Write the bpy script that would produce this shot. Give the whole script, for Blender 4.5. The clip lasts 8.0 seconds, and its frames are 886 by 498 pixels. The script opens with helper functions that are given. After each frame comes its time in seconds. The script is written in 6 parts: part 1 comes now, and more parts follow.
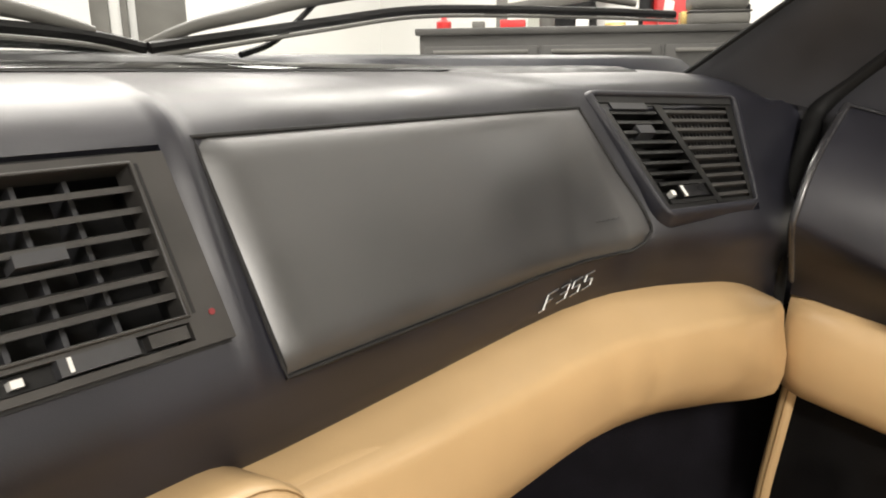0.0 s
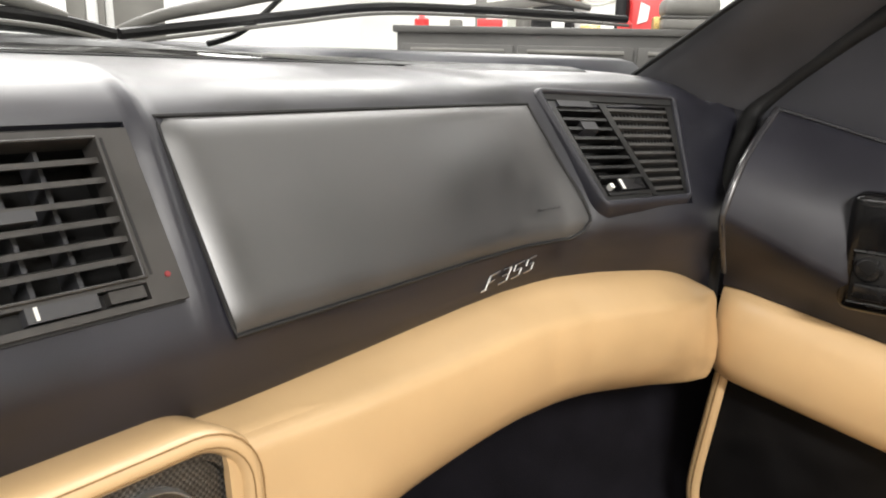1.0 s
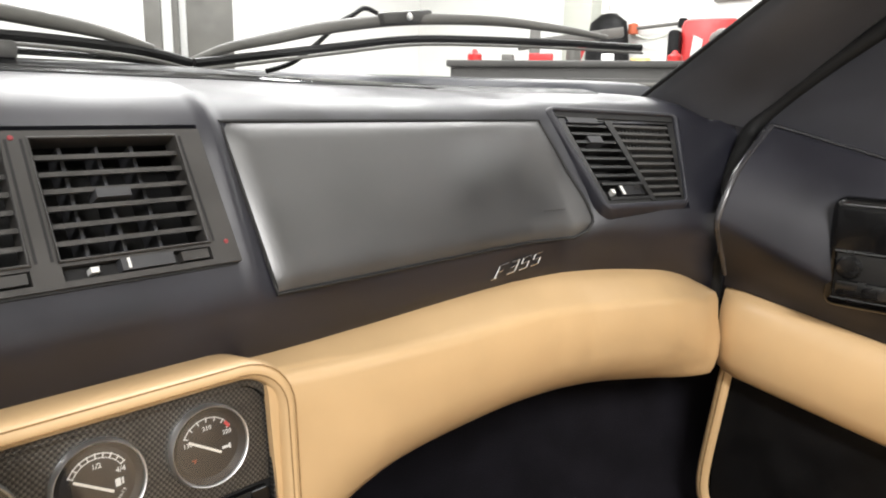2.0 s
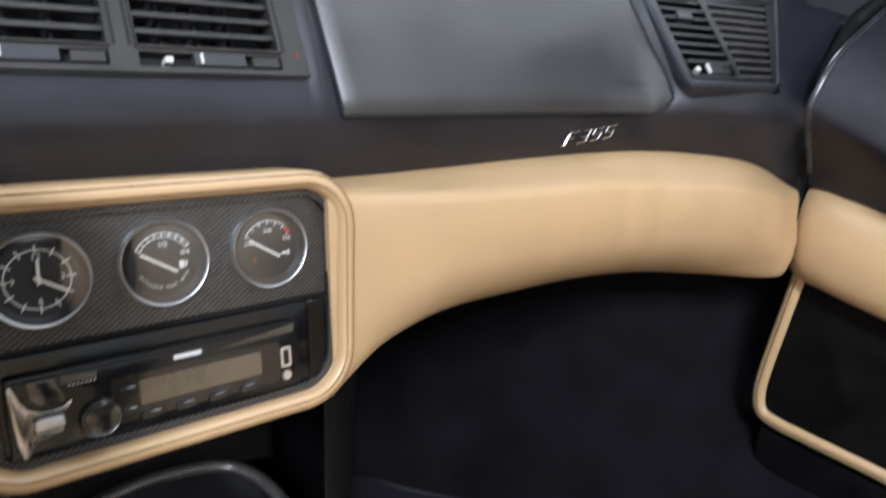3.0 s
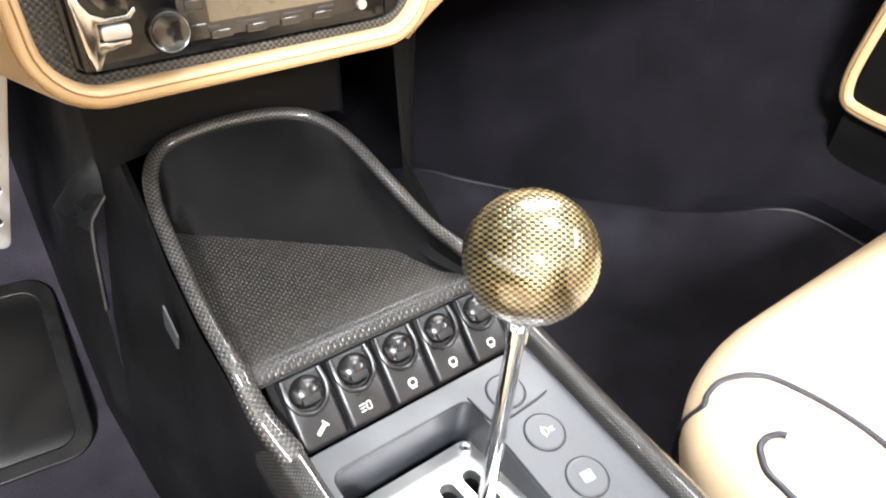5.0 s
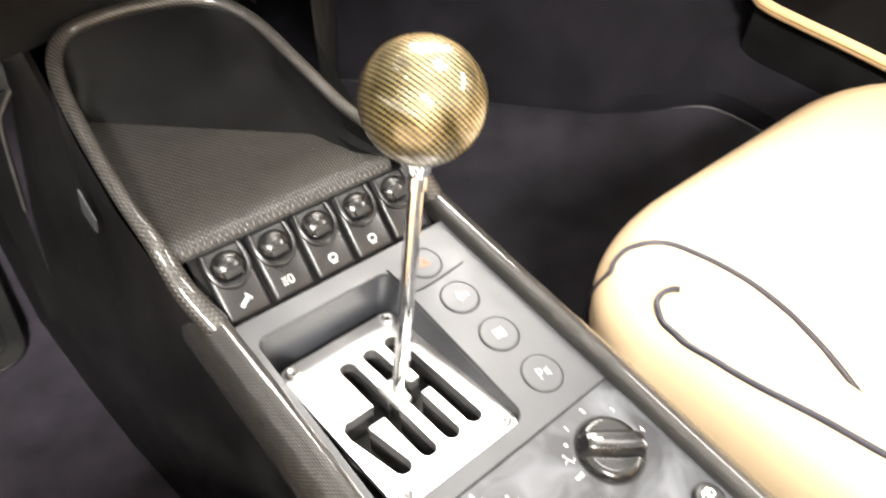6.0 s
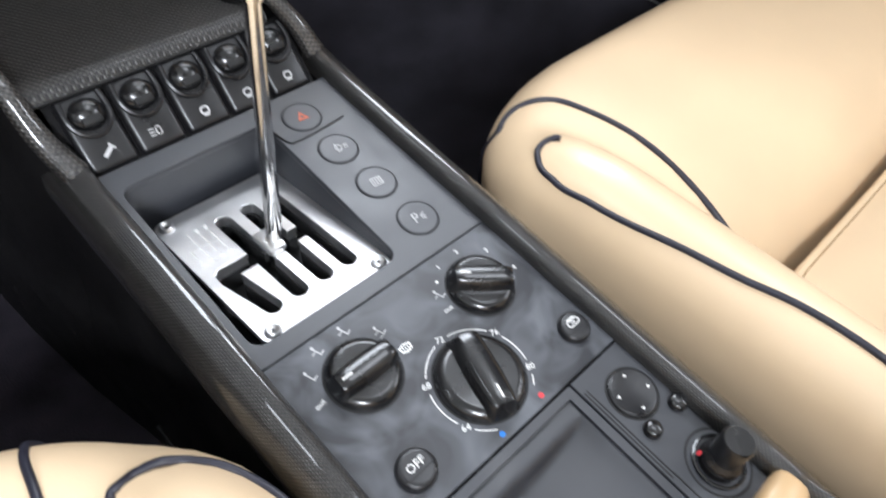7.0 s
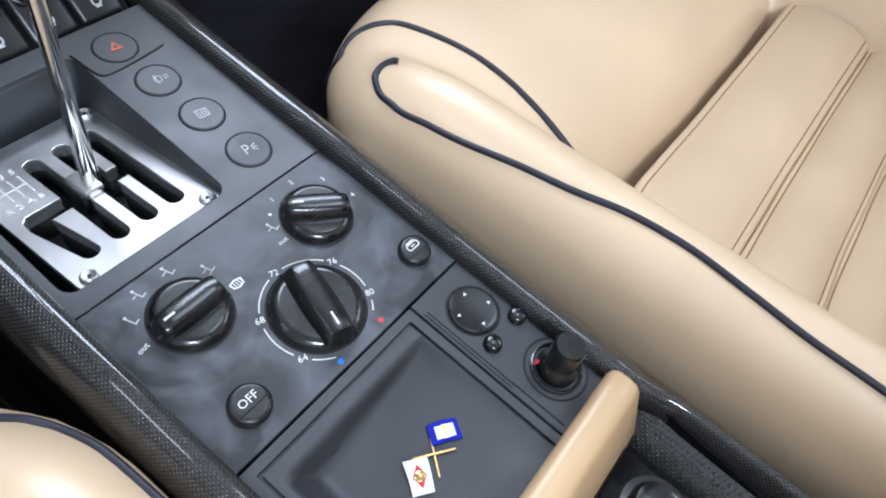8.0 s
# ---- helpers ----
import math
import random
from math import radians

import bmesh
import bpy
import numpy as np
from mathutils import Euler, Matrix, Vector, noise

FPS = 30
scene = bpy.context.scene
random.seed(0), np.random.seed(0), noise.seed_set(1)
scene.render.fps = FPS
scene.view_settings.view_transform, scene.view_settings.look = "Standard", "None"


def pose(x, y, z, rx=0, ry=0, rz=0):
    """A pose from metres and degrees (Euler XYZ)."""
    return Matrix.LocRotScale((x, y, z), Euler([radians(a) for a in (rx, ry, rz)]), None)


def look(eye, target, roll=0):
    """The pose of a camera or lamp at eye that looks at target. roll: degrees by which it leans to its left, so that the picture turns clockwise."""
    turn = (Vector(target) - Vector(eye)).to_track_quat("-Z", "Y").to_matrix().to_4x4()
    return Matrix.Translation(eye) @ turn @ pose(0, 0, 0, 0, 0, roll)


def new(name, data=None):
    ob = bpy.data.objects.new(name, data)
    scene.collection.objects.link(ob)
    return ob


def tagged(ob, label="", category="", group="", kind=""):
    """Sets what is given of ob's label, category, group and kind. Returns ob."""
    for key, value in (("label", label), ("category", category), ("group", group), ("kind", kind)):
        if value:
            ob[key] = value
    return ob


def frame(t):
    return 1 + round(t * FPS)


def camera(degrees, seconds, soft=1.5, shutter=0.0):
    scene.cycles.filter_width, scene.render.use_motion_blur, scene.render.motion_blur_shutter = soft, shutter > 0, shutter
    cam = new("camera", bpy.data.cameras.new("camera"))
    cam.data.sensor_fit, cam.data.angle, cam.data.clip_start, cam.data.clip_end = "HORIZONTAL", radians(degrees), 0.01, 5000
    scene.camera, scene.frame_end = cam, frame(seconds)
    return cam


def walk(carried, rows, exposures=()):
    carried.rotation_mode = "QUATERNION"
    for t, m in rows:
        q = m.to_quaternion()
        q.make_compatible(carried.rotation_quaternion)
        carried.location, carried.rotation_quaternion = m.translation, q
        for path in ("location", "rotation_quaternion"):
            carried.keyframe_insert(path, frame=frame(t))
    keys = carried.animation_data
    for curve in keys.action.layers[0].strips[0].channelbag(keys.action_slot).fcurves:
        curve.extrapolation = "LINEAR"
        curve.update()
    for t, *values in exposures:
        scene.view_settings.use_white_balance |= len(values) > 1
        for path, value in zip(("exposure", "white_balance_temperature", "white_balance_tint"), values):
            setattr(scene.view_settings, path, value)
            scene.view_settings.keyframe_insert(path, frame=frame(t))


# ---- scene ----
# seconds, place of the eye, yaw, pitch, roll
LENS = 65.0
ROWS = [
    (0, -0.0548, 0.3644, 0.9392, -49, -14.13, -0.42),
    (0.5, -0.0442, 0.3577, 0.9317, -50.45, -13.47, 0.4),
    (1, -0.0724, 0.3184, 0.9369, -50.98, -14.32, 1.41),
    (2.3, -0.1274, 0.208, 0.9061, -44.02, -10.89, 1.86),
    (2.5, -0.1204, 0.2064, 0.8909, -42.73, -10.95, 2.88),
    (3, -0.1271, 0.2048, 0.8431, -40.47, -16.75, 4.22),
    (3.5, -0.1318, 0.2105, 0.8214, -33.15, -27.35, 3.32),
    (4, -0.1330, 0.2274, 0.8113, -33.29, -31.44, 3.70),
    (4.5, -0.1417, 0.2247, 0.7884, -33.74, -35.01, 5.36),
    (4.7, -0.1424, 0.2300, 0.7693, -36.59, -36.61, 5.35),
    (5.8, -0.1540, 0.1968, 0.7684, -41.99, -42.82, 4.77),
    (6, -0.1521, 0.1849, 0.7544, -45.62, -43.82, 6.56),
    (6.5, -0.1516, 0.1574, 0.7408, -50.88, -46.24, 8.73),
    (7, -0.1367, 0.1220, 0.7220, -51.77, -49.01, 9.51),
    (7.5, -0.1183, 0.0956, 0.7133, -61.37, -52.88, 14.63),
    (8, -0.1134, 0.0905, 0.7134, -65.40, -51.53, 16.15),
]
cam = camera(LENS, 8.0, soft=1.9, shutter=0.3)
EXPO = [(0.0, -0.52, 6950, 10), (0.5, -0.5, 6900, 10), (1.0, -0.24, 6600, 10), (2.6, -0.3, 6250, 10), (3.0, -0.36, 5500, 10), (3.5, 0.5, 4900, 10), (4.0, 1.42, 5200, 10), (4.5, 1.18, 5600, 10), (5.8, 1.2, 6750, 10),
        (6.2, 1.0, 6800, 10), (6.6, 0.22, 6350, 10), (7.0, -0.38, 5750, 10), (7.5, -0.74, 5500, 10), (8.0, -0.70, 5250, 10)]
walk(cam, [(t, pose(x, y, z, 90 + p, 0, a) @ pose(0, 0, 0, 0, 0, r)) for t, x, y, z, a, p, r in ROWS], EXPO)

# ---------- light ----------
world = bpy.data.worlds.new("garage_air")
scene.world = world
world.use_nodes = True
world.node_tree.nodes["Background"].inputs[0].default_value = (0.9, 0.95, 1.0, 1)
world.node_tree.nodes["Background"].inputs[1].default_value = 0.05


def area_lamp(name, place, target, sx, sy, watts, colour):
    data = bpy.data.lights.new(name, "AREA")
    data.shape, data.size, data.size_y, data.energy, data.color = "RECTANGLE", sx, sy, watts, colour
    ob = new(name, data)
    ob.matrix_world = look(place, target)
    return ob


# place, width, length and power of each row of tubes under the ceiling
TUBES = [(2.1, 2.05, 3.0, 0.9, 250), (1.12, 0.05, 0.9, 0.9, 26), (-2.1, -2.9, 0.6, 2.0, 520), (4.1, -2.3, 0.7, 2.6, 170), (-1.7, 1.6, 0.45, 1.6, 38), (1.35, 3.9, 0.6, 1.6, 150), (3.6, 5.2, 0.45, 1.6, 120), (5.2, 3.4, 0.45, 1.6, 110)]
for lx, ly, wide, deep, watts in TUBES:
    area_lamp("tube_light", (lx, ly, 3.28), (lx, ly, 0), wide, deep, watts, (1.0, 0.975, 0.95))


# ---------- materials ----------
def nodes_of(name):
    m = bpy.data.materials.new(name)
    m.use_nodes = True
    return m, m.node_tree, m.node_tree.nodes["Principled BSDF"]


def link(tree, a, b):
    tree.links.new(a, b)


def ramped(tree, fac, lo, hi, a=0.3, b=0.7):
    r = tree.nodes.new("ShaderNodeValToRGB")
    r.color_ramp.elements[0].position, r.color_ramp.elements[1].position = a, b
    r.color_ramp.elements[0].color, r.color_ramp.elements[1].color = (*lo, 1), (*hi, 1)
    link(tree, fac, r.inputs[0])
    return r


def coords(tree, turn=(0, 0, 0)):
    tc = tree.nodes.new("ShaderNodeTexCoord")
    mp = tree.nodes.new("ShaderNodeMapping")
    mp.inputs["Rotation"].default_value = [radians(a) for a in turn]
    link(tree, tc.outputs["Object"], mp.inputs[0])
    return mp.outputs[0]


def surface(name, colour, rough=0.5, metal=0.0, vary=0.15, big=14.0, grain=900.0, bump=0.15, coat=0.0, voronoi=False, spec=0.5, rvary=0.1, coat_rough=0.06):
    """Colour that drifts at a large scale, a fine grain in colour and relief."""
    m, tree, b = nodes_of(name)
    uv = coords(tree)
    n1 = tree.nodes.new("ShaderNodeTexNoise")
    n1.inputs["Scale"].default_value, n1.inputs["Detail"].default_value = big, 4
    link(tree, uv, n1.inputs["Vector"])
    c0 = [c * (1 - vary) for c in colour]
    c1 = [min(1, c * (1 + vary)) for c in colour]
    r = ramped(tree, n1.outputs["Fac"], c0, c1)
    link(tree, r.outputs[0], b.inputs["Base Color"])
    rr = ramped(tree, n1.outputs["Fac"], [max(0.02, rough - rvary)] * 3, [min(1, rough + rvary)] * 3)
    link(tree, rr.outputs[0], b.inputs["Roughness"])
    b.inputs["Metallic"].default_value = metal
    b.inputs["Specular IOR Level"].default_value = spec
    b.inputs["Coat Weight"].default_value = coat
    b.inputs["Coat Roughness"].default_value = coat_rough
    if bump:
        if voronoi:
            g = tree.nodes.new("ShaderNodeTexVoronoi")
            out = g.outputs["Distance"]
        else:
            g = tree.nodes.new("ShaderNodeTexNoise")
            out = g.outputs["Fac"]
        g.inputs["Scale"].default_value = grain
        link(tree, uv, g.inputs["Vector"])
        bp = tree.nodes.new("ShaderNodeBump")
        bp.inputs["Strength"].default_value, bp.inputs["Distance"].default_value = bump, 0.001
        link(tree, out, bp.inputs["Height"])
        link(tree, bp.outputs[0], b.inputs["Normal"])
    return m


def math_node(tree, kind, a, b=None):
    """One step of arithmetic on sockets or numbers."""
    n = tree.nodes.new("ShaderNodeMath")
    n.operation = kind
    for slot, v in zip(n.inputs, (a, b)):
        if isinstance(v, (int, float)):
            slot.default_value = v
        elif v is not None:
            link(tree, v, slot)
    return n.outputs[0]


def woven(tree, p, q):
    """Plain weave over two coordinates counted in tows: a mask of the upper tows, and the height of each domed crossing."""
    cells = math_node(tree, "ADD", math_node(tree, "FLOOR", p), math_node(tree, "FLOOR", q))
    mask = math_node(tree, "LESS_THAN", math_node(tree, "FLOORED_MODULO", cells, 2.0), 0.5)
    dome = math_node(tree, "MULTIPLY", math_node(tree, "SINE", math_node(tree, "MULTIPLY", math_node(tree, "FRACT", p), math.pi)),
                     math_node(tree, "SINE", math_node(tree, "MULTIPLY", math_node(tree, "FRACT", q), math.pi)))
    return mask, math_node(tree, "MULTIPLY", dome, math_node(tree, "ADD", math_node(tree, "MULTIPLY", mask, 0.75), 0.25))


def carbon(name, lo, hi, size=0.0016, turn=(0, 0, 0), axes=(0, 1), along=False, coat=0.8, coat_rough=0.1, relief=0.7):
    """Plain woven carbon under clear lacquer; along follows the length of a tube or rail."""
    m, tree, b = nodes_of(name)
    src = tree.nodes.new("ShaderNodeTexCoord").outputs["UV"] if along else coords(tree, turn)
    sep = tree.nodes.new("ShaderNodeSeparateXYZ")
    link(tree, src, sep.inputs[0])
    p, q = [math_node(tree, "MULTIPLY", sep.outputs[i], 1.0 / size) for i in axes]
    mask, height = woven(tree, p, q)
    nz = tree.nodes.new("ShaderNodeTexNoise")
    nz.inputs["Scale"].default_value = 120
    link(tree, src, nz.inputs["Vector"])
    mixer = tree.nodes.new("ShaderNodeMix")
    mixer.data_type = "RGBA"
    mixer.inputs["A"].default_value, mixer.inputs["B"].default_value = (*lo, 1), (*hi, 1)
    link(tree, math_node(tree, "MULTIPLY", mask, math_node(tree, "MULTIPLY", nz.outputs["Fac"], 1.8)), mixer.inputs["Factor"])
    link(tree, mixer.outputs["Result"], b.inputs["Base Color"])
    link(tree, math_node(tree, "SUBTRACT", 0.5, math_node(tree, "MULTIPLY", mask, 0.2)), b.inputs["Roughness"])
    bp = tree.nodes.new("ShaderNodeBump")
    bp.inputs["Strength"].default_value, bp.inputs["Distance"].default_value = relief, 0.0006
    link(tree, height, bp.inputs["Height"])
    link(tree, bp.outputs[0], b.inputs["Normal"])
    b.inputs["Coat Weight"].default_value, b.inputs["Coat Roughness"].default_value = coat, coat_rough
    return m


def glass(name, tint=(0.95, 0.97, 0.97), shine=0.05):
    m = bpy.data.materials.new(name)
    m.use_nodes = True
    t = m.node_tree
    t.nodes.clear()
    out = t.nodes.new("ShaderNodeOutputMaterial")
    tr = t.nodes.new("ShaderNodeBsdfTransparent")
    tr.inputs[0].default_value = (*tint, 1)
    gl = t.nodes.new("ShaderNodeBsdfGlossy")
    gl.inputs["Roughness"].default_value = 0.04
    mx = t.nodes.new("ShaderNodeMixShader")
    mx.inputs[0].default_value = shine
    link(t, tr.outputs[0], mx.inputs[1])
    link(t, gl.outputs[0], mx.inputs[2])
    link(t, mx.outputs[0], out.inputs[0])
    return m


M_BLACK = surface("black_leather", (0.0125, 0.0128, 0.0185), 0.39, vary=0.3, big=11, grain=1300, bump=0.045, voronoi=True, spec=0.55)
# black dash leather, its base colour lifted for the light on the lid
M_LID = surface("black_lid_sheen_leather", (0.046, 0.046, 0.047), 0.47, vary=0.3, big=9, grain=1300, bump=0.045, voronoi=True, spec=1.0)
M_PILLAR = surface("black_pillar_leather", (0.054, 0.054, 0.060), 0.5, vary=0.2, big=9, grain=1300, bump=0.04, voronoi=True, spec=0.5)
M_DOORSKIN = surface("black_door_leather", (0.021, 0.021, 0.027), 0.40, vary=0.2, big=9, grain=1300, bump=0.045, voronoi=True, spec=0.38)
M_TAN = surface("tan_leather", (0.575, 0.392, 0.205), 0.46, vary=0.13, big=5, grain=1000, bump=0.07, voronoi=True, spec=0.4, coat=0.6, coat_rough=0.3)
M_CREAM = surface("cream_seat_leather", (0.69, 0.524, 0.334), 0.46, vary=0.05, big=9, grain=1000, bump=0.05, voronoi=True, spec=0.4, coat=0.6, coat_rough=0.28)
M_THREAD = surface("tan_thread", (0.25, 0.15, 0.06), 0.8, vary=0.2, big=200, bump=0)
M_PIPING = surface("navy_piping", (0.016, 0.016, 0.026), 0.5, vary=0.2, big=60, grain=900, bump=0.1)
M_CARPET = surface("navy_carpet", (0.0080, 0.0074, 0.0097), 0.95, vary=0.35, big=16, grain=700, bump=0.7, spec=0.10)
M_FOOTMAT = surface("navy_mat_carpet", (0.0172, 0.0162, 0.0205), 0.95, vary=0.4, big=14, grain=600, bump=0.7, spec=0.15)
M_SIDE = surface("black_side_trim", (0.0052, 0.0050, 0.0053), 0.5, vary=0.35, big=18, grain=900, bump=0.2, spec=0.16)
M_PLASTIC = surface("grey_plastic", (0.042, 0.043, 0.047), 0.5, vary=0.12, big=30, grain=1600, bump=0.08)
M_PANEL = surface("soft_touch_panel", (0.027, 0.029, 0.034), 0.40, spec=0.62, vary=0.16, big=25, grain=1800, bump=0.06)
M_VENT = surface("vent_plastic", (0.036, 0.034, 0.032), 0.5, vary=0.2, big=30, grain=1500, bump=0.06)
M_TUNNEL = surface("tunnel_trim_grey", (0.030, 0.031, 0.029), 0.5, vary=0.3, big=14, grain=900, bump=0.15)
M_SEAL = surface("seal_rubber", (0.007, 0.007, 0.007), 0.7, vary=0.2, big=30, grain=600, bump=0.15, spec=0.25)
# near-black base carries the shade inside the pocket and under the stack
M_POCKET = surface("pocket_shade_black", (0.0036, 0.0036, 0.004), 0.42, vary=0.3, big=20, grain=900, bump=0.1, spec=0.10)
M_SHROUD = surface("shroud_plastic", (0.034, 0.033, 0.032), 0.55, vary=0.3, big=40, grain=900, bump=0.25)
M_CVENT = surface("corner_vent_black", (0.0075, 0.0075, 0.0075), 0.4, vary=0.15, big=30, grain=1500, bump=0.05)
M_SWITCH = surface("satin_switch_black", (0.011, 0.011, 0.012), 0.34, vary=0.2, big=40, grain=1200, bump=0.06)
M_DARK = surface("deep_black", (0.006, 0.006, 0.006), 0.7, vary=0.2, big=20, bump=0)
M_GLOSS = surface("gloss_black", (0.0055, 0.0055, 0.006), 0.15, vary=0.2, big=20, bump=0, coat=0.2, rvary=0.04, spec=0.25)
M_KNOB = surface("gloss_knob_black", (0.007, 0.007, 0.0075), 0.26, vary=0.2, big=40, bump=0, coat=0.4, rvary=0.05)
M_CHROME = surface("chrome", (0.82, 0.82, 0.82), 0.1, 1.0, vary=0.06, big=60, bump=0, rvary=0.04)
M_SATIN = surface("satin_steel", (0.95, 0.95, 0.96), 0.36, 1.0, vary=0.08, big=25, grain=1500, bump=0.05, rvary=0.08)
M_BEZEL = surface("bright_bezel", (0.74, 0.74, 0.74), 0.42, 1.0, vary=0.05, big=60, bump=0, rvary=0.05)
M_ALU = surface("brushed_aluminium", (0.52, 0.52, 0.52), 0.4, 1.0, vary=0.12, big=40, grain=1200, bump=0.1)
M_FLASH = surface("dull_flash", (0.16, 0.16, 0.16), 0.3, 1.0, vary=0.1, big=40, bump=0)
M_DIAL = surface("dial_face", (0.012, 0.012, 0.013), 0.55, vary=0.15, big=60, bump=0)
M_WHITE = surface("print_white", (0.72, 0.72, 0.70), 0.6, vary=0.05, big=60, bump=0)
M_ICON = surface("dim_print", (0.50, 0.50, 0.50), 0.6, vary=0.1, big=60, bump=0)
M_RED = surface("print_red", (0.55, 0.03, 0.04), 0.5, vary=0.1, big=60, bump=0)
M_DULLRED = surface("dull_red_dot", (0.20, 0.022, 0.026), 0.5, vary=0.1, big=60, bump=0)
M_BLUE = surface("print_blue", (0.02, 0.18, 0.62), 0.5, vary=0.1, big=60, bump=0)
M_NAVYBLUE = surface("enamel_blue", (0.006, 0.012, 0.34), 0.5, vary=0.1, big=200, bump=0, spec=0.2)
M_ORANGE = surface("print_orange", (0.50, 0.11, 0.045), 0.5, vary=0.1, big=60, bump=0)
M_LCD = surface("lcd_window", (0.115, 0.092, 0.058), 0.28, vary=0.12, big=40, bump=0, coat=0.4)
M_SMOKE = surface("smoked_plastic", (0.012, 0.011, 0.010), 0.16, vary=0.2, big=50, bump=0, coat=0.6, rvary=0.04)
M_CARBON = carbon("carbon_weave_panel", (0.004, 0.0037, 0.0033), (0.062, 0.058, 0.052), 0.0019, (0, 0, 8), coat=0.7, coat_rough=0.16)
M_RAIL = carbon("carbon_rail", (0.0030, 0.0030, 0.0028), (0.034, 0.032, 0.029), 0.0013, along=True, coat=1.0, coat_rough=0.05)
M_RIM = carbon("carbon_pocket_rim", (0.002, 0.002, 0.002), (0.066, 0.062, 0.057), 0.0018, along=True, coat=1.0, coat_rough=0.06)
# rail weave with its colours darkened for the shade inside the well
M_WELL = carbon("shaded_carbon_well_wall", (0.002, 0.002, 0.002), (0.011, 0.0105, 0.0095), 0.0017, axes=(1, 2), coat_rough=0.08)
M_TRAY = carbon("carbon_pocket_floor", (0.0020, 0.0020, 0.0020), (0.038, 0.0355, 0.032), 0.0020, (0, 0, 8), coat=0.22, coat_rough=0.14)
M_GLASS = glass("clear_glass", (0.95, 0.97, 0.97), 0.10)
M_LENS = glass("dial_lens", (0.97, 0.97, 0.97), 0.12)
M_WEDGE = surface("smoked_chrome", (0.38, 0.36, 0.34), 0.16, 1.0, vary=0.15, big=90, bump=0, rvary=0.06)
M_BEAD = surface("door_edge_leather", (0.03, 0.03, 0.034), 0.24, vary=0.15, big=40, grain=1300, bump=0.03, spec=0.9, rvary=0.04)
M_EDGE = surface("mat_edge_binding", (0.045, 0.045, 0.048), 0.6, vary=0.6, big=9, grain=900, bump=0.3)
M_PALE = surface("pale_green_grey_paint", (0.46, 0.47, 0.42), 0.6, vary=0.05, big=3, bump=0)
M_BINDING = surface("grey_binding", (0.05, 0.048, 0.045), 0.45, vary=0.4, big=40, grain=900, bump=0.3)
M_RUBBER = surface("black_rubber", (0.0045, 0.0044, 0.0044), 0.5, vary=0.3, big=40, grain=600, bump=0.2, spec=0.3)
# violet carpet, base raised to hold the light on the driver's floor
M_VIOLET = surface("violet_carpet", (0.0250, 0.0222, 0.0290), 0.95, vary=0.4, big=22, grain=600, bump=0.7, spec=0.15)
M_GOLD = surface("brass_pin", (0.78, 0.56, 0.22), 0.3, 1.0, vary=0.1, big=200, bump=0)
M_ENAMEL = surface("white_enamel", (0.8, 0.78, 0.72), 0.3, vary=0.05, big=200, bump=0)
M_PAINT = surface("dark_body_paint", (0.005, 0.006, 0.014), 0.38, vary=0.15, big=5, bump=0, spec=0.25, rvary=0.06)
M_WALL = surface("white_wall_paint", (0.82, 0.82, 0.80), 0.7, vary=0.03, big=1.2, grain=60, bump=0.05)
M_FLOOR = surface("garage_floor", (0.36, 0.35, 0.33), 0.35, vary=0.15, big=2, grain=30, bump=0.05)
M_GREY = surface("grey_steel_cabinet", (0.13, 0.125, 0.115), 0.5, vary=0.2, big=6, bump=0.05)
M_CABINET = surface("charcoal_cabinet", (0.055, 0.053, 0.050), 0.5, vary=0.2, big=6, bump=0.05)
M_REDPAINT = surface("red_paint", (0.6, 0.03, 0.03), 0.4, vary=0.1, big=9, bump=0)


def smudged(name, lo, hi, scale):
    """Hand-worn plastic: soft pale clouds over a dark ground."""
    m, tree, b = nodes_of(name)
    uv = coords(tree, (0, 0, 20))
    n = tree.nodes.new("ShaderNodeTexNoise")
    n.inputs["Scale"].default_value, n.inputs["Detail"].default_value, n.inputs["Distortion"].default_value = scale, 2.5, 1.2
    link(tree, uv, n.inputs["Vector"])
    r = ramped(tree, n.outputs["Fac"], lo, hi, 0.40, 0.74)
    link(tree, r.outputs[0], b.inputs["Base Color"])
    rr = ramped(tree, n.outputs["Fac"], (0.34, 0.34, 0.34), (0.50, 0.50, 0.50), 0.35, 0.7)
    link(tree, rr.outputs[0], b.inputs["Roughness"])
    g = tree.nodes.new("ShaderNodeTexNoise")
    g.inputs["Scale"].default_value = 1600
    link(tree, uv, g.inputs["Vector"])
    bp = tree.nodes.new("ShaderNodeBump")
    bp.inputs["Strength"].default_value, bp.inputs["Distance"].default_value = 0.05, 0.001
    link(tree, g.outputs["Fac"], bp.inputs["Height"])
    link(tree, bp.outputs[0], b.inputs["Normal"])
    b.inputs["Specular IOR Level"].default_value = 0.55
    return m


M_MAT = smudged("worn_heel_mat", (0.0060, 0.0057, 0.0055), (0.0165, 0.0142, 0.0115), 6)
M_CLIMATE = smudged("worn_climate_panel", (0.0095, 0.0105, 0.014), (0.090, 0.096, 0.108), 30)


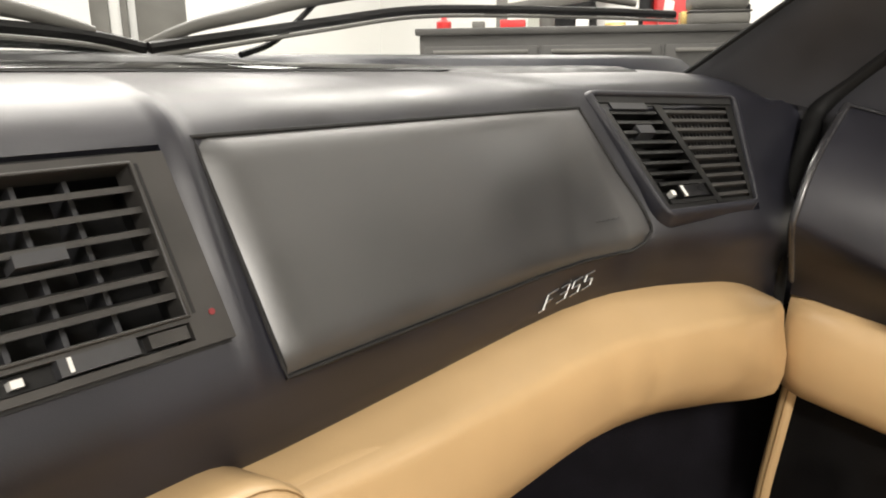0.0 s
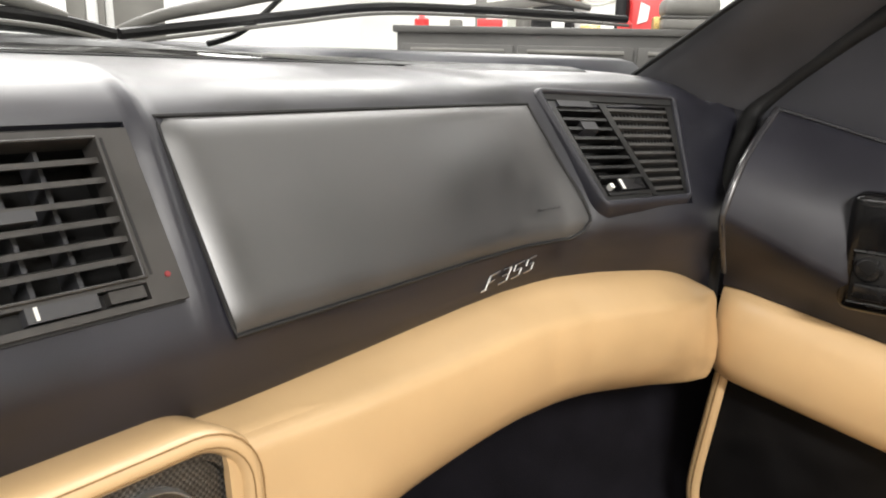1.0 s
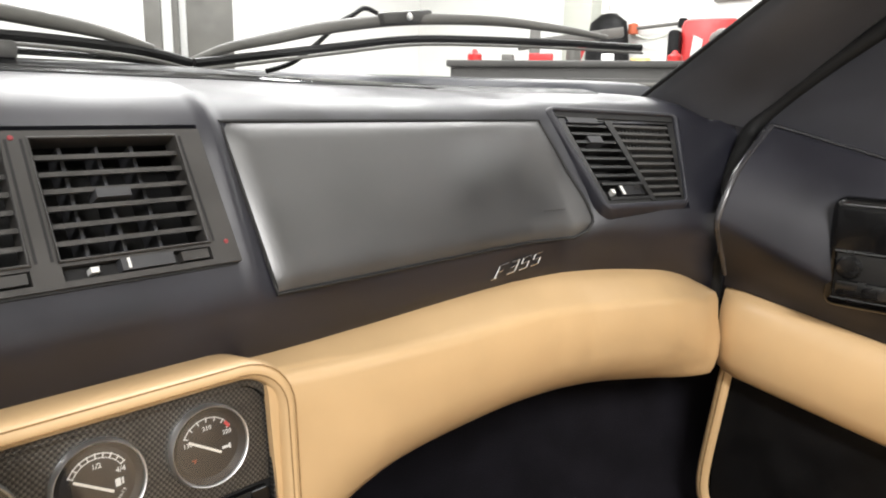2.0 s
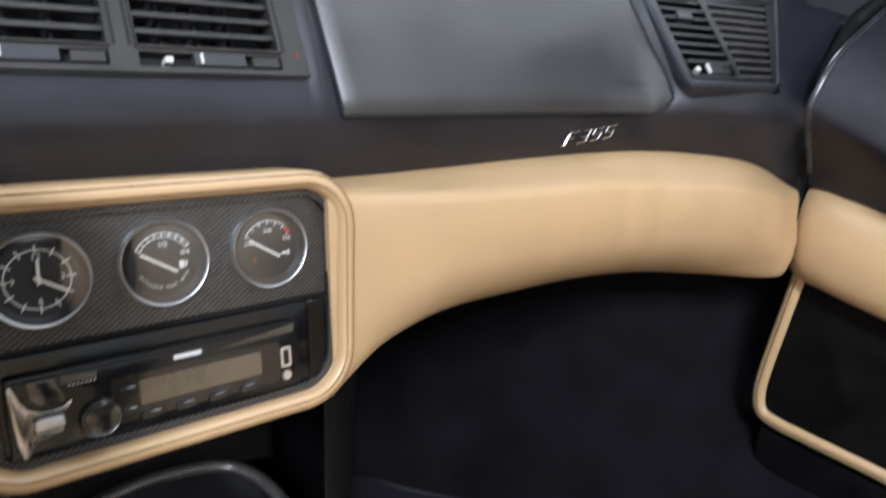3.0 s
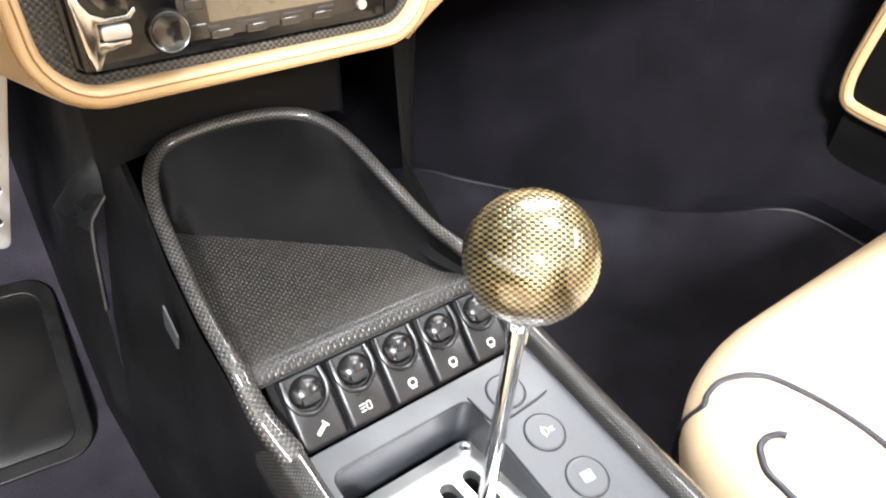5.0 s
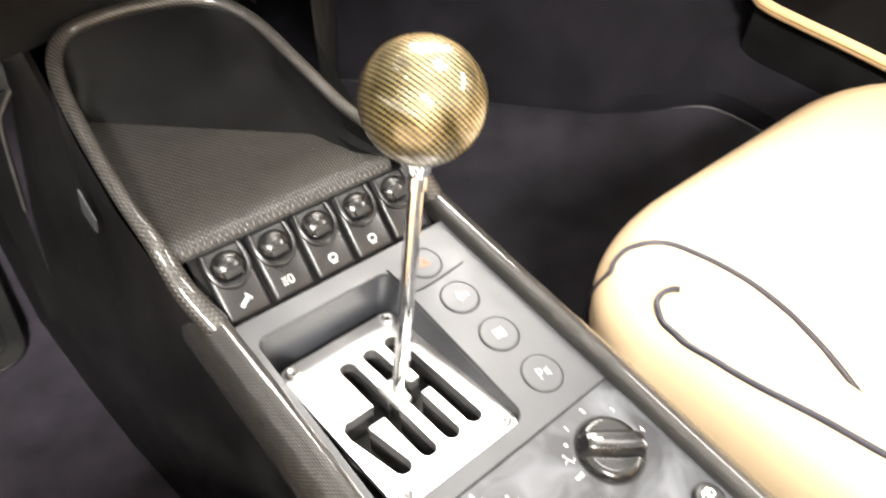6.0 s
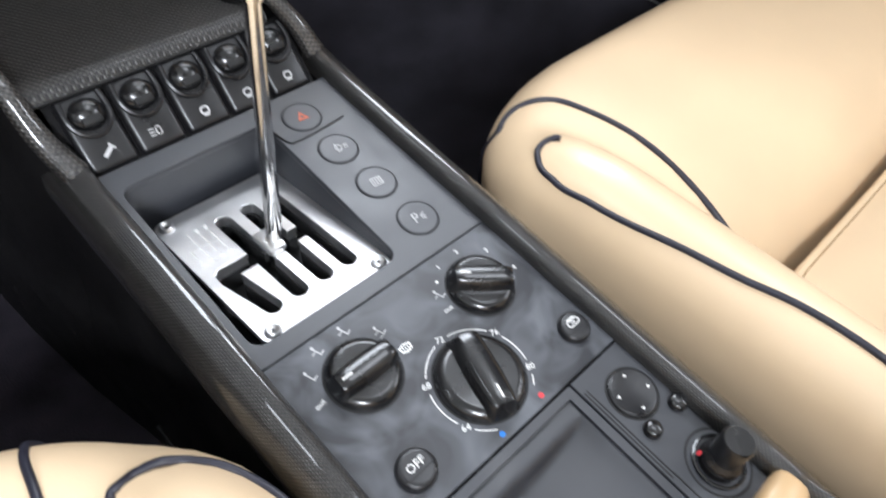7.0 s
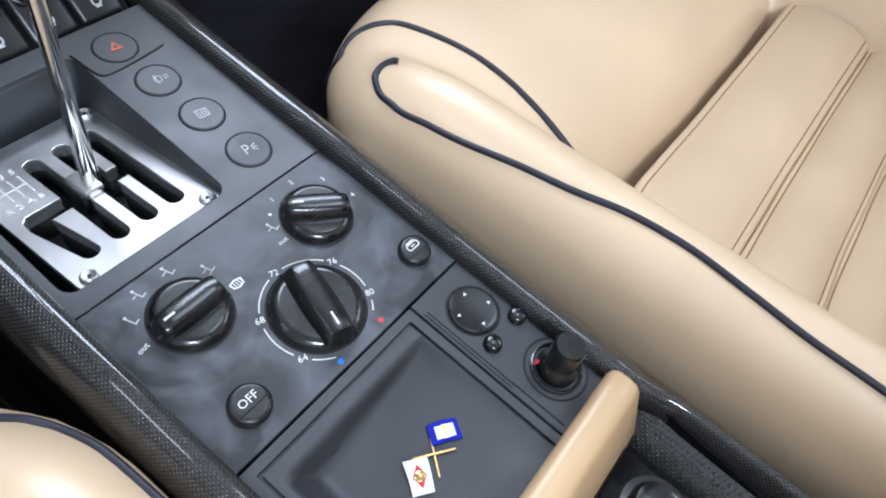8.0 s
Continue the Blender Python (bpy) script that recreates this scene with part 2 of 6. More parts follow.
def knob_material():
    """Woven golden tows, drawn over the ball from one side, under deep clear lacquer."""
    m, tree, b = nodes_of("gold_carbon_ball")
    src = tree.nodes.new("ShaderNodeTexCoord").outputs["Object"]
    out = Vector((-0.45, -0.62, 0.64)).normalized()
    e1 = out.cross(Vector((0, 0, 1))).normalized()
    e2 = out.cross(e1)
    pq = []
    for e, tow in ((e1, 0.00160), (e2, 0.00115)):
        dot = tree.nodes.new("ShaderNodeVectorMath")
        dot.operation = "DOT_PRODUCT"
        dot.inputs[1].default_value = e / tow
        link(tree, src, dot.inputs[0])
        pq.append(dot.outputs["Value"])
    mask, height = woven(tree, *pq)
    nz = tree.nodes.new("ShaderNodeTexNoise")
    nz.inputs["Scale"].default_value = 90
    link(tree, src, nz.inputs["Vector"])
    r1 = ramped(tree, nz.outputs["Fac"], (0.12, 0.094, 0.041), (0.40, 0.325, 0.160))
    mixer = tree.nodes.new("ShaderNodeMix")
    mixer.data_type = "RGBA"
    mixer.inputs["A"].default_value = (0.020, 0.0155, 0.0075, 1)
    link(tree, r1.outputs[0], mixer.inputs["B"])
    link(tree, mask, mixer.inputs["Factor"])
    link(tree, mixer.outputs["Result"], b.inputs["Base Color"])
    bp = tree.nodes.new("ShaderNodeBump")
    bp.inputs["Strength"].default_value, bp.inputs["Distance"].default_value = 0.45, 0.0005
    link(tree, height, bp.inputs["Height"])
    link(tree, bp.outputs[0], b.inputs["Normal"])
    b.inputs["Roughness"].default_value, b.inputs["Metallic"].default_value = 0.34, 0.7
    b.inputs["Coat Weight"].default_value, b.inputs["Coat Roughness"].default_value, b.inputs["Coat IOR"].default_value = 1.0, 0.035, 1.75
    return m


M_BALL = knob_material()


# ---------- mesh tools ----------
def thing(name, m=None, label="", category="", group="", kind=""):
    ob = new(name)
    if m is not None:
        ob.matrix_world = m
    return tagged(ob, label, category, group, kind)


def finish(bm, name, material, smooth=True, angle=40):
    bmesh.ops.recalc_face_normals(bm, faces=bm.faces[:])
    me = bpy.data.meshes.new(name)
    bm.to_mesh(me)
    bm.free()
    me.materials.append(material)
    if smooth:
        me.shade_smooth()
        me.set_sharp_from_angle(angle=radians(angle))
    return me


def part(name, bm, material, parent=None, label="", smooth=True, angle=40):
    ob = new(name, finish(bm, name, material, smooth, angle))
    if parent is not None:
        ob.parent = parent
    return tagged(ob, label) if label else ob


def solid(name, bm, material, label, category, kind="", group="", angle=40):
    return tagged(part(name, bm, material, angle=angle), label, category, group, kind)


def moved(bm, m):
    bmesh.ops.transform(bm, matrix=m, verts=bm.verts[:])
    return bm


def join(*bms):
    out = bms[0]
    for b in bms[1:]:
        me = bpy.data.meshes.new("tmp")
        b.to_mesh(me)
        b.free()
        out.from_mesh(me)
        bpy.data.meshes.remove(me)
    return out


def box(sx, sy, sz, at=(0, 0, 0), bevel=0.0, seg=2):
    bm = bmesh.new()
    bmesh.ops.create_cube(bm, size=1)
    bmesh.ops.scale(bm, vec=(sx, sy, sz), verts=bm.verts[:])
    if bevel:
        bmesh.ops.bevel(bm, geom=bm.edges[:], offset=bevel, segments=seg, profile=0.5, affect="EDGES")
    bmesh.ops.translate(bm, vec=at, verts=bm.verts[:])
    return bm


def lathe(profile, seg=40, at=(0, 0, 0)):
    """Turn (r, z) points about z."""
    bm = bmesh.new()
    rings = []
    for r, z in profile:
        if r < 1e-6:
            rings.append([bm.verts.new((0, 0, z))])
        else:
            rings.append([bm.verts.new((r * math.cos(2 * math.pi * k / seg), r * math.sin(2 * math.pi * k / seg), z)) for k in range(seg)])
    for a, b in zip(rings, rings[1:]):
        for k in range(seg):
            q = [a[k % len(a)], a[(k + 1) % len(a)], b[(k + 1) % len(b)], b[k % len(b)]]
            q = list(dict.fromkeys(q))
            if len(q) > 2:
                bm.faces.new(q)
    bmesh.ops.translate(bm, vec=at, verts=bm.verts[:])
    return bm


def smooth_path(points, n=8, closed=False):
    """Catmull-Rom through the points."""
    P = [Vector(p) for p in points]
    out = []
    last = len(P) if closed else len(P) - 1
    for i in range(last):
        if closed:
            a, b, c, d = P[i - 1], P[i], P[(i + 1) % len(P)], P[(i + 2) % len(P)]
        else:
            a, b, c, d = P[max(i - 1, 0)], P[i], P[i + 1], P[min(i + 2, len(P) - 1)]
        for k in range(n):
            t = k / n
            out.append(0.5 * ((2 * b) + (c - a) * t + (2 * a - 5 * b + 4 * c - d) * t * t + (3 * b - a - 3 * c + d) * t ** 3))
    if not closed:
        out.append(P[-1])
    return out


def tube(points, radius, seg=10, closed=False, squash=1.0, up=(0, 0, 1), radii=None):
    bm = bmesh.new()
    P = [Vector(p) for p in points]
    n = len(P)
    rings = []
    for i, p in enumerate(P):
        a = P[i - 1] if (i or closed) else p
        b = P[(i + 1) % n] if (i < n - 1 or closed) else p
        d = (b - a).normalized()
        side = d.cross(Vector(up))
        side = side.normalized() if side.length > 1e-4 else d.orthogonal().normalized()
        top = side.cross(d).normalized()
        r = radii[i] if radii else radius
        rings.append([bm.verts.new(p + r * math.cos(2 * math.pi * k / seg) * side + r * squash * math.sin(2 * math.pi * k / seg) * top) for k in range(seg)])
    pairs = list(zip(rings, rings[1:])) + ([(rings[-1], rings[0])] if closed else [])
    uv, run, step = bm.loops.layers.uv.new("length"), 0.0, 2 * math.pi * radius / seg
    for i, (a, b) in enumerate(pairs):
        far = run + (P[(i + 1) % n] - P[i]).length
        for k in range(seg):
            f = bm.faces.new((a[k], a[(k + 1) % seg], b[(k + 1) % seg], b[k]))
            for lp, w in zip(f.loops, ((run, k), (run, k + 1), (far, k + 1), (far, k))):
                lp[uv].uv = (w[0], w[1] * step)
        run = far
    if not closed:
        bm.faces.new(rings[0][::-1])
        bm.faces.new(rings[-1])
    return bm


def sweep(points, profiles):
    """A rail along y: one profile of (x, z) offsets for each point, with coordinates that follow its length."""
    bm = bmesh.new()
    uv = bm.loops.layers.uv.new("length")
    rings = [[bm.verts.new(p + Vector((dx, 0, dz))) for dx, dz in prof] for p, prof in zip(points, profiles)]
    run = 0.0
    for i in range(len(rings) - 1):
        far, wide = run + (points[i + 1] - points[i]).length, 0.0
        for k in range(len(profiles[i]) - 1):
            nxt = wide + math.dist(profiles[i][k], profiles[i][k + 1])
            f = bm.faces.new((rings[i][k], rings[i][k + 1], rings[i + 1][k + 1], rings[i + 1][k]))
            for lp, w in zip(f.loops, ((run, wide), (run, nxt), (far, nxt), (far, wide))):
                lp[uv].uv = w
            wide = nxt
        run = far
    return bm


def grid(rows, close_u=False, skip=()):
    """A sheet from rows of points."""
    bm = bmesh.new()
    V = [[bm.verts.new(p) for p in row] for row in rows]
    for i in range(len(V) - 1):
        m = len(V[i])
        for j in range(m if close_u else m - 1):
            if (i, j) not in skip:
                bm.faces.new((V[i][j], V[i][(j + 1) % m], V[i + 1][(j + 1) % m], V[i + 1][j]))
    return bm


def cap(bm, last_only=0):
    """Closes the open ends, or only the last ring of so many points."""
    if last_only:
        bm.verts.ensure_lookup_table()
        bm.faces.new(bm.verts[-last_only:])
    else:
        bmesh.ops.holes_fill(bm, edges=[e for e in bm.edges if e.is_boundary], sides=0)
    return bm


def thick(bm, away):
    """Gives a sheet a back, laid off by the vector away."""
    ext = bmesh.ops.extrude_face_region(bm, geom=bm.faces[:], use_keep_orig=True)
    bmesh.ops.translate(bm, vec=away, verts=[v for v in ext["geom"] if isinstance(v, bmesh.types.BMVert)])
    return bm


def rounded(w, h, r, n=6, cx=0.0, cy=0.0, tilt=0.0):
    """A rounded rectangle, counter-clockwise. tilt narrows the foot."""
    out = []
    for sx, sy, a0 in ((1, 1, 0), (-1, 1, 90), (-1, -1, 180), (1, -1, 270)):
        for k in range(n + 1):
            a = radians(a0 + 90 * k / n)
            x, y = sx * (w / 2 - r) + r * math.cos(a), sy * (h / 2 - r) + r * math.sin(a)
            x *= 1 + tilt * y / h
            out.append((cx + x, cy + y))
    return out


def plate(outline, z0, z1, bevel=0.0, seg=2):
    """A flat plate from an outline, its upper edge rounded."""
    bm = bmesh.new()
    lo = [bm.verts.new((x, y, z0)) for x, y in outline]
    f = bm.faces.new(lo)
    ext = bmesh.ops.extrude_face_region(bm, geom=[f])
    top = [v for v in ext["geom"] if isinstance(v, bmesh.types.BMVert)]
    bmesh.ops.translate(bm, vec=(0, 0, z1 - z0), verts=top)
    if bevel:
        es = [e for e in bm.edges if all(v.co.z > max(z0, z1) - 1e-6 for v in e.verts)]
        bmesh.ops.bevel(bm, geom=es, offset=bevel, segments=seg, profile=0.5, affect="EDGES")
    return bm


def flat_curve(splines, depth, bevel=0.0):
    """A filled outline with holes, given a thickness."""
    cu = bpy.data.curves.new("outline", "CURVE")
    cu.dimensions, cu.fill_mode, cu.extrude, cu.bevel_depth, cu.bevel_resolution = "2D", "BOTH", depth / 2, bevel, 1
    for pts in splines:
        s = cu.splines.new("POLY")
        s.points.add(len(pts) - 1)
        for q, (x, y) in zip(s.points, pts):
            q.co = (x, y, 0, 1)
        s.use_cyclic_u = True
    return from_curve(cu)


def from_curve(cu):
    ob = bpy.data.objects.new("tmp", cu)
    me = bpy.data.meshes.new_from_object(ob)
    bm = bmesh.new()
    bm.from_mesh(me)
    bpy.data.objects.remove(ob)
    bpy.data.curves.remove(cu)
    bpy.data.meshes.remove(me)
    return bm


def words(text, size, m, depth=0.0002, shear=0.0):
    cu = bpy.data.curves.new("words", "FONT")
    cu.body, cu.size, cu.align_x, cu.align_y, cu.extrude, cu.shear, cu.resolution_u = text, size, "CENTER", "CENTER", depth, shear, 2
    return moved(from_curve(cu), m)


def fit_curve(xs, ys, x):
    """Smooth values between knots."""
    if x <= xs[0]:
        return ys[0]
    for a, b, p, q in zip(xs, xs[1:], ys, ys[1:]):
        if x <= b:
            t = (x - a) / (b - a)
            t = t * t * (3 - 2 * t)
            return p + (q - p) * t
    return ys[-1]


def spline(xs, ys, x):
    """A smooth curve through the knots, with slopes carried across them."""
    x = min(max(x, xs[0]), xs[-1])
    k = max(i for i in range(len(xs) - 1) if xs[i] <= x)
    slope = [(ys[min(i + 1, len(xs) - 1)] - ys[max(i - 1, 0)]) / (xs[min(i + 1, len(xs) - 1)] - xs[max(i - 1, 0)]) for i in (k, k + 1)]
    w = xs[k + 1] - xs[k]
    t = (x - xs[k]) / w
    return (2 * t ** 3 - 3 * t * t + 1) * ys[k] + (t ** 3 - 2 * t * t + t) * w * slope[0] + (3 * t * t - 2 * t ** 3) * ys[k + 1] + (t ** 3 - t * t) * w * slope[1]


def lin(xs, ys, x):
    return float(np.interp(x, xs, ys))


# ---------- dashboard ----------
BEND_X = [0.44, 0.50, 0.55, 0.60, 0.65, 0.70, 0.76, 0.80, 0.84]
BEND_Y = [0.0, -0.003, -0.016, -0.046, -0.082, -0.108, -0.129, -0.141, -0.152]
SEAM_X = [-0.05, 0.05, 0.15, 0.25, 0.35, 0.45, 0.55, 0.62, 0.66, 0.702, 0.75]
SEAM_Z = [0.742, 0.738, 0.735, 0.737, 0.740, 0.742, 0.744, 0.739, 0.729, 0.711, 0.69]


def dash_y(x, z):
    """Where the dashboard's face stands, towards the windscreen."""
    base = lin([0.69, 0.735, 0.745, 0.765, 0.785, 0.905, 0.917, 0.928, 0.936], [0.670, 0.664, 0.661, 0.656, 0.653, 0.713, 0.724, 0.742, 0.775], z)
    fac = lin([0.735, 0.905], [0.78, 1.0], z)
    reach = x + 0.42 * max(0.0, 0.914 - max(z, 0.80))
    y = base + lin(BEND_X, BEND_Y, reach) * fac
    y -= 0.017 * fit_curve([0.0, 0.505, 0.550, 0.66, 0.72, 1.0], [0, 0, 1, 1, 0.2, 0], x) * fit_curve([0.70, 0.748, 0.818, 0.86, 0.905, 1.0], [0, 0, 1, 0.45, -0.25, -0.25], z)
    return y - 0.006 * math.exp(-((x - 0.134) / 0.008) ** 2) * fit_curve([0.775, 0.815], [0.0, 1.0], z)


def dash_point(x, z):
    return Vector((x, dash_y(x, z), z))


dash = thing("dashboard", None, "black leather dashboard with tan leather lower roll", "dashboard")
DZ = [0.737, 0.750, 0.765, 0.775, 0.785, 0.798, 0.812, 0.835, 0.86, 0.885, 0.905, 0.911, 0.917, 0.923, 0.928, 0.932, 0.936]
DX = [-0.62, -0.5, -0.4, -0.3, -0.2, -0.123, -0.06, 0.0, 0.06, 0.122, 0.127, 0.131, 0.134, 0.137, 0.141, 0.147, 0.2, 0.26, 0.32, 0.38, 0.44,
      0.48, 0.51, 0.53, 0.545, 0.561, 0.58, 0.60, 0.62, 0.64, 0.66, 0.682, 0.70, 0.72, 0.74, 0.755, 0.775, 0.80, 0.84]


def skew(x, z):
    k = lin([0.50, 0.56, 0.68, 0.74], [0.0, 0.2, 0.5, 0.1], x)
    return x - k * (0.905 - max(0.80, min(z, 0.905)))


rows = []
for x in DX:
    row = []
    for z in DZ:
        xs = skew(x, z)
        zz = z + (lin(SEAM_X, SEAM_Z, xs) - 0.737) * lin([0.737, 0.81], [1.0, 0.0], z)
        if x > 0.73 and z > 0.905:
            zz = 0.905 + 0.15 * (z - 0.905)
        row.append((xs, dash_y(xs, zz), zz))
    xe, ye, drop = row[-1][0], row[-1][1], 0.03 if x > 0.73 else 0.0
    for dy, dz in ((0.04, 0.004), (0.09, 0.007), (0.14, 0.006), (0.20, -0.002), (0.26, -0.015)):
        row.append((xe, ye + dy, 0.936 + dz - drop))
    rows.append(row)
hole = set()
for i, (a, b) in enumerate(zip(DX, DX[1:])):
    for j, (c, d) in enumerate(zip(DZ, DZ[1:])):
        if 0.81 < c and d < 0.906 and ((a > -0.124 and b < 0.1225) or (a > 0.56 and b < 0.683)):
            hole.add((i, j))
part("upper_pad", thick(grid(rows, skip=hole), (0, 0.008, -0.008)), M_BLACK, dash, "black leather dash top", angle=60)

slot_line = [Vector((x, dash_y(x, 0.936) + 0.062, 0.9428)) for x in np.linspace(-0.5, 0.60, 24)]
part("defroster_gap", tube(slot_line, 0.0022, 6, squash=0.5), M_DARK, dash)
strip = [[p + Vector((0, 0.026, 0.0020)), p + Vector((0, 0.040, 0.0058)), p + Vector((0, 0.072, 0.0078))] for p in slot_line]
part("defroster_strip", thick(grid(strip), (0, 0, -0.003)), M_GLOSS, dash, "glossy black defroster strip")

# glove box lid, a cushion over the face
lid_rows = []
NU, NV = 40, 22
for i in range(NU + 1):
    u = i / NU
    row = []
    for j in range(NV + 1):
        v = j / NV
        x = (0.1485 + (0.1405 - 0.1485) * v) * (1 - u) + (0.530 + (0.531 - 0.530) * v) * u
        z = 0.7830 + (0.907 - 0.7830) * v
        e = min(u * 0.38, (1 - u) * 0.38, v * 0.13, (1 - v) * 0.13)
        cut = max(0.0, 0.02 - (1 - u) * 0.38) * max(0.0, 0.02 - v * 0.13)
        x -= cut * 18
        z += cut * 18
        h = 0.0066 * (1 - (1 - min(e / 0.018, 1)) ** 2.2) + 0.004 * math.sin(math.pi * v) * math.sin(math.pi * u) + 0.0008
        p = dash_point(x, z)
        if x < 0.165:
            p.y = dash_y(0.2, z)
        row.append(p + Vector((0, -0.9, 0.44)) * h)
    lid_rows.append(row)
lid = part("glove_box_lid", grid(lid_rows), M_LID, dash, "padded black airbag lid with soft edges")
rim = [lid_rows[i][0] for i in range(NU + 1)] + [lid_rows[NU][j] for j in range(1, NV + 1)] + [lid_rows[i][NV] for i in range(NU - 1, -1, -1)] + [lid_rows[0][j] for j in range(NV - 1, 0, -1)]
part("lid_gap", tube([p + Vector((0, -0.0012, 0)) for p in rim], 0.0016, 6, True), M_DARK, dash)
mark = join(*[box(0.0045, 0.0006, 0.0012, dash_point(0.475 + 0.0062 * k, 0.811) + Vector((0, -0.0115, 0.004))) for k in range(5)])
part("lid_mark", mark, M_PLASTIC, lid)

# badge of slanted chrome strokes on the strip below the lid
badge = thing("model_badge", None, "slanted chrome script badge on the dashboard", "badge")
BX, BZ, BP, BH = 0.4035, 0.7515, 0.0172, 0.0118
by0, by1 = dash_y(BX, BZ + 0.004) - 0.0014, dash_y(BX + 4 * BP, BZ + 0.012) - 0.0014
E_SHAPE = ((0, 1, 0.9, 1), (0.1, 0.52, 0.85, 0.52), (0, 0, 0.85, 0))
SHAPES = (((0.05, 0, 0.05, 1), (0, 1, 1.05, 1), (0.05, 0.5, 0.75, 0.5), (-0.4, 0, 0.25, 0)), E_SHAPE + ((0.9, 0, 0.9, 1),), E_SHAPE + ((0, 0.52, 0, 1), (0.9, 0, 0.9, 0.52)), E_SHAPE + ((0, 0.52, 0, 1), (0.9, 0, 0.9, 0.52)))
for k, strokes in enumerate(SHAPES):
    bms = []
    for u0, v0, u1, v1 in strokes:
        ends = []
        for u, v in ((u0, v0), (u1, v1)):
            x = BX + BP * k + 0.0125 * u + 0.0070 * v
            ends.append(Vector((x, by0 + (by1 - by0) * (x - BX) / (4 * BP), BZ + 0.0021 * (k + u) + BH * v)))
        bms.append(tube(ends, 0.0011, 6, squash=0.8))
    part("stroke", join(*bms), M_CHROME, badge)


def patch(c00, c10, c01, c11):
    """A place on a four-cornered face: u to the right, v up, w out of it."""
    c00, c10, c01, c11 = map(Vector, (c00, c10, c01, c11))
    nrm = ((c10 - c00) + (c11 - c01)).cross((c01 - c00) + (c11 - c10)).normalized()

    def at(u, v, w=0.0):
        return (c00 * (1 - u) + c10 * u) * (1 - v) + (c01 * (1 - u) + c11 * u) * v + nrm * w
    return at


def bar(at, u0, u1, v0, v1, w0, w1, nu=1, lift=0.0):
    """A block in a patch. lift tips its inner edge."""
    bm = bmesh.new()
    V = {}
    for i in range(nu + 1):
        u = u0 + (u1 - u0) * i / nu
        for j, v in enumerate((v0, v1)):
            for k, w in enumerate((w0, w1)):
                V[i, j, k] = bm.verts.new(at(u, v + (lift if k == 0 else 0), w))
    for i in range(nu):
        for a, b, c, d in (((0, 0), (1, 0), (1, 1), (0, 1)),):
            ring = [(0, 0), (1, 0), (1, 1), (0, 1)]
            for q in range(4):
                p, r = ring[q], ring[(q + 1) % 4]
                bm.faces.new((V[(i, *p)], V[(i, *r)], V[(i + 1, *r)], V[(i + 1, *p)]))
    for i in (0, nu):
        bm.faces.new([V[(i, *p)] for p in ((0, 0), (1, 0), (1, 1), (0, 1))])
    return bm


def flat_dp(x, z):
    return Vector((x, 0.653 + 0.496 * (z - 0.785), z))


# centre air vents: one unit with two outlets
vents = thing("centre_air_vent", None, "dark grey twin centre air vent in the dashboard", "air vent")
A = patch(flat_dp(-0.1225, 0.811), flat_dp(0.1265, 0.811), flat_dp(-0.1185, 0.9005), flat_dp(0.1205, 0.9005))


def cu(x):
    return (x + 0.1225) / 0.2465


OUT = [(cu(-0.104), cu(-0.0085)), (cu(0.0085), cu(0.1035))]
V0, V1 = 0.150, 0.945
fr = [bar(A, 0, 1, V1, 1.0, -0.012, 0.004), bar(A, 0, 1, -0.02, 0.02, -0.012, 0.004), bar(A, 0, OUT[0][0], 0.02, V1, -0.012, 0.004), bar(A, OUT[1][1], 1, 0.02, V1, -0.012, 0.004), bar(A, OUT[0][1], OUT[1][0], 0.02, V1, -0.012, 0.004)]
for a, b in OUT:
    fr.append(bar(A, a, b, 0.115, V0, -0.010, 0.0038))
part("frame", join(*fr), M_VENT, vents, smooth=False)
part("shadow_gap", bar(A, 0.0, 1.0, -0.038, -0.020, -0.006, 0.0015), M_DARK, vents, smooth=False)
part("shadow_gap", bar(A, 0.0, 0.965, 1.003, 1.040, -0.014, -0.004), M_DARK, vents, smooth=False)
for a, b in OUT:
    lip = [A(a - 0.002, V0 - 0.004, 0.0046), A(a - 0.002, V1 + 0.004, 0.0046), A(b + 0.002, V1 + 0.004, 0.0046), A(b + 0.002, V0 - 0.004, 0.0046)]
    part("outlet_lip", tube(lip, 0.0013, 8, True), M_VENT, vents)
    for g0 in (a - 0.020, b + 0.013):
        part("groove", bar(A, g0, g0 + 0.007, V0, V1, 0.001, 0.0043), M_DARK, vents, smooth=False)
for wl in (bar(A, 0.01, 0.99, 0.0, 1.0, -0.062, -0.060), bar(A, 0.0, 0.01, 0, 1, -0.062, -0.01), bar(A, 0.99, 1.0, 0, 1, -0.062, -0.01), bar(A, 0, 1, 0.99, 1.0, -0.062, -0.01), bar(A, 0, 1, 0.0, 0.01, -0.062, -0.01)):
    part("duct_wall", wl, M_DARK, vents, smooth=False)
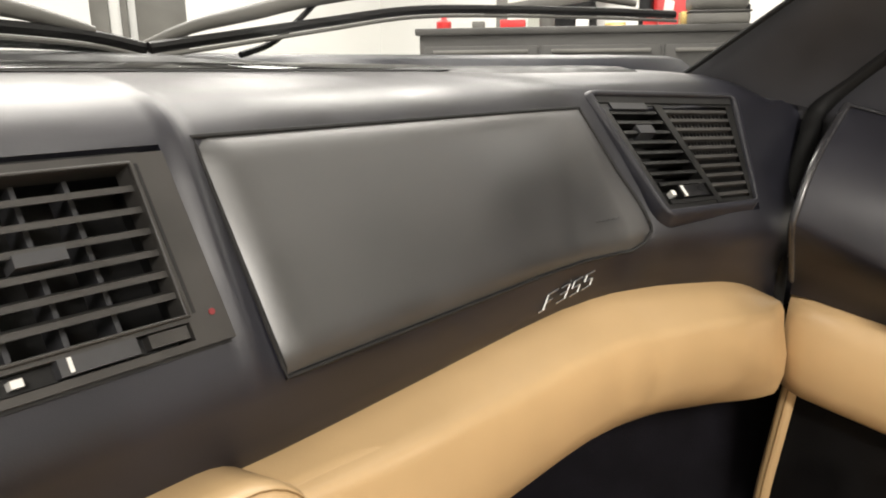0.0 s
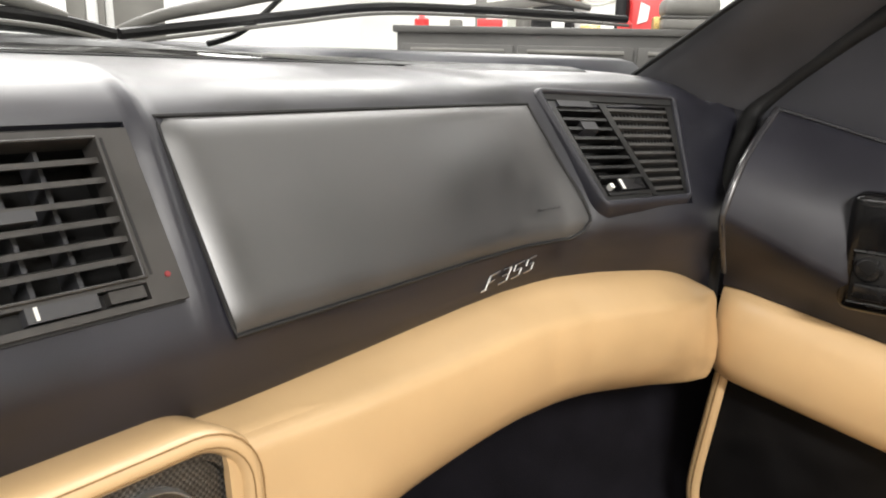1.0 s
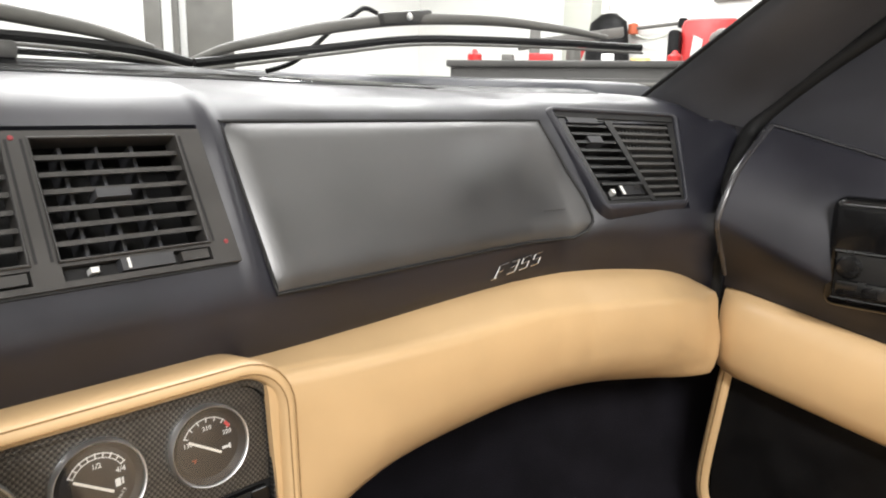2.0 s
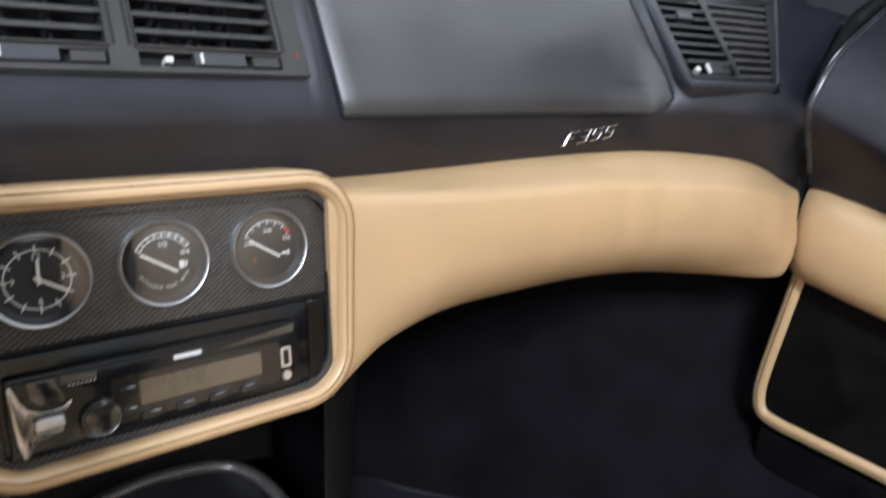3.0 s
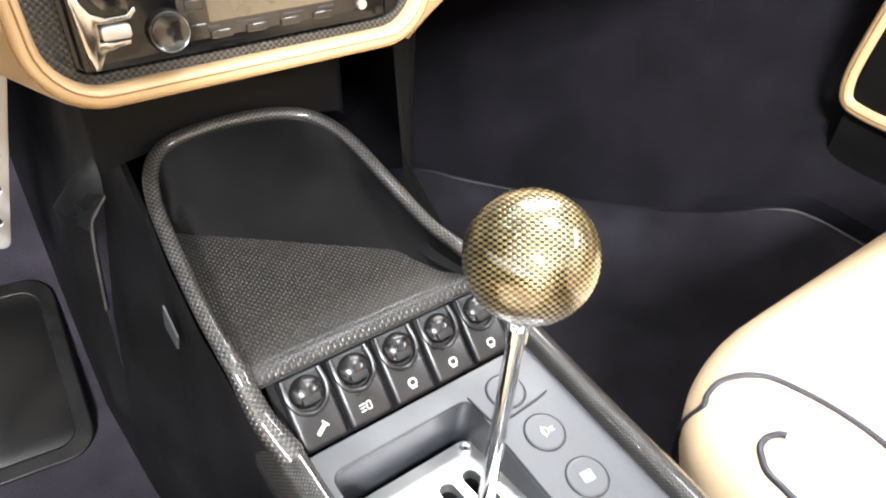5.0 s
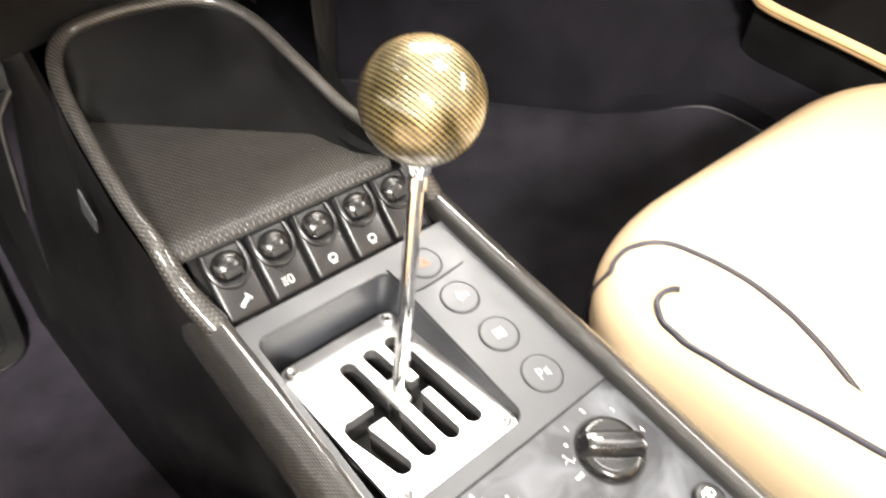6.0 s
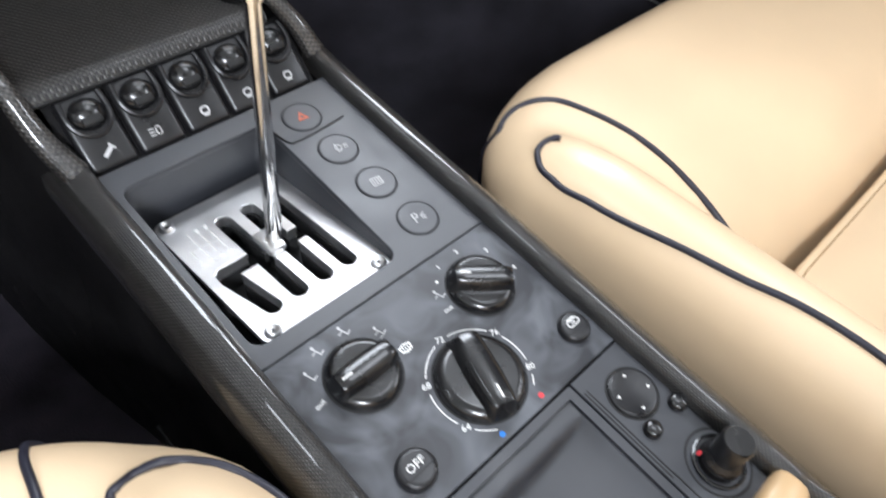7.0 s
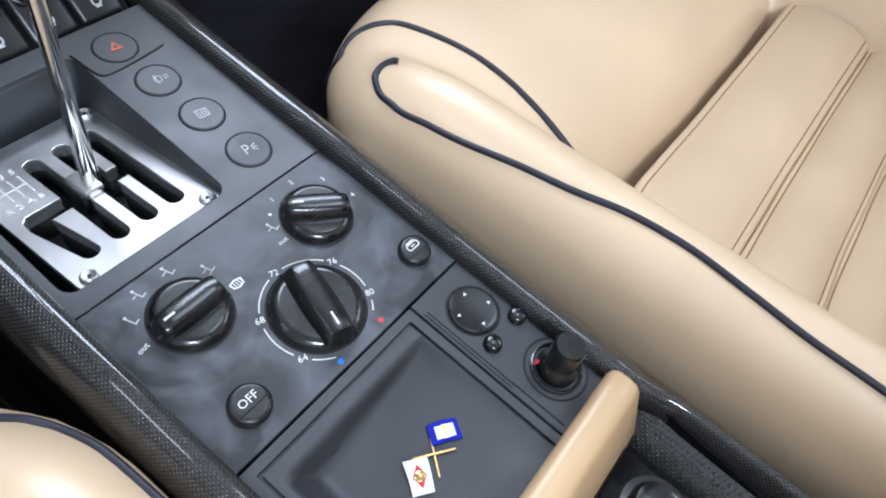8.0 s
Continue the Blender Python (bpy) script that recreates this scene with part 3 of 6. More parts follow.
for a, b in OUT:
    for k in range(1, 7):
        v = V0 + (V1 - V0) * k / 7
        part("slat", bar(A, a - 0.004, b + 0.004, v - 0.016, v + 0.016, -0.010, 0.001, lift=0.03), M_VENT, vents, smooth=False)
    for k in range(1, 4):
        u = a + (b - a) * (k - 0.1) / 4
        part("vane", bar(A, u - 0.005, u + 0.005, V0, V1, -0.034, -0.011), M_PLASTIC, vents, smooth=False)
    tab = a + (b - a) * 0.45
    part("vane_tab", bar(A, tab - 0.045, tab + 0.045, V0 + 0.385 * 0.8 + 0.08, V0 + 0.56 * 0.8, -0.012, 0.0035), M_PLASTIC, vents, smooth=False)
    part("slider_slot", bar(A, a + 0.01, b - 0.02, 0.03, 0.11, -0.006, -0.004), M_DARK, vents, smooth=False)
    part("thumb_wheel", bar(A, a + (b - a) * 0.36, a + (b - a) * 0.72, 0.035, 0.115, -0.006, 0.0045), M_PLASTIC, vents, smooth=False)
    part("wheel_stripe", bar(A, a + (b - a) * 0.40, a + (b - a) * 0.418, 0.045, 0.112, 0.0045, 0.0052), M_WHITE, vents, smooth=False)
    part("symbol", bar(A, a + (b - a) * 0.165, a + (b - a) * 0.215, 0.05, 0.085, -0.004, 0.0042), M_WHITE, vents, smooth=False)
    part("slider_end", bar(A, a + (b - a) * 0.78, a + (b - a) * 0.98, 0.04, 0.105, -0.006, 0.0036), M_VENT, vents, smooth=False)
for u, v in ((cu(0.1165), 0.135), (cu(-0.001), 0.955)):
    part("red_dot", moved(lathe([(0, 0.0008), (0.0016, 0.0006), (0.0018, 0)], 12), Matrix.Translation(A(u, v, 0.004)) @ pose(0, 0, 0, 64, 0, 0)), M_DULLRED, vents)

# corner vent with slats and a grille
cvent = thing("corner_air_vent", None, "black corner air vent with slats and speaker-like grille", "air vent")
B0 = patch((0.541, 0.617, 0.819), (0.634, 0.571, 0.821), (0.560, 0.706, 0.914), (0.684, 0.618, 0.909))


def B(u, v, w=0.0):
    """The corner vent's face, whose divider leans."""
    lean = max(0.0, 1 - abs(u - 0.5275) / 0.4725) * (0.0825 - 0.205 * v)
    return B0(u + lean, v, w)



fr = [bar(B, 0, 1, 0.93, 1.02, -0.012, 0.002), bar(B, 0, 1, -0.02, 0.03, -0.012, 0.002), bar(B, 0, 0.06, 0, 0.93, -0.012, 0.002), bar(B, 0.955, 1, 0, 0.93, -0.012, 0.002), bar(B, 0.50, 0.555, 0, 0.93, -0.012, 0.003), bar(B, 0.08, 0.5, 0.03, 0.06, -0.01, 0.003), bar(B, 0.08, 0.5, 0.185, 0.215, -0.01, 0.003)]
part("frame", join(*fr), M_CVENT, cvent, smooth=False)
rim_loops = []
for gu, gv, r, w in ((0.0, 0.0, 0.02, -0.004), (0.0, 0.0, 0.02, 0.0050), (0.012, 0.014, 0.04, 0.0064), (0.035, 0.04, 0.07, 0.0060), (0.055, 0.06, 0.10, 0.003), (0.085, 0.085, 0.14, -0.005), (0.12, 0.11, 0.18, -0.022)):
    rim_loops.append([B(0.5 + x, 0.5 + y, w) for x, y in rounded(1.0 + 2 * gu, 1.04 + 2 * gv, r, 6)])
part("moulded_rim", grid(rim_loops, close_u=True), M_BLACK, cvent, "soft black moulded rim", angle=70)
part("duct", join(bar(B, 0, 1, 0, 1, -0.052, -0.050), bar(B, -0.01, 0, 0, 1, -0.052, -0.01), bar(B, 1.0, 1.01, 0, 1, -0.052, -0.01), bar(B, 0, 1, 1.0, 1.01, -0.052, -0.01), bar(B, 0, 1, -0.01, 0.0, -0.052, -0.01)), M_DARK, cvent, smooth=False)
for k in range(7):
    v = 0.30 + 0.095 * k
    part("slat", bar(B, 0.07, 0.51, v - 0.014, v + 0.014, -0.010, 0.0015, lift=0.02), M_CVENT, cvent, smooth=False)
part("vane_tab", bar(B, 0.20, 0.34, 0.66, 0.735, -0.01, 0.004), M_PLASTIC, cvent, smooth=False)
part("grille_back", bar(B, 0.555, 0.955, 0.03, 0.93, -0.008, -0.004), M_DARK, cvent, smooth=False)
for k in range(10):
    v = 0.075 + 0.09 * k
    part("grille_bar", bar(B, 0.555, 0.955, v - 0.015, v + 0.015, -0.006, 0.0015), M_VENT, cvent, smooth=False)
mesh_bits = [bar(B, 0.57 + 0.026 * i, 0.578 + 0.026 * i, 0.04, 0.92, -0.0055, -0.002) for i in range(15)]
part("grille_mesh", join(*mesh_bits), M_CVENT, cvent, smooth=False)
part("thumb_wheel", bar(B, 0.22, 0.46, 0.075, 0.175, -0.006, 0.0035), M_SWITCH, cvent, smooth=False)
part("wheel_stripe", bar(B, 0.235, 0.26, 0.08, 0.17, 0.0035, 0.0042), M_WHITE, cvent, smooth=False)
part("symbol", bar(B, 0.135, 0.170, 0.10, 0.14, -0.004, 0.0032), M_WHITE, cvent, smooth=False)
part("shadow_gap", bar(B, 0.01, 0.99, 0.955, 1.018, 0.0015, 0.0034), M_DARK, cvent, smooth=False)
part("top_tag", bar(B, 0.09, 0.42, 0.890, 0.950, 0.0025, 0.0040), M_PLASTIC, cvent, smooth=False)

# tan leather roll under the dash
ROLL_X = [0.112, 0.14, 0.18, 0.25, 0.35, 0.45, 0.55, 0.63, 0.68, 0.702]
FOOT_Y = [0.601, 0.609, 0.624, 0.640, 0.655, 0.655, 0.640, 0.599, 0.565, 0.549]
FOOT_Z = [0.578, 0.593, 0.604, 0.611, 0.606, 0.604, 0.600, 0.597, 0.595, 0.597]
rows = []
for i in range(73):
    x = 0.118 + (0.704 - 0.118) * i / 70 if i < 71 else 0.7045 + 0.0015 * (i - 70)
    zs = spline(SEAM_X, SEAM_Z, x)
    ys = dash_y(x, zs) - 0.001
    yb, zb = spline(ROLL_X, FOOT_Y, x), spline(ROLL_X, FOOT_Z, x)
    led = spline([0.112, 0.15, 0.25, 0.43, 0.54, 0.66, 0.702], [0.041, 0.040, 0.034, 0.037, 0.036, 0.027, 0.016], x)
    low = spline([0.112, 0.15, 0.31, 0.43, 0.54, 0.66, 0.702], [0.001, 0.004, 0.021, 0.026, 0.034, 0.026, 0.006], x)
    swell = fit_curve([0.14, 0.24, 0.58, 0.69], [0.0, 1.0, 1.0, 0.0], x)
    led, low = led * (1 + 0.26 * swell), low * (1 - 0.20 * swell)
    sink = 0.002 * max(0.0, (x - 0.704) / 0.004) ** 2
    yf, zr = ys - led, zs - low
    side_in = min(1.0, max(0.0, (x - 0.14) / 0.08))
    ya, za = yf - 0.005, zr - 0.030
    row = [(ys + 0.02, zs + 0.002), (ys, zs - 0.001), (ys - 0.35 * led, zs - 0.42 * low), (ys - 0.70 * led, zs - 0.78 * low), (ys - 0.90 * led, zs - 0.96 * low), (yf - 0.0005, zr - 0.003), (yf - 0.003, zr - 0.009), (ya, za)]
    for t, bulge in ((0.35, 0.006), (0.65, 0.006), (0.86, 0.003), (0.96, 0.0)):
        row.append((ya + (yb - ya) * (t * t * side_in + t * (1 - side_in)) - bulge * side_in, za + (zb - za) * t))
    row += [(yb + 0.004, zb), (yb + 0.012, zb - 0.001), (yb + 0.04, zb + 0.006), (yb + 0.10, zb + 0.02)]
    rows.append([(x, b + sink, c) for b, c in row])
rows.append([(0.709, b + 0.05, c) for _, b, c in rows[-1]])
part("lower_roll", thick(grid(rows), (0, 0.006, 0.001)), M_TAN, dash, "tan leather lower dash roll", angle=70)
part("underside", grid([[(x, 0.66, 0.655), (x, 0.76, 0.67), (x, 1.0, 0.70)] for x in (0.13, 0.3, 0.5, 0.70)]), M_SIDE, dash)

# ---------- centre stack ----------
STACK = pose(0.005, 0.6125, 0.6668, 81.47)   # middle of the opening; local y runs up the panel, z comes out of it
SW, SH, SX = 0.231, 0.146, 0.0028
stack = thing("centre_stack", STACK, "tan leather centre stack surround with stitched edge", "centre stack")


def ring_loop(grow, z, r, dy=0.0):
    out = []
    for x, y in rounded(SW + 2 * grow, SH + 2 * grow, max(0.004, r + grow), 8, tilt=0.055):
        x += 0.2 * max(0.0, grow) * min(1.0, max(0.0, (x - 0.06) / 0.05)) * min(1.0, max(0.0, (y + 0.01) / 0.04))
        out.append(Vector((x + SX, y + dy, z)))
    return out


def back_loop(k, z):
    """Surround running forward into the dash: spreads to the driver's side and upward."""
    out = []
    for p in ring_loop(0.0125, 0, 0.028):
        x, y = p.x, p.y
        if x < 0:
            x -= 0.045 * k
        else:
            x -= 0.006 * k
        y += 0.001 * k if y > 0 else 0.026 * k
        out.append(Vector((x, y, z)))
    return out


loops = [ring_loop(-0.0005, -0.012, 0.028), ring_loop(-0.0005, 0.000, 0.028), ring_loop(0.001, 0.0045, 0.028), ring_loop(0.004, 0.007, 0.028), ring_loop(0.0075, 0.0065, 0.028), ring_loop(0.0105, 0.0035, 0.028), ring_loop(0.0125, -0.003, 0.028), back_loop(0.35, -0.025), back_loop(0.8, -0.06), back_loop(1.0, -0.10)]
part("surround", grid(loops, close_u=True), M_TAN, stack, "tan leather surround", angle=80)
for g, zz in ((0.0036, 0.0070), (0.0098, 0.0047)):
    part("stitching", tube(ring_loop(g, zz, 0.028), 0.00055, 6, True), M_THREAD, stack)

gp_y0, gp_y1 = -0.004, SH / 2
fascia = [(x + SX, y) for x, y in rounded(SW + 0.002, SH + 0.002, 0.028, 8, tilt=0.055)]
part("fascia_back", plate(fascia, -0.016, -0.0115), M_DARK, stack)
edge = flat_curve([rounded(SW - 0.001, SH - 0.001, 0.027, 8, tilt=0.055), rounded(SW - 0.010, SH - 0.010, 0.022, 8, tilt=0.055)], 0.004, 0.0008)
part("fascia_frame", moved(edge, pose(SX, 0, -0.006)), M_CARBON, stack)
up = [(x, y) for x, y in rounded(SW - 0.008, 0.152, 0.024, 8, cy=-0.008) if y > gp_y0]
up = [(max(min(x, 0.112), -0.112), y) for x, y in up]
up = [(0.108, gp_y0)] + up + [(-0.108, gp_y0)]
part("gauge_panel", plate([(x + 0.004, y) for x, y in up], -0.0115, -0.0075, 0.0006, 1), M_CARBON, stack, "woven carbon gauge panel")
part("radio_panel", moved(plate(rounded(0.216, 0.062, 0.006, 4), -0.0115, -0.006, 0.001), pose(0.003, -0.0385, 0)), M_GLOSS, stack, "gloss black radio panel")
for s in (-1, 1):
    part("cheek", plate([(s * 0.0945, -0.066), (s * 0.105, -0.066), (s * 0.1085, -0.008), (s * 0.0955, -0.008)], -0.0115, -0.005, 0.0005, 1), M_CARBON if s < 0 else M_GLOSS, stack)


def gauge(cx, cy, label, draw):
    g = thing("gauge", STACK @ pose(cx, cy, -0.0073), label, "gauge", "centre gauges")
    R = 0.0274
    part("bezel", lathe([(R - 0.0022, 0.0005), (R - 0.0020, 0.0040), (R - 0.0016, 0.0055), (R - 0.0010, 0.0059), (R - 0.0004, 0.0050), (R, 0.0)], 64), M_BEZEL, g, "chrome ring")
    part("well", lathe([(R - 0.0020, 0.0042), (R - 0.0056, 0.0008), (R - 0.0062, 0.0004)], 48), M_DIAL, g)
    d = part("dial", lathe([(0, 0.0006), (R - 0.005, 0.0006)], 48), M_DIAL, g)
    draw(g, d)
    lens = part("lens", lathe([(0, 0.0050), (0.012, 0.0048), (R - 0.0019, 0.0042)], 48), M_LENS, g)
    lens.visible_shadow = False
    return g


def tick(parent, a, r0, r1, w, material=None):
    b = box(w, r1 - r0, 0.0002, (0, (r0 + r1) / 2, 0))
    part("tick", moved(b, pose(0, 0, 0.0010, 0, 0, -a)), material or M_WHITE, parent, smooth=False)


def arc(parent, a0, a1, r, w, material=None, z=0.0010):
    pts = [(math.sin(radians(a)) * q, math.cos(radians(a)) * q) for q, order in ((r, 1), (r - w, -1)) for a in np.linspace(a0, a1, 28)[::order]]
    part("scale_arc", plate([p for p in pts], z, z + 0.0002), material or M_WHITE, parent, smooth=False)


def needle(parent, a, back=0.006, tip=0.0165, at=(0, 0)):
    b = box(0.0016, tip + back, 0.0006, (0, (tip - back) / 2, 0), 0.0002, 1)
    part("needle", moved(b, pose(at[0], at[1], 0.0026, 0, 0, -a)), M_ENAMEL, parent, "cream needle")


def clock_face(g, d):
    arc(d, 0, 359, 0.0172, 0.0007)
    for h in range(12):
        tick(d, h * 30, 0.0145, 0.0195, 0.0009)
    for h, txt in ((3, "3"), (6, "6"), (9, "9"), (0, "12")):
        part("numeral", words(txt, 0.0052, pose(0.0125 * math.sin(radians(30 * h)), 0.0125 * math.cos(radians(30 * h)), 0.0010)), M_WHITE, d, smooth=False)
    needle(g, 121, 0.003, 0.0165)
    needle(g, 2, 0.003, 0.0115)
    part("hub", lathe([(0, 0.0036), (0.0016, 0.0034), (0.0018, 0.002)], 16), M_ENAMEL, g)


def fuel_face(g, d):
    arc(d, -62, 62, 0.0185, 0.0006)
    arc(d, -62, 62, 0.0158, 0.0005)
    for a in range(-60, 61, 15):
        tick(d, a, 0.0158, 0.0188, 0.0007)
    part("numeral", words("1/2", 0.0046, pose(0, 0.0108, 0.0010)), M_WHITE, d, smooth=False)
    part("numeral", words("4/4", 0.0046, pose(0.0132, 0.0045, 0.0010)), M_WHITE, d, smooth=False)
    part("pump_symbol", join(box(0.0032, 0.0048, 0.0002, (0.0108, -0.0028, 0.0010)), box(0.0010, 0.0040, 0.0002, (0.0136, -0.0026, 0.0010))), M_WHITE, d, smooth=False)
    for k, ch in enumerate("unleaded fuel only"):
        a = -62 + 7.2 * k
        if ch != " ":
            part("letter", words(ch, 0.0032, pose(0.0158 * math.sin(radians(a)), -0.0158 * math.cos(radians(a)), 0.0010, 0, 0, a)), M_WHITE, d, smooth=False)
    needle(g, -58, 0.0045, 0.0205, (0.0035, -0.0045))


def heat_face(g, d):
    arc(d, -62, 62, 0.0185, 0.0006)
    for a in range(-60, 61, 20):
        tick(d, a, 0.0155, 0.0188, 0.0007)
    arc(d, 46, 62, 0.0185, 0.0022, M_RED, 0.0012)
    for txt, x, y in (("130", -0.0140, 0.0040), ("210", 0.0, 0.0115), ("320", 0.0135, 0.0050)):
        part("numeral", words(txt, 0.0042, pose(x, y, 0.0010)), M_WHITE, d, smooth=False)
    part("unit", words("°F", 0.004, pose(-0.011, -0.008, 0.0010)), M_ORANGE, d, smooth=False)
    part("oil_symbol", join(box(0.005, 0.0016, 0.0002, (0.0115, -0.005, 0.0010)), box(0.0012, 0.0036, 0.0002, (0.0145, -0.005, 0.0010))), M_WHITE, d, smooth=False)
    needle(g, -58, 0.0045, 0.0205, (0.0035, -0.0045))


GY = 0.0342
gauge(-0.0680, GY, "round black clock with chrome ring in the carbon panel", clock_face)
gauge(0.0005, GY, "round black fuel gauge with chrome ring", fuel_face)
gauge(0.0700, GY, "round black oil temperature gauge with chrome ring", heat_face)

# radio
radio = thing("car_radio", STACK @ pose(-0.0045, -0.0405, -0.006), "gloss black car radio with tan display", "radio")
RWD, RHT = 0.176, 0.0475
part("body", plate(rounded(RWD, RHT, 0.003, 4), -0.006, 0.009, 0.0016), M_GLOSS, radio)
part("face", plate(rounded(RWD - 0.006, RHT - 0.005, 0.003, 4), 0.009, 0.0105, 0.0008), M_GLOSS, radio)
part("display_frame", plate(rounded(0.108, 0.028, 0.003, 3, 0.0185, -0.0025), 0.0100, 0.01065), M_SMOKE, radio)
part("display", plate(rounded(0.078, 0.0155, 0.0012, 3, 0.0195, -0.0005), 0.0105, 0.0110), M_LCD, radio, "tan unlit display")
part("volume_knob", moved(lathe([(0, 0.0062), (0.0080, 0.0060), (0.0092, 0.0066), (0.0108, 0.0050), (0.0116, 0)], 40), pose(-0.0430, -0.0085, 0.0105)), M_SMOKE, radio)
part("knob_ring", moved(lathe([(0.0096, 0.0061), (0.0102, 0.0064), (0.0107, 0.0056)], 40), pose(-0.0430, -0.0085, 0.0105)), M_FLASH, radio)
part("eject_button", moved(plate([(-0.0095, 0.0085), (-0.0080, -0.0010), (-0.0040, -0.0062), (0.0030, -0.0080), (0.0085, -0.0078), (0.0100, -0.0040), (0.0070, 0.0040), (0.0050, 0.0085)], 0, 0.0034, 0.0012), pose(-0.0690, 0.0130, 0.0105)), M_SMOKE, radio, "dark glossy eject button")
part("silver_wedge", plate([(-0.0875, 0.0205), (-0.0850, 0.0205), (-0.0815, 0.0110), (-0.0785, 0.0058), (-0.0720, 0.0028), (-0.0620, 0.0030), (-0.0570, 0.0062), (-0.0560, 0.0042), (-0.0605, 0.0005), (-0.0700, -0.0004), (-0.0765, 0.0000), (-0.0770, -0.0085), (-0.0700, -0.0095), (-0.0615, -0.0090), (-0.0625, -0.0118), (-0.0700, -0.0128), (-0.0755, -0.0140), (-0.0785, -0.0185), (-0.0800, -0.0222), (-0.0830, -0.0222), (-0.0850, -0.0120), (-0.0862, 0.0040)], 0.0100, 0.0126, 0.0007, 2), M_WEDGE, radio, "smoked chrome trim wedge")
part("source_button", moved(plate(rounded(0.0150, 0.0076, 0.0022, 4), 0, 0.0030, 0.001), pose(-0.0685, -0.0048, 0.0105)), M_ALU, radio, "silver button")
part("top_flash", plate([(0.026, 0.0150), (0.083, 0.0165), (0.0835, 0.0218), (0.072, 0.0205)], 0.0104, 0.0110), M_FLASH, radio, "dull silver flash")
part("label_bar", plate([(-0.0610, 0.0158), (-0.0420, 0.0158), (-0.0420, 0.0186), (-0.0600, 0.0208)], 0.0104, 0.0109), M_FLASH, radio)
for k in range(7):
    part("label_dot", box(0.0012, 0.0009, 0.0005, (-0.0565 + 0.0022 * k, 0.0142, 0.0107)), M_ALU, radio, smooth=False)
part("maker_bar", plate(rounded(0.0175, 0.0027, 0.0008, 2, 0.0105, 0.0165), 0.0104, 0.0109), M_WHITE, radio)
for bx, bw in ((-0.020, 0.012), (0.004, 0.016), (0.030, 0.013), (0.052, 0.010)):
    part("legend_bar", plate(rounded(bw, 0.0009, 0.0004, 2, bx, -0.0108), 0.01066, 0.0110), M_PLASTIC, radio)
part("usb_port", plate(rounded(0.0074, 0.0142, 0.0012, 2, 0.0765, -0.0005), 0.0104, 0.0112), M_SATIN, radio)
part("usb_slot", plate(rounded(0.0040, 0.0105, 0.0006, 2, 0.0765, -0.0005), 0.0112, 0.0116), M_DARK, radio)
part("aux_jack", lathe([(0, 0.012), (0.003, 0.012), (0.0035, 0.0104)], 16, (0.0765, -0.0135, 0)), M_SATIN, radio)
for k in range(4):
    part("button", plate(rounded(0.013, 0.0042, 0.001, 2, -0.014 + 0.021 * k, -0.0152), 0.0105, 0.0120, 0.0004, 1), M_SMOKE, radio)
for yy in (0.0020, -0.0110):
    part("button", plate(rounded(0.0105, 0.0055, 0.001, 2, -0.0265, yy), 0.0105, 0.0118, 0.0004, 1), M_SMOKE, radio)

# ---------- console ----------
CON = pose(0, 0.42, 0.42, 5.14)     # local y forward along the console, z off it


def cl(y):
    """Console length coordinate of a place y."""
    return (y - 0.42) / math.cos(radians(5.14))


console = thing("centre_console", CON, "dark centre console with carbon rails and climate panel", "console")
XL, XR = -0.052, 0.113
p1a, p1b, p2a, p3a = cl(0.449), cl(0.291), cl(0.184), cl(0.072)
g = 0.0006
hole_out = rounded(0.0995, 0.133, 0.008, 5, 0.00275, cl(0.3665) + 0.002)
panel1 = flat_curve([[(XL, p1b + g), (XR, p1b + g), (XR, p1a), (XL, p1a)], hole_out], 0.004, 0.0005)
part("shifter_panel", moved(panel1, pose(0, 0, -0.002)), M_PANEL, console, "grey soft-touch shifter panel", angle=30)
part("climate_panel", plate([(XL, p2a + g), (XR, p2a + g), (XR, p1b - g), (XL, p1b - g)], -0.004, 0.0004, 0.0004, 1), M_CLIMATE, console, "scuffed dark climate panel")
TR = 0.0695
part("switch_panel", plate([(TR + g, p3a), (XR, p3a), (XR, p2a - g), (TR + g, p2a - g)], -0.004, 0.0003, 0.0004, 1), M_PANEL, console)
# recess walls
inner = rounded(0.0995, 0.133, 0.008, 5, 0.00275, cl(0.3665) + 0.002)
part("shifter_well", grid([[Vector((x, y, 0.0)) for x, y in inner], [Vector((0.003 + (x - 0.003) * 0.93, cl(0.3665) + (y - cl(0.3665)) * 0.97, -0.046)) for x, y in inner]], close_u=True), M_PANEL, console, angle=60)
part("well_floor", box(0.10, 0.14, 0.002, (0.003, cl(0.3665), -0.075)), M_DARK, console)
# raised edge round the hazard button
part("button_shelf", tube(smooth_path([(0.052, cl(0.434), 0.0006), (0.0545, cl(0.413), 0.0006), (0.063, cl(0.409), 0.0006), (0.092, cl(0.4105), 0.0006), (0.100, cl(0.412), 0.0004)], 6), 0.0008, 8), M_SWITCH, console)

# tray
tray_c = ((XL + TR) / 2, (p2a + p3a) / 2)
tw, th = TR - XL - 0.001, p2a - p3a - 0.0012


def tray_loop(m, z, r):
    return [Vector((x, y, z)) for x, y in rounded(tw - 2 * m, th - 2 * m, r, 5, tray_c[0], tray_c[1])]


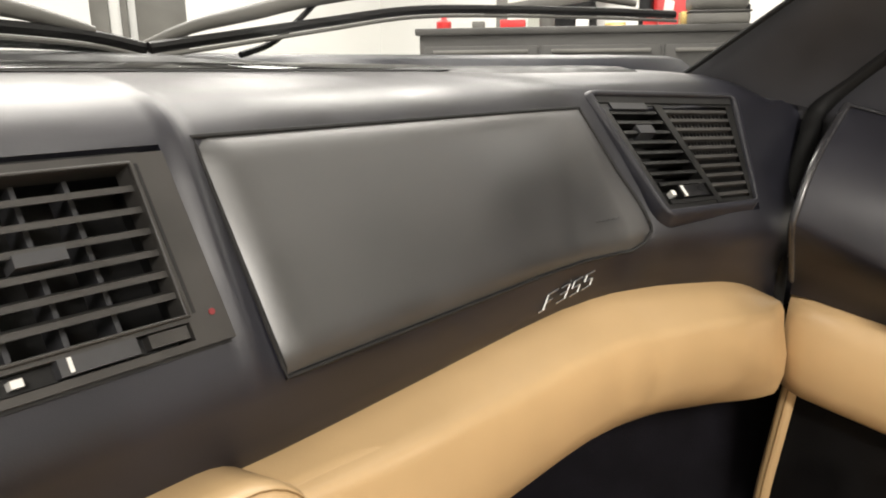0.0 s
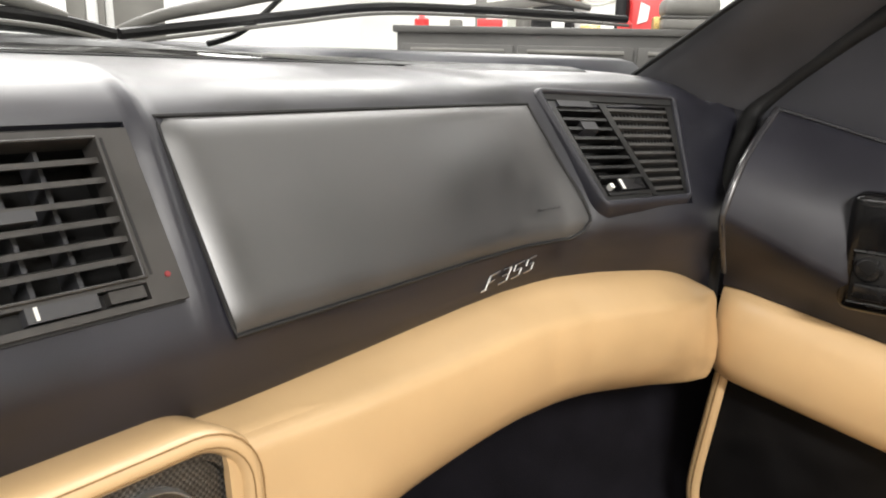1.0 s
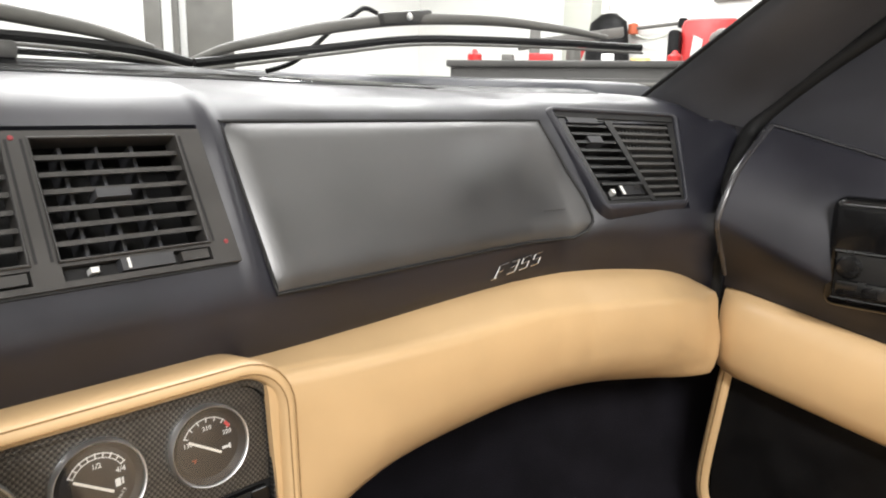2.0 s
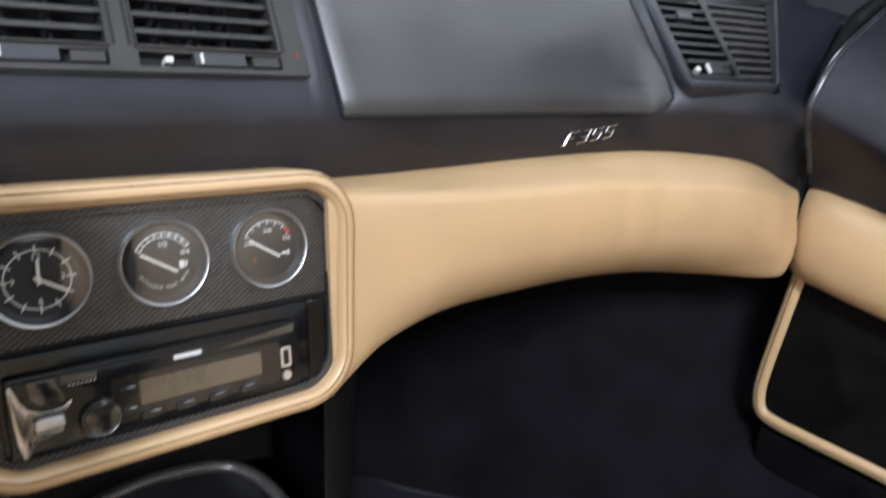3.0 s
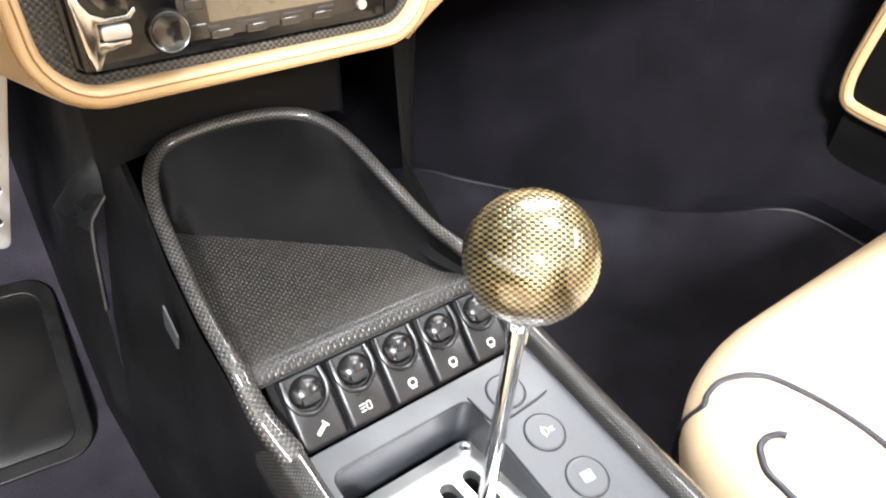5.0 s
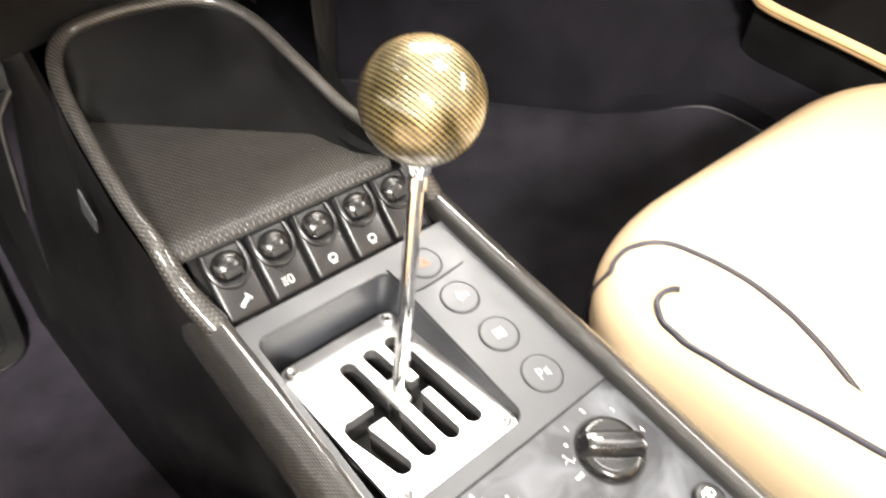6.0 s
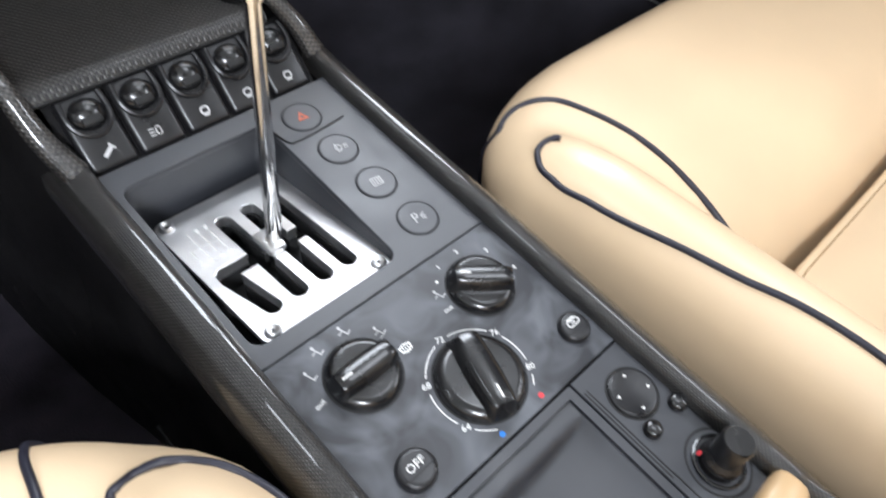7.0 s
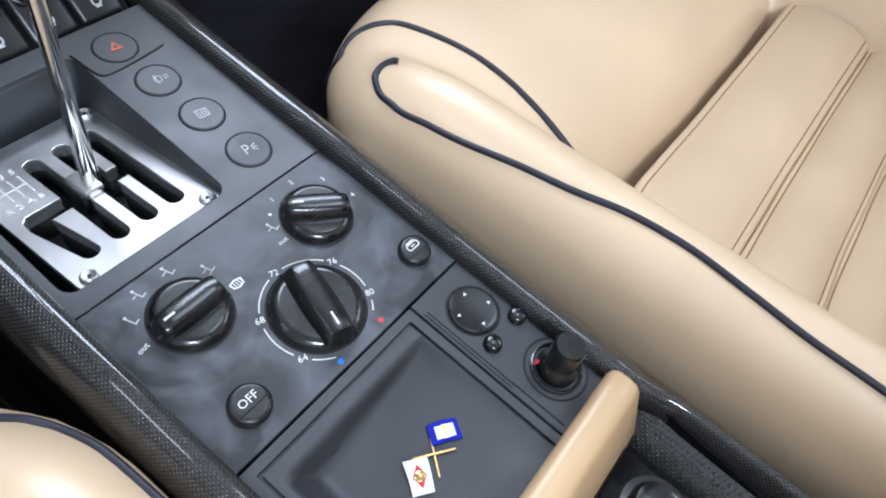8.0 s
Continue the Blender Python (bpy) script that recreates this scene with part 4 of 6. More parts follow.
def tray_z(x, y):
    """Depth of the tray: a wall at the front, a slope at the left, a floor that rises to flush at the right and back."""
    l, t = x - (tray_c[0] - tw / 2 + 0.0085), tray_c[1] + th / 2 - 0.0085 - y
    u, v = l / (tw - 0.017), 1 - t / (th - 0.017)
    floor = 0.0014 + 0.0175 * max(0.0, 1 - u) ** 0.7 * (0.36 + 0.64 * max(0.0, v))
    wall = min(max(0.0, t - 0.0075) * 2.2, max(0.0, l - 0.004) * 1.0)
    k = 0.0036
    h = max(k - abs(floor - wall), 0) / k
    return -max(0.0, min(floor, wall) - h * h * k * 0.25)


tl = [tray_loop(0.0003, -0.004, 0.001), tray_loop(0.0003, 0.0, 0.001), tray_loop(0.0055, 0.0, 0.001), tray_loop(0.0058, -0.0022, 0.001), tray_loop(0.0078, -0.0022, 0.001)]
part("tray", grid(tl, close_u=True), M_PANEL, console, "grey moulded coin tray", angle=50)
x0, x1, y0, y1 = tray_c[0] - tw / 2 + 0.0076, tray_c[0] + tw / 2 - 0.0076, tray_c[1] - th / 2 + 0.0076, tray_c[1] + th / 2 - 0.0076
NT = 44
dish = [[Vector((x0 + (x1 - x0) * i / NT, y0 + (y1 - y0) * j / NT, tray_z(x0 + (x1 - x0) * i / NT, y0 + (y1 - y0) * j / NT))) for j in range(NT + 1)] for i in range(NT + 1)]
dish = [[p - Vector((0, 0, 0.003)) for p in dish[0]]] + dish + [[p - Vector((0, 0, 0.003)) for p in dish[-1]]]
dish = [[r[0] - Vector((0, 0, 0.003))] + r + [r[-1] - Vector((0, 0, 0.003))] for r in dish]
part("tray_dish", grid(dish), M_PANEL, console, "shallow sloping tray floor", angle=50)

# side walls
for s, x0 in ((-1, XL - 0.0150), (1, XR + 0.0150)):
    rws = []
    for y in (0.47, 0.40, 0.30, 0.18, 0.07, -0.05, -0.20):
        zt = 0.42 + 0.09 * (y - 0.42) - (0.012 if y < 0.06 else 0)
        rws.append([Vector((x0, y, zt)), Vector((x0 + s * 0.002, y, zt - 0.05)), Vector((x0 + s * 0.008, y, zt - 0.15)), Vector((x0 + s * 0.014, y, 0.14))])
    part("side_wall", moved(thick(grid(rws), (-s * 0.004, 0, 0)), CON.inverted()), M_SIDE, console)
part("carpet_edge", moved(tube([(XL - 0.028, 0.42, 0.19), (XL - 0.028, 0.10, 0.19)], 0.003), CON.inverted()), M_RUBBER, console)


def rail_path(x, s):
    return smooth_path([(x + s * 0.001, 0.474, 0.430), (x, 0.40, 0.4225), (x, 0.29, 0.4125), (x, 0.18, 0.4025), (x + s * 0.001, 0.085, 0.394), (x + s * 0.004, 0.062, 0.389), (x + s * 0.009, 0.03, 0.385), (x + s * 0.011, -0.06, 0.378), (x + s * 0.011, -0.18, 0.370)], 6)


for s, x in ((-1, XL - 0.0085), (1, XR + 0.0085)):
    pts = rail_path(x, s)
    profs = []
    for p in pts:
        k = fit_curve([0.03, 0.075], [1.0, 0.0], p.y)
        prof = [(-0.0094, -0.0075), (-0.0092, -0.0010), (-0.0080, 0.0030), (-0.0058, 0.0056), (-0.0028, 0.0066), (0.0006, 0.0059), (0.0050, 0.0034), (0.0096, -0.0012), (0.0126, -0.0088), (0.0136, -0.0200)]
        rear = [(-0.0050, -0.0075), (-0.0040, -0.0005), (-0.0026, 0.0034), (-0.0008, 0.0052), (0.0012, 0.0052), (0.0030, 0.0034), (0.0044, 0.0002), (0.0054, -0.0050), (0.0060, -0.0115), (0.0064, -0.0200)]
        profs.append([(s * (a + (c - a) * k), b + (d - b) * k) for (a, b), (c, d) in zip(prof, rear)])
    part("rail", moved(thick(sweep(pts, profs), (-s * 0.0002, 0, -0.003)), CON.inverted()), M_RAIL, console, "lacquered carbon rail", angle=70)
# leather ridge and box behind the tray
RIDGE = [(0.0808, 0.352), (0.0808, 0.3955), (0.0796, 0.3995), (0.0765, 0.4018), (0.0700, 0.4022), (0.0645, 0.4008), (0.0610, 0.3970), (0.0490, 0.3640), (0.0470, 0.352)]
ridge = [[Vector((x + (0.0012 if z < 0.37 else 0.0), 0.0665 + (y - 0.0665) * k, z - dz)) for y, z in RIDGE] for x, k, dz in ((-0.052, 1.0, 0.0), (0.03, 1.0, 0.0), (0.100, 1.0, 0.0), (0.1135, 0.985, 0.0004), (0.1160, 0.95, 0.0018), (0.1172, 0.88, 0.0042))]
part("leather_ridge", moved(cap(grid(ridge)), CON.inverted()), M_TAN, console, "tan leather ridge", angle=60)
part("well_floor_rear", moved(box(0.165, 0.24, 0.004, (0.031, -0.07, 0.336)), CON.inverted()), M_SIDE, console)
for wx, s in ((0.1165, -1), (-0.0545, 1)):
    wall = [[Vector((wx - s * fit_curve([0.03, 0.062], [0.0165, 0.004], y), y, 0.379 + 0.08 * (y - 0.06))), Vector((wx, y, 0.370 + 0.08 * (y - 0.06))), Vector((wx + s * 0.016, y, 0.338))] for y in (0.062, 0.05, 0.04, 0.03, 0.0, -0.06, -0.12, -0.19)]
    part("well_side", moved(grid(wall), CON.inverted()), M_WELL, console, "woven carbon side of the well, shaded in its colour")
part("window_switch", moved(box(0.146, 0.15, 0.030, (0.032, -0.022, 0.351), 0.006, 3), CON.inverted()), M_GLOSS, console)
part("window_switch_cap", moved(lathe([(0, 0.009), (0.009, 0.0095), (0.0135, 0.008), (0.0155, 0.003), (0.016, 0), (0.0195, -0.0002), (0.0205, -0.002)], 32, (0.080, 0.020, 0.3665)), CON.inverted()), M_KNOB, console)


def round_button(x, y, r, name, material, z=0.0, h=0.0006, tilt=0.0):
    b = lathe([(0, h), (r - 0.0016, h), (r - 0.0006, h), (r - 0.0001, h - 0.0004), (r, -0.001)], 36)
    gap = lathe([(r + 0.0006, -0.0001), (r + 0.0003, 0.0003), (r - 0.0002, 0.0001)], 36)
    o = part(name, moved(b, pose(x, cl(y), z)), material, console)
    part("gap", moved(gap, pose(x, cl(y), z + 0.0001)), M_DARK, o)
    return o


SYM = [(0.0762, 0.4255), (0.0778, 0.3895), (0.0793, 0.3535), (0.081, 0.3168)]
for k, (x, y) in enumerate(SYM):
    b = round_button(x, y, 0.0129, "round_button", M_PANEL, 0.0007)
    if k == 0:
        sy = flat_curve([[(0, 0.0042), (-0.0040, -0.0032), (0.0040, -0.0032)], [(0, 0.0018), (-0.0018, -0.0018), (0.0018, -0.0018)]], 0.0003)
        mt = M_ORANGE
    elif k == 1:
        sy = join(flat_curve([rounded(0.005, 0.0055, 0.0024, 4), rounded(0.0038, 0.0043, 0.0018, 4)], 0.0003), box(0.003, 0.0006, 0.0003, (0.005, 0.001, 0)), box(0.003, 0.0006, 0.0003, (0.005, -0.001, 0)), box(0.0007, 0.008, 0.0003, (-0.001, 0, 0)))
        mt = M_ICON
    elif k == 2:
        sy = join(flat_curve([rounded(0.0075, 0.0065, 0.0006, 2), rounded(0.0061, 0.0051, 0.0004, 2)], 0.0003), *[box(0.0007, 0.004, 0.0003, (-0.0018 + 0.0018 * q, 0, 0)) for q in range(3)])
        mt = M_ICON
    else:
        sy = join(box(0.0008, 0.0075, 0.0003, (-0.003, 0, 0)), flat_curve([rounded(0.0040, 0.0040, 0.0018, 4, -0.0016, 0.0016), rounded(0.0026, 0.0026, 0.0012, 4, -0.0016, 0.0016)], 0.0003), *[moved(box(0.0034, 0.0006, 0.0003), pose(0.0034, -0.0005 + 0.0018 * q, 0, 0, 0, 25 * q)) for q in (-1, 0, 1)])
        mt = M_ICON
    part("symbol", moved(sy, pose(x, cl(y), 0.00155, 0, 0, -8)), mt, b, smooth=False)


def rotary(x, y, r, turn, name):
    """A turning knob with a raised grip bar."""
    M = pose(x, cl(y), 0.0004, 0, 0, turn)
    ob = part(name, moved(lathe([(0, 0.006), (r * 0.74, 0.006), (r * 0.80, 0.006), (r * 0.93, 0.0045), (r, 0.0015), (r, 0)], 56), M), M_KNOB, console, "gloss black rotary knob")
    part("ring_gap", moved(lathe([(r + 0.0012, 0.0001), (r, 0.0004)], 48), M), M_DARK, ob)
    gw = r * 0.36
    rws = []
    for i in range(15):
        t = -1 + 2 * i / 14
        yy = t * r * 0.985
        half = gw * (1 - 0.18 * t * t)
        hh = 0.0135 * min(1.0, (1 - t * t) * 2.4 + 0.30)
        rws.append([(-half * 1.25, yy, 0.0035), (-half, yy, hh * 0.6), (-half * 0.82, yy, hh - 0.0012), (-half * 0.5, yy, hh), (half * 0.5, yy, hh), (half * 0.82, yy, hh - 0.0012), (half, yy, hh * 0.6), (half * 1.25, yy, 0.0035)])
    part("grip", moved(cap(grid(rws)), M), M_KNOB, ob, angle=50)
    part("pointer", moved(box(0.0011, r * 0.30, 0.0006, (0, r * 0.58, 0.0136)), M), M_WHITE, ob, smooth=False)
    return ob


rotary(0.0765, 0.2585, 0.0199, 53, "fan_knob")
rotary(-0.0125, 0.2575, 0.0203, 90, "mode_knob")
rotary(0.0340, 0.2175, 0.0253, 164, "temperature_knob")


def print_at(txt, size, x, y, turn=0, material=None):
    part("print", words(txt, size, pose(x, cl(y), 0.0006, 0, 0, turn), 0.0001), material or M_WHITE, console, smooth=False)


def icon(x, y, turn, kind):
    b = [box(0.0006, 0.0055, 0.0002, (0, 0, 0)), box(0.003, 0.0006, 0.0002, (0.0013, -0.0022, 0))]
    b.append(lathe([(0, 0.0001), (0.0009, 0.0001)], 10, (0.0002, 0.0036, 0)))
    if kind > 0:
        b.append(box(0.0028, 0.0005, 0.0002, (-0.002, 0.001, 0)))
    if kind > 1:
        b.append(box(0.0028, 0.0005, 0.0002, (-0.002, -0.0024, 0)))
    part("print", moved(join(*b), pose(x, cl(y), 0.0006, 0, 0, turn)), M_ICON, console, smooth=False)


# scale round the temperature knob
for a0, a1 in ((-152, -129), (-111, -70), (-52, -12), (7, 53), (71, 107), (125, 137)):
    R = 0.0295
    pts = [(0.034 + math.sin(radians(a)) * q, cl(0.2175) + math.cos(radians(a)) * q) for q, o in ((R, 1), (R - 0.0006, -1)) for a in np.linspace(a0, a1, 14)[::o]]
    part("print", plate(pts, 0.0004, 0.0006), M_WHITE, console, smooth=False)
for txt, a in (("64", -120), ("68", -61), ("72", -3), ("76", 62), ("80", 116)):
    print_at(txt, 0.0052, 0.034 + 0.0296 * math.sin(radians(a)), 0.2175 + 0.0296 * math.cos(radians(a)), -20)
for x, y, mt in ((0.0525, 0.1895, M_RED), (0.0205, 0.1885, M_BLUE)):
    part("print", lathe([(0, 0.0007), (0.0016, 0.0006), (0.0017, 0.0002)], 16, (x, cl(y), 0)), mt, console)
# marks round the fan knob and the mode knob
for txt, a in (("out", -90), ("1", -25), ("2", 12), ("3", 54), ("4", 98)):
    print_at(txt, 0.0045, 0.0765 + 0.0262 * math.sin(radians(a)), 0.2585 + 0.0262 * math.cos(radians(a)), 0)
part("print", lathe([(0, 0.0007), (0.0010, 0.0006)], 12, (0.0765 + 0.0255 * math.sin(radians(-48)), cl(0.2585 + 0.0255 * math.cos(radians(-48))), 0)), M_WHITE, console)
icon(0.0765 + 0.0258 * math.sin(radians(-68)), 0.2585 + 0.0258 * math.cos(radians(-68)), 20, 1)
print_at("out", 0.0045, -0.0125 + 0.0272 * math.sin(radians(-88)), 0.2575 + 0.0272 * math.cos(radians(-88)), 10)
for a, kd in ((-55, 0), (-23, 1), (17, 1), (59, 2)):
    icon(-0.0125 + 0.0268 * math.sin(radians(a)), 0.2575 + 0.0268 * math.cos(radians(a)), 20, kd)
fan_sign = [(-0.0034, -0.0016), (0.0, -0.0026), (0.0034, -0.0016), (0.0040, 0.0020), (0.0, 0.0030), (-0.0040, 0.0020)]
part("print", moved(flat_curve([fan_sign, [(x * 0.74, y * 0.70) for x, y in fan_sign]], 0.0002), pose(-0.0125 + 0.0275 * math.sin(radians(95)), cl(0.2575 + 0.0275 * math.cos(radians(95))), 0.0006)), M_WHITE, console, smooth=False)
for q in (-1, 0, 1):
    part("print", box(0.0005, 0.0030, 0.0002, (-0.0125 + 0.0275 * math.sin(radians(95)) + 0.0015 * q, cl(0.2575 + 0.0275 * math.cos(radians(95))), 0.0006)), M_WHITE, console, smooth=False)

# push buttons
for x, y, r, txt in ((-0.0255, 0.2035, 0.0105, "OFF"), (0.0985, 0.2045, 0.0095, "")):
    b = part("push_button", moved(lathe([(0, 0.0045), (r - 0.0035, 0.0045), (r - 0.002, 0.0045), (r - 0.0006, 0.0038), (r, 0.0025), (r, 0)], 40), pose(x, cl(y), 0.0004)), M_SWITCH, console)
    part("split", moved(box(2 * r - 0.001, 0.0005, 0.0006, (0, -0.0028, 0.0046)), pose(x, cl(y), 0.0004)), M_DARK, b)
    if txt:
        part("print", words(txt, 0.0062, pose(x, cl(y) + 0.0012, 0.0052), 0.0001), M_WHITE, b, smooth=False)
    else:
        part("print", moved(join(flat_curve([rounded(0.009, 0.0042, 0.0016, 4), rounded(0.0076, 0.0028, 0.001, 4)], 0.0002), box(0.006, 0.0008, 0.0002, (0, 0.0028, 0)), box(0.003, 0.0007, 0.0002, (0, 0, 0))), pose(x, cl(y) + 0.002, 0.0052)), M_WHITE, b, smooth=False)

# mirror control, small buttons, socket
mirror_c = part("mirror_control", moved(lathe([(0, 0.0012), (0.010, 0.0014), (0.0130, 0.0022), (0.0142, 0.0016), (0.0146, 0)], 44), pose(0.0935, cl(0.1575), 0.0003)), M_SWITCH, console)
part("gap", lathe([(0.0158, 0.0005), (0.0145, 0.0006)], 44, (0.0935, cl(0.1575), 0)), M_DARK, mirror_c)
for k in range(4):
    a = radians(20 + 90 * k)
    part("arrow", moved(plate([(0, 0.0014), (-0.0011, -0.0006), (0.0011, -0.0006)], 0.0022, 0.0025), pose(0.0935 + 0.0098 * math.sin(a), cl(0.1575) + 0.0098 * math.cos(a), 0, 0, 0, -math.degrees(a))), M_WHITE, mirror_c, smooth=False)
for x, y in ((0.1085, 0.1375), (0.0845, 0.1375)):
    part("small_button", moved(lathe([(0, 0.0046), (0.0034, 0.0044), (0.0048, 0.0034), (0.0053, 0.0016), (0.0054, 0)], 28), pose(x, cl(y), 0.0003)), M_KNOB, console, "gloss black small button")
sock = part("lighter_socket", moved(lathe([(0.0150, 0.0002), (0.0149, 0.0014), (0.0140, 0.0018), (0.0132, 0.0012), (0.0128, -0.010)], 40), pose(0.0985, cl(0.1035), 0.0003)), M_KNOB, console, "gloss black lighter socket")
LT = pose(0.0985, cl(0.1035), -0.0012, -4, 1, 0)
part("lighter_body", moved(lathe([(0.0116, -0.008), (0.0116, 0.0055), (0.0110, 0.0085), (0.0094, 0.0100), (0.0088, 0.012), (0.0088, 0.0250), (0.0078, 0.0264), (0.0060, 0.0264), (0, 0.0264)], 36), LT), M_KNOB, sock, "black lighter knob")
part("socket_gap", lathe([(0.0188, 0.0006), (0.0182, 0.0008), (0.0176, 0.0006)], 40, (0.0985, cl(0.1035), 0)), M_DARK, sock)
part("red_glint", moved(lathe([(0, 0.0005), (0.0016, 0.0003), (0.0018, 0)], 12), LT @ pose(-0.007, 0.0098, 0.0060, -55, -20, 0)), M_RED, sock)
part("socket_groove", moved(box(0.0008, 0.034, 0.0003, (0.0745, cl(0.100), 0.0005)), Matrix()), M_DARK, console)
for q in range(2):
    part("seam", box(0.0008, 0.060, 0.0003, (0.0720 + 0.0022 * q, cl(0.145), 0.0004)), M_DARK, console)

# gate and lever
GATE = Matrix.Translation((0.0035, 0.3665, 0.3935)) @ pose(0, 0, 0, -7.0)
gate = thing("shift_gate", GATE, "polished metal open shift gate with slots", "shift gate")


def slot_outline(w, cols_top, cols_bot, yc, hc, ytop, ybot, x0, x1):
    pts = []

    def dome(x, y, up):
        for k in range(9):
            a = math.pi * k / 8
            pts.append((x - w * math.cos(a), y + w * math.sin(a)) if up else (x + w * math.cos(a), y - w * math.sin(a)))
    pts.append((x0, yc + hc * 0.4))
    pts.append((x0 + hc * 0.6, yc + hc))
    for x in cols_top:
        if x - w > x0 + hc * 0.6 + 1e-4:
            pts.append((x - w, yc + hc))
        dome(x, ytop - w, True)
        pts.append((x + w, yc + hc))
    for k, x in enumerate(reversed(cols_bot)):
        lean = 0.0045 if k == len(cols_bot) - 1 else 0.0
        pts.append((x + w - lean, yc - hc))
        dome(x, ybot + w, False)
        pts.append((x - w - lean * 1.4, yc - hc))
    return pts


GW, GH, GX, GYC = 0.0890, 0.126, 0.0033, -0.0006
COLS = [-0.0055, 0.0125, 0.0300]
slots = slot_outline(0.0056, COLS, [-0.0235] + COLS, -0.0025, 0.0060, 0.0425, -0.0470, -0.0350, 0.035)
gp = flat_curve([rounded(GW, GH, 0.007, 5, GX, GYC), slots], 0.003, 0.0004)
part("gate_plate", gp, M_SATIN, gate, "polished gate plate", angle=30)
# black sheet that paints in the shadow below the gate
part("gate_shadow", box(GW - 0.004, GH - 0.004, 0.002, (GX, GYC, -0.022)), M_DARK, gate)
gl2 = [Vector((x, y, -0.0012)) for x, y in slots]
part("slot_rim", grid([gl2, [p + Vector((0, 0, -0.0055)) for p in gl2]], close_u=True), M_SATIN, gate, "bright milled slot edge")
# lower slot walls coloured black for the shade down in the slots
part("slot_wall_shade", grid([[p + Vector((0, 0, -0.0055)) for p in gl2], [p + Vector((0, 0, -0.018)) for p in gl2]], close_u=True), M_DARK, gate)
for sx in (-1, 1):
    for sy in (-1, 1):
        sc = part("screw", lathe([(0, 0.0010), (0.0018, 0.0012), (0.0036, 0.0024), (0.0048, 0.0012), (0.0050, 0)], 24, (GX + sx * (GW / 2 - 0.0072), GYC + sy * (GH / 2 - 0.0070), 0.0018)), M_SATIN, gate, "bright gate screw")
        part("hex_socket", lathe([(0, 0.0012), (0.0012, 0.0013)], 6, (GX + sx * (GW / 2 - 0.0072), GYC + sy * (GH / 2 - 0.0070), 0.0020)), M_DARK, sc)
# engraved shift diagram
for k, x in enumerate((-0.034, -0.028, -0.022, -0.016)):
    part("diagram_line", box(0.0009, 0.017 if k else 0.009, 0.0002, (x, 0.0265 - (0.004 if not k else 0), 0.0020)), M_WHITE, gate, smooth=False)
part("diagram_line", box(0.0185, 0.0009, 0.0002, (-0.0250, 0.0265, 0.0021)), M_WHITE, gate, smooth=False)
for txt, x, y in (("R", -0.034, 0.0125), ("2", -0.028, 0.0125), ("4", -0.022, 0.0125), ("6", -0.016, 0.0125), ("1", -0.028, 0.0405), ("3", -0.022, 0.0405), ("5", -0.016, 0.0405)):
    part("diagram_digit", words(txt, 0.0066, pose(x, y, 0.0020), 0.0001), M_WHITE, gate, smooth=False)

lever = thing("gear_lever", None, "chrome gear lever with golden woven carbon ball knob", "gear lever")
BASE, BALL, BALL_R = Vector((0.0103, 0.3670, 0.375)), Vector((0.0155, 0.3704, 0.5981)), 0.0273
ax = (BALL - BASE).normalized()
sp = [BASE, BASE + ax * 0.02, BASE + ax * 0.05, BASE + ax * 0.10, BASE + ax * 0.16, BALL - ax * 0.045, BALL - ax * 0.0445, BALL - ax * 0.0275]
part("shaft", tube(sp, 0.005, 20, up=(0, 1, 0), radii=[0.0050, 0.0050, 0.0048, 0.0044, 0.0041, 0.0040, 0.0052, 0.0052]), M_CHROME, lever, "chrome shaft")
ball = bmesh.new()
bmesh.ops.create_uvsphere(ball, u_segments=48, v_segments=32, radius=BALL_R)
kob = part("knob", ball, M_BALL, lever, "golden woven carbon ball")
kob.location = BALL
part("collar", tube([BALL - ax * 0.036, BALL - ax * 0.0295, BALL - ax * 0.0250], 0.008, 24, up=(0, 1, 0), radii=[0.0060, 0.0084, 0.0112]), M_CHROME, lever)
part("slider", moved(box(0.012, 0.020, 0.006, bevel=0.002), Matrix.Translation((0.0065, 0.3665, 0.3985)) @ pose(0, 0, 0, -7)), M_SATIN, lever)

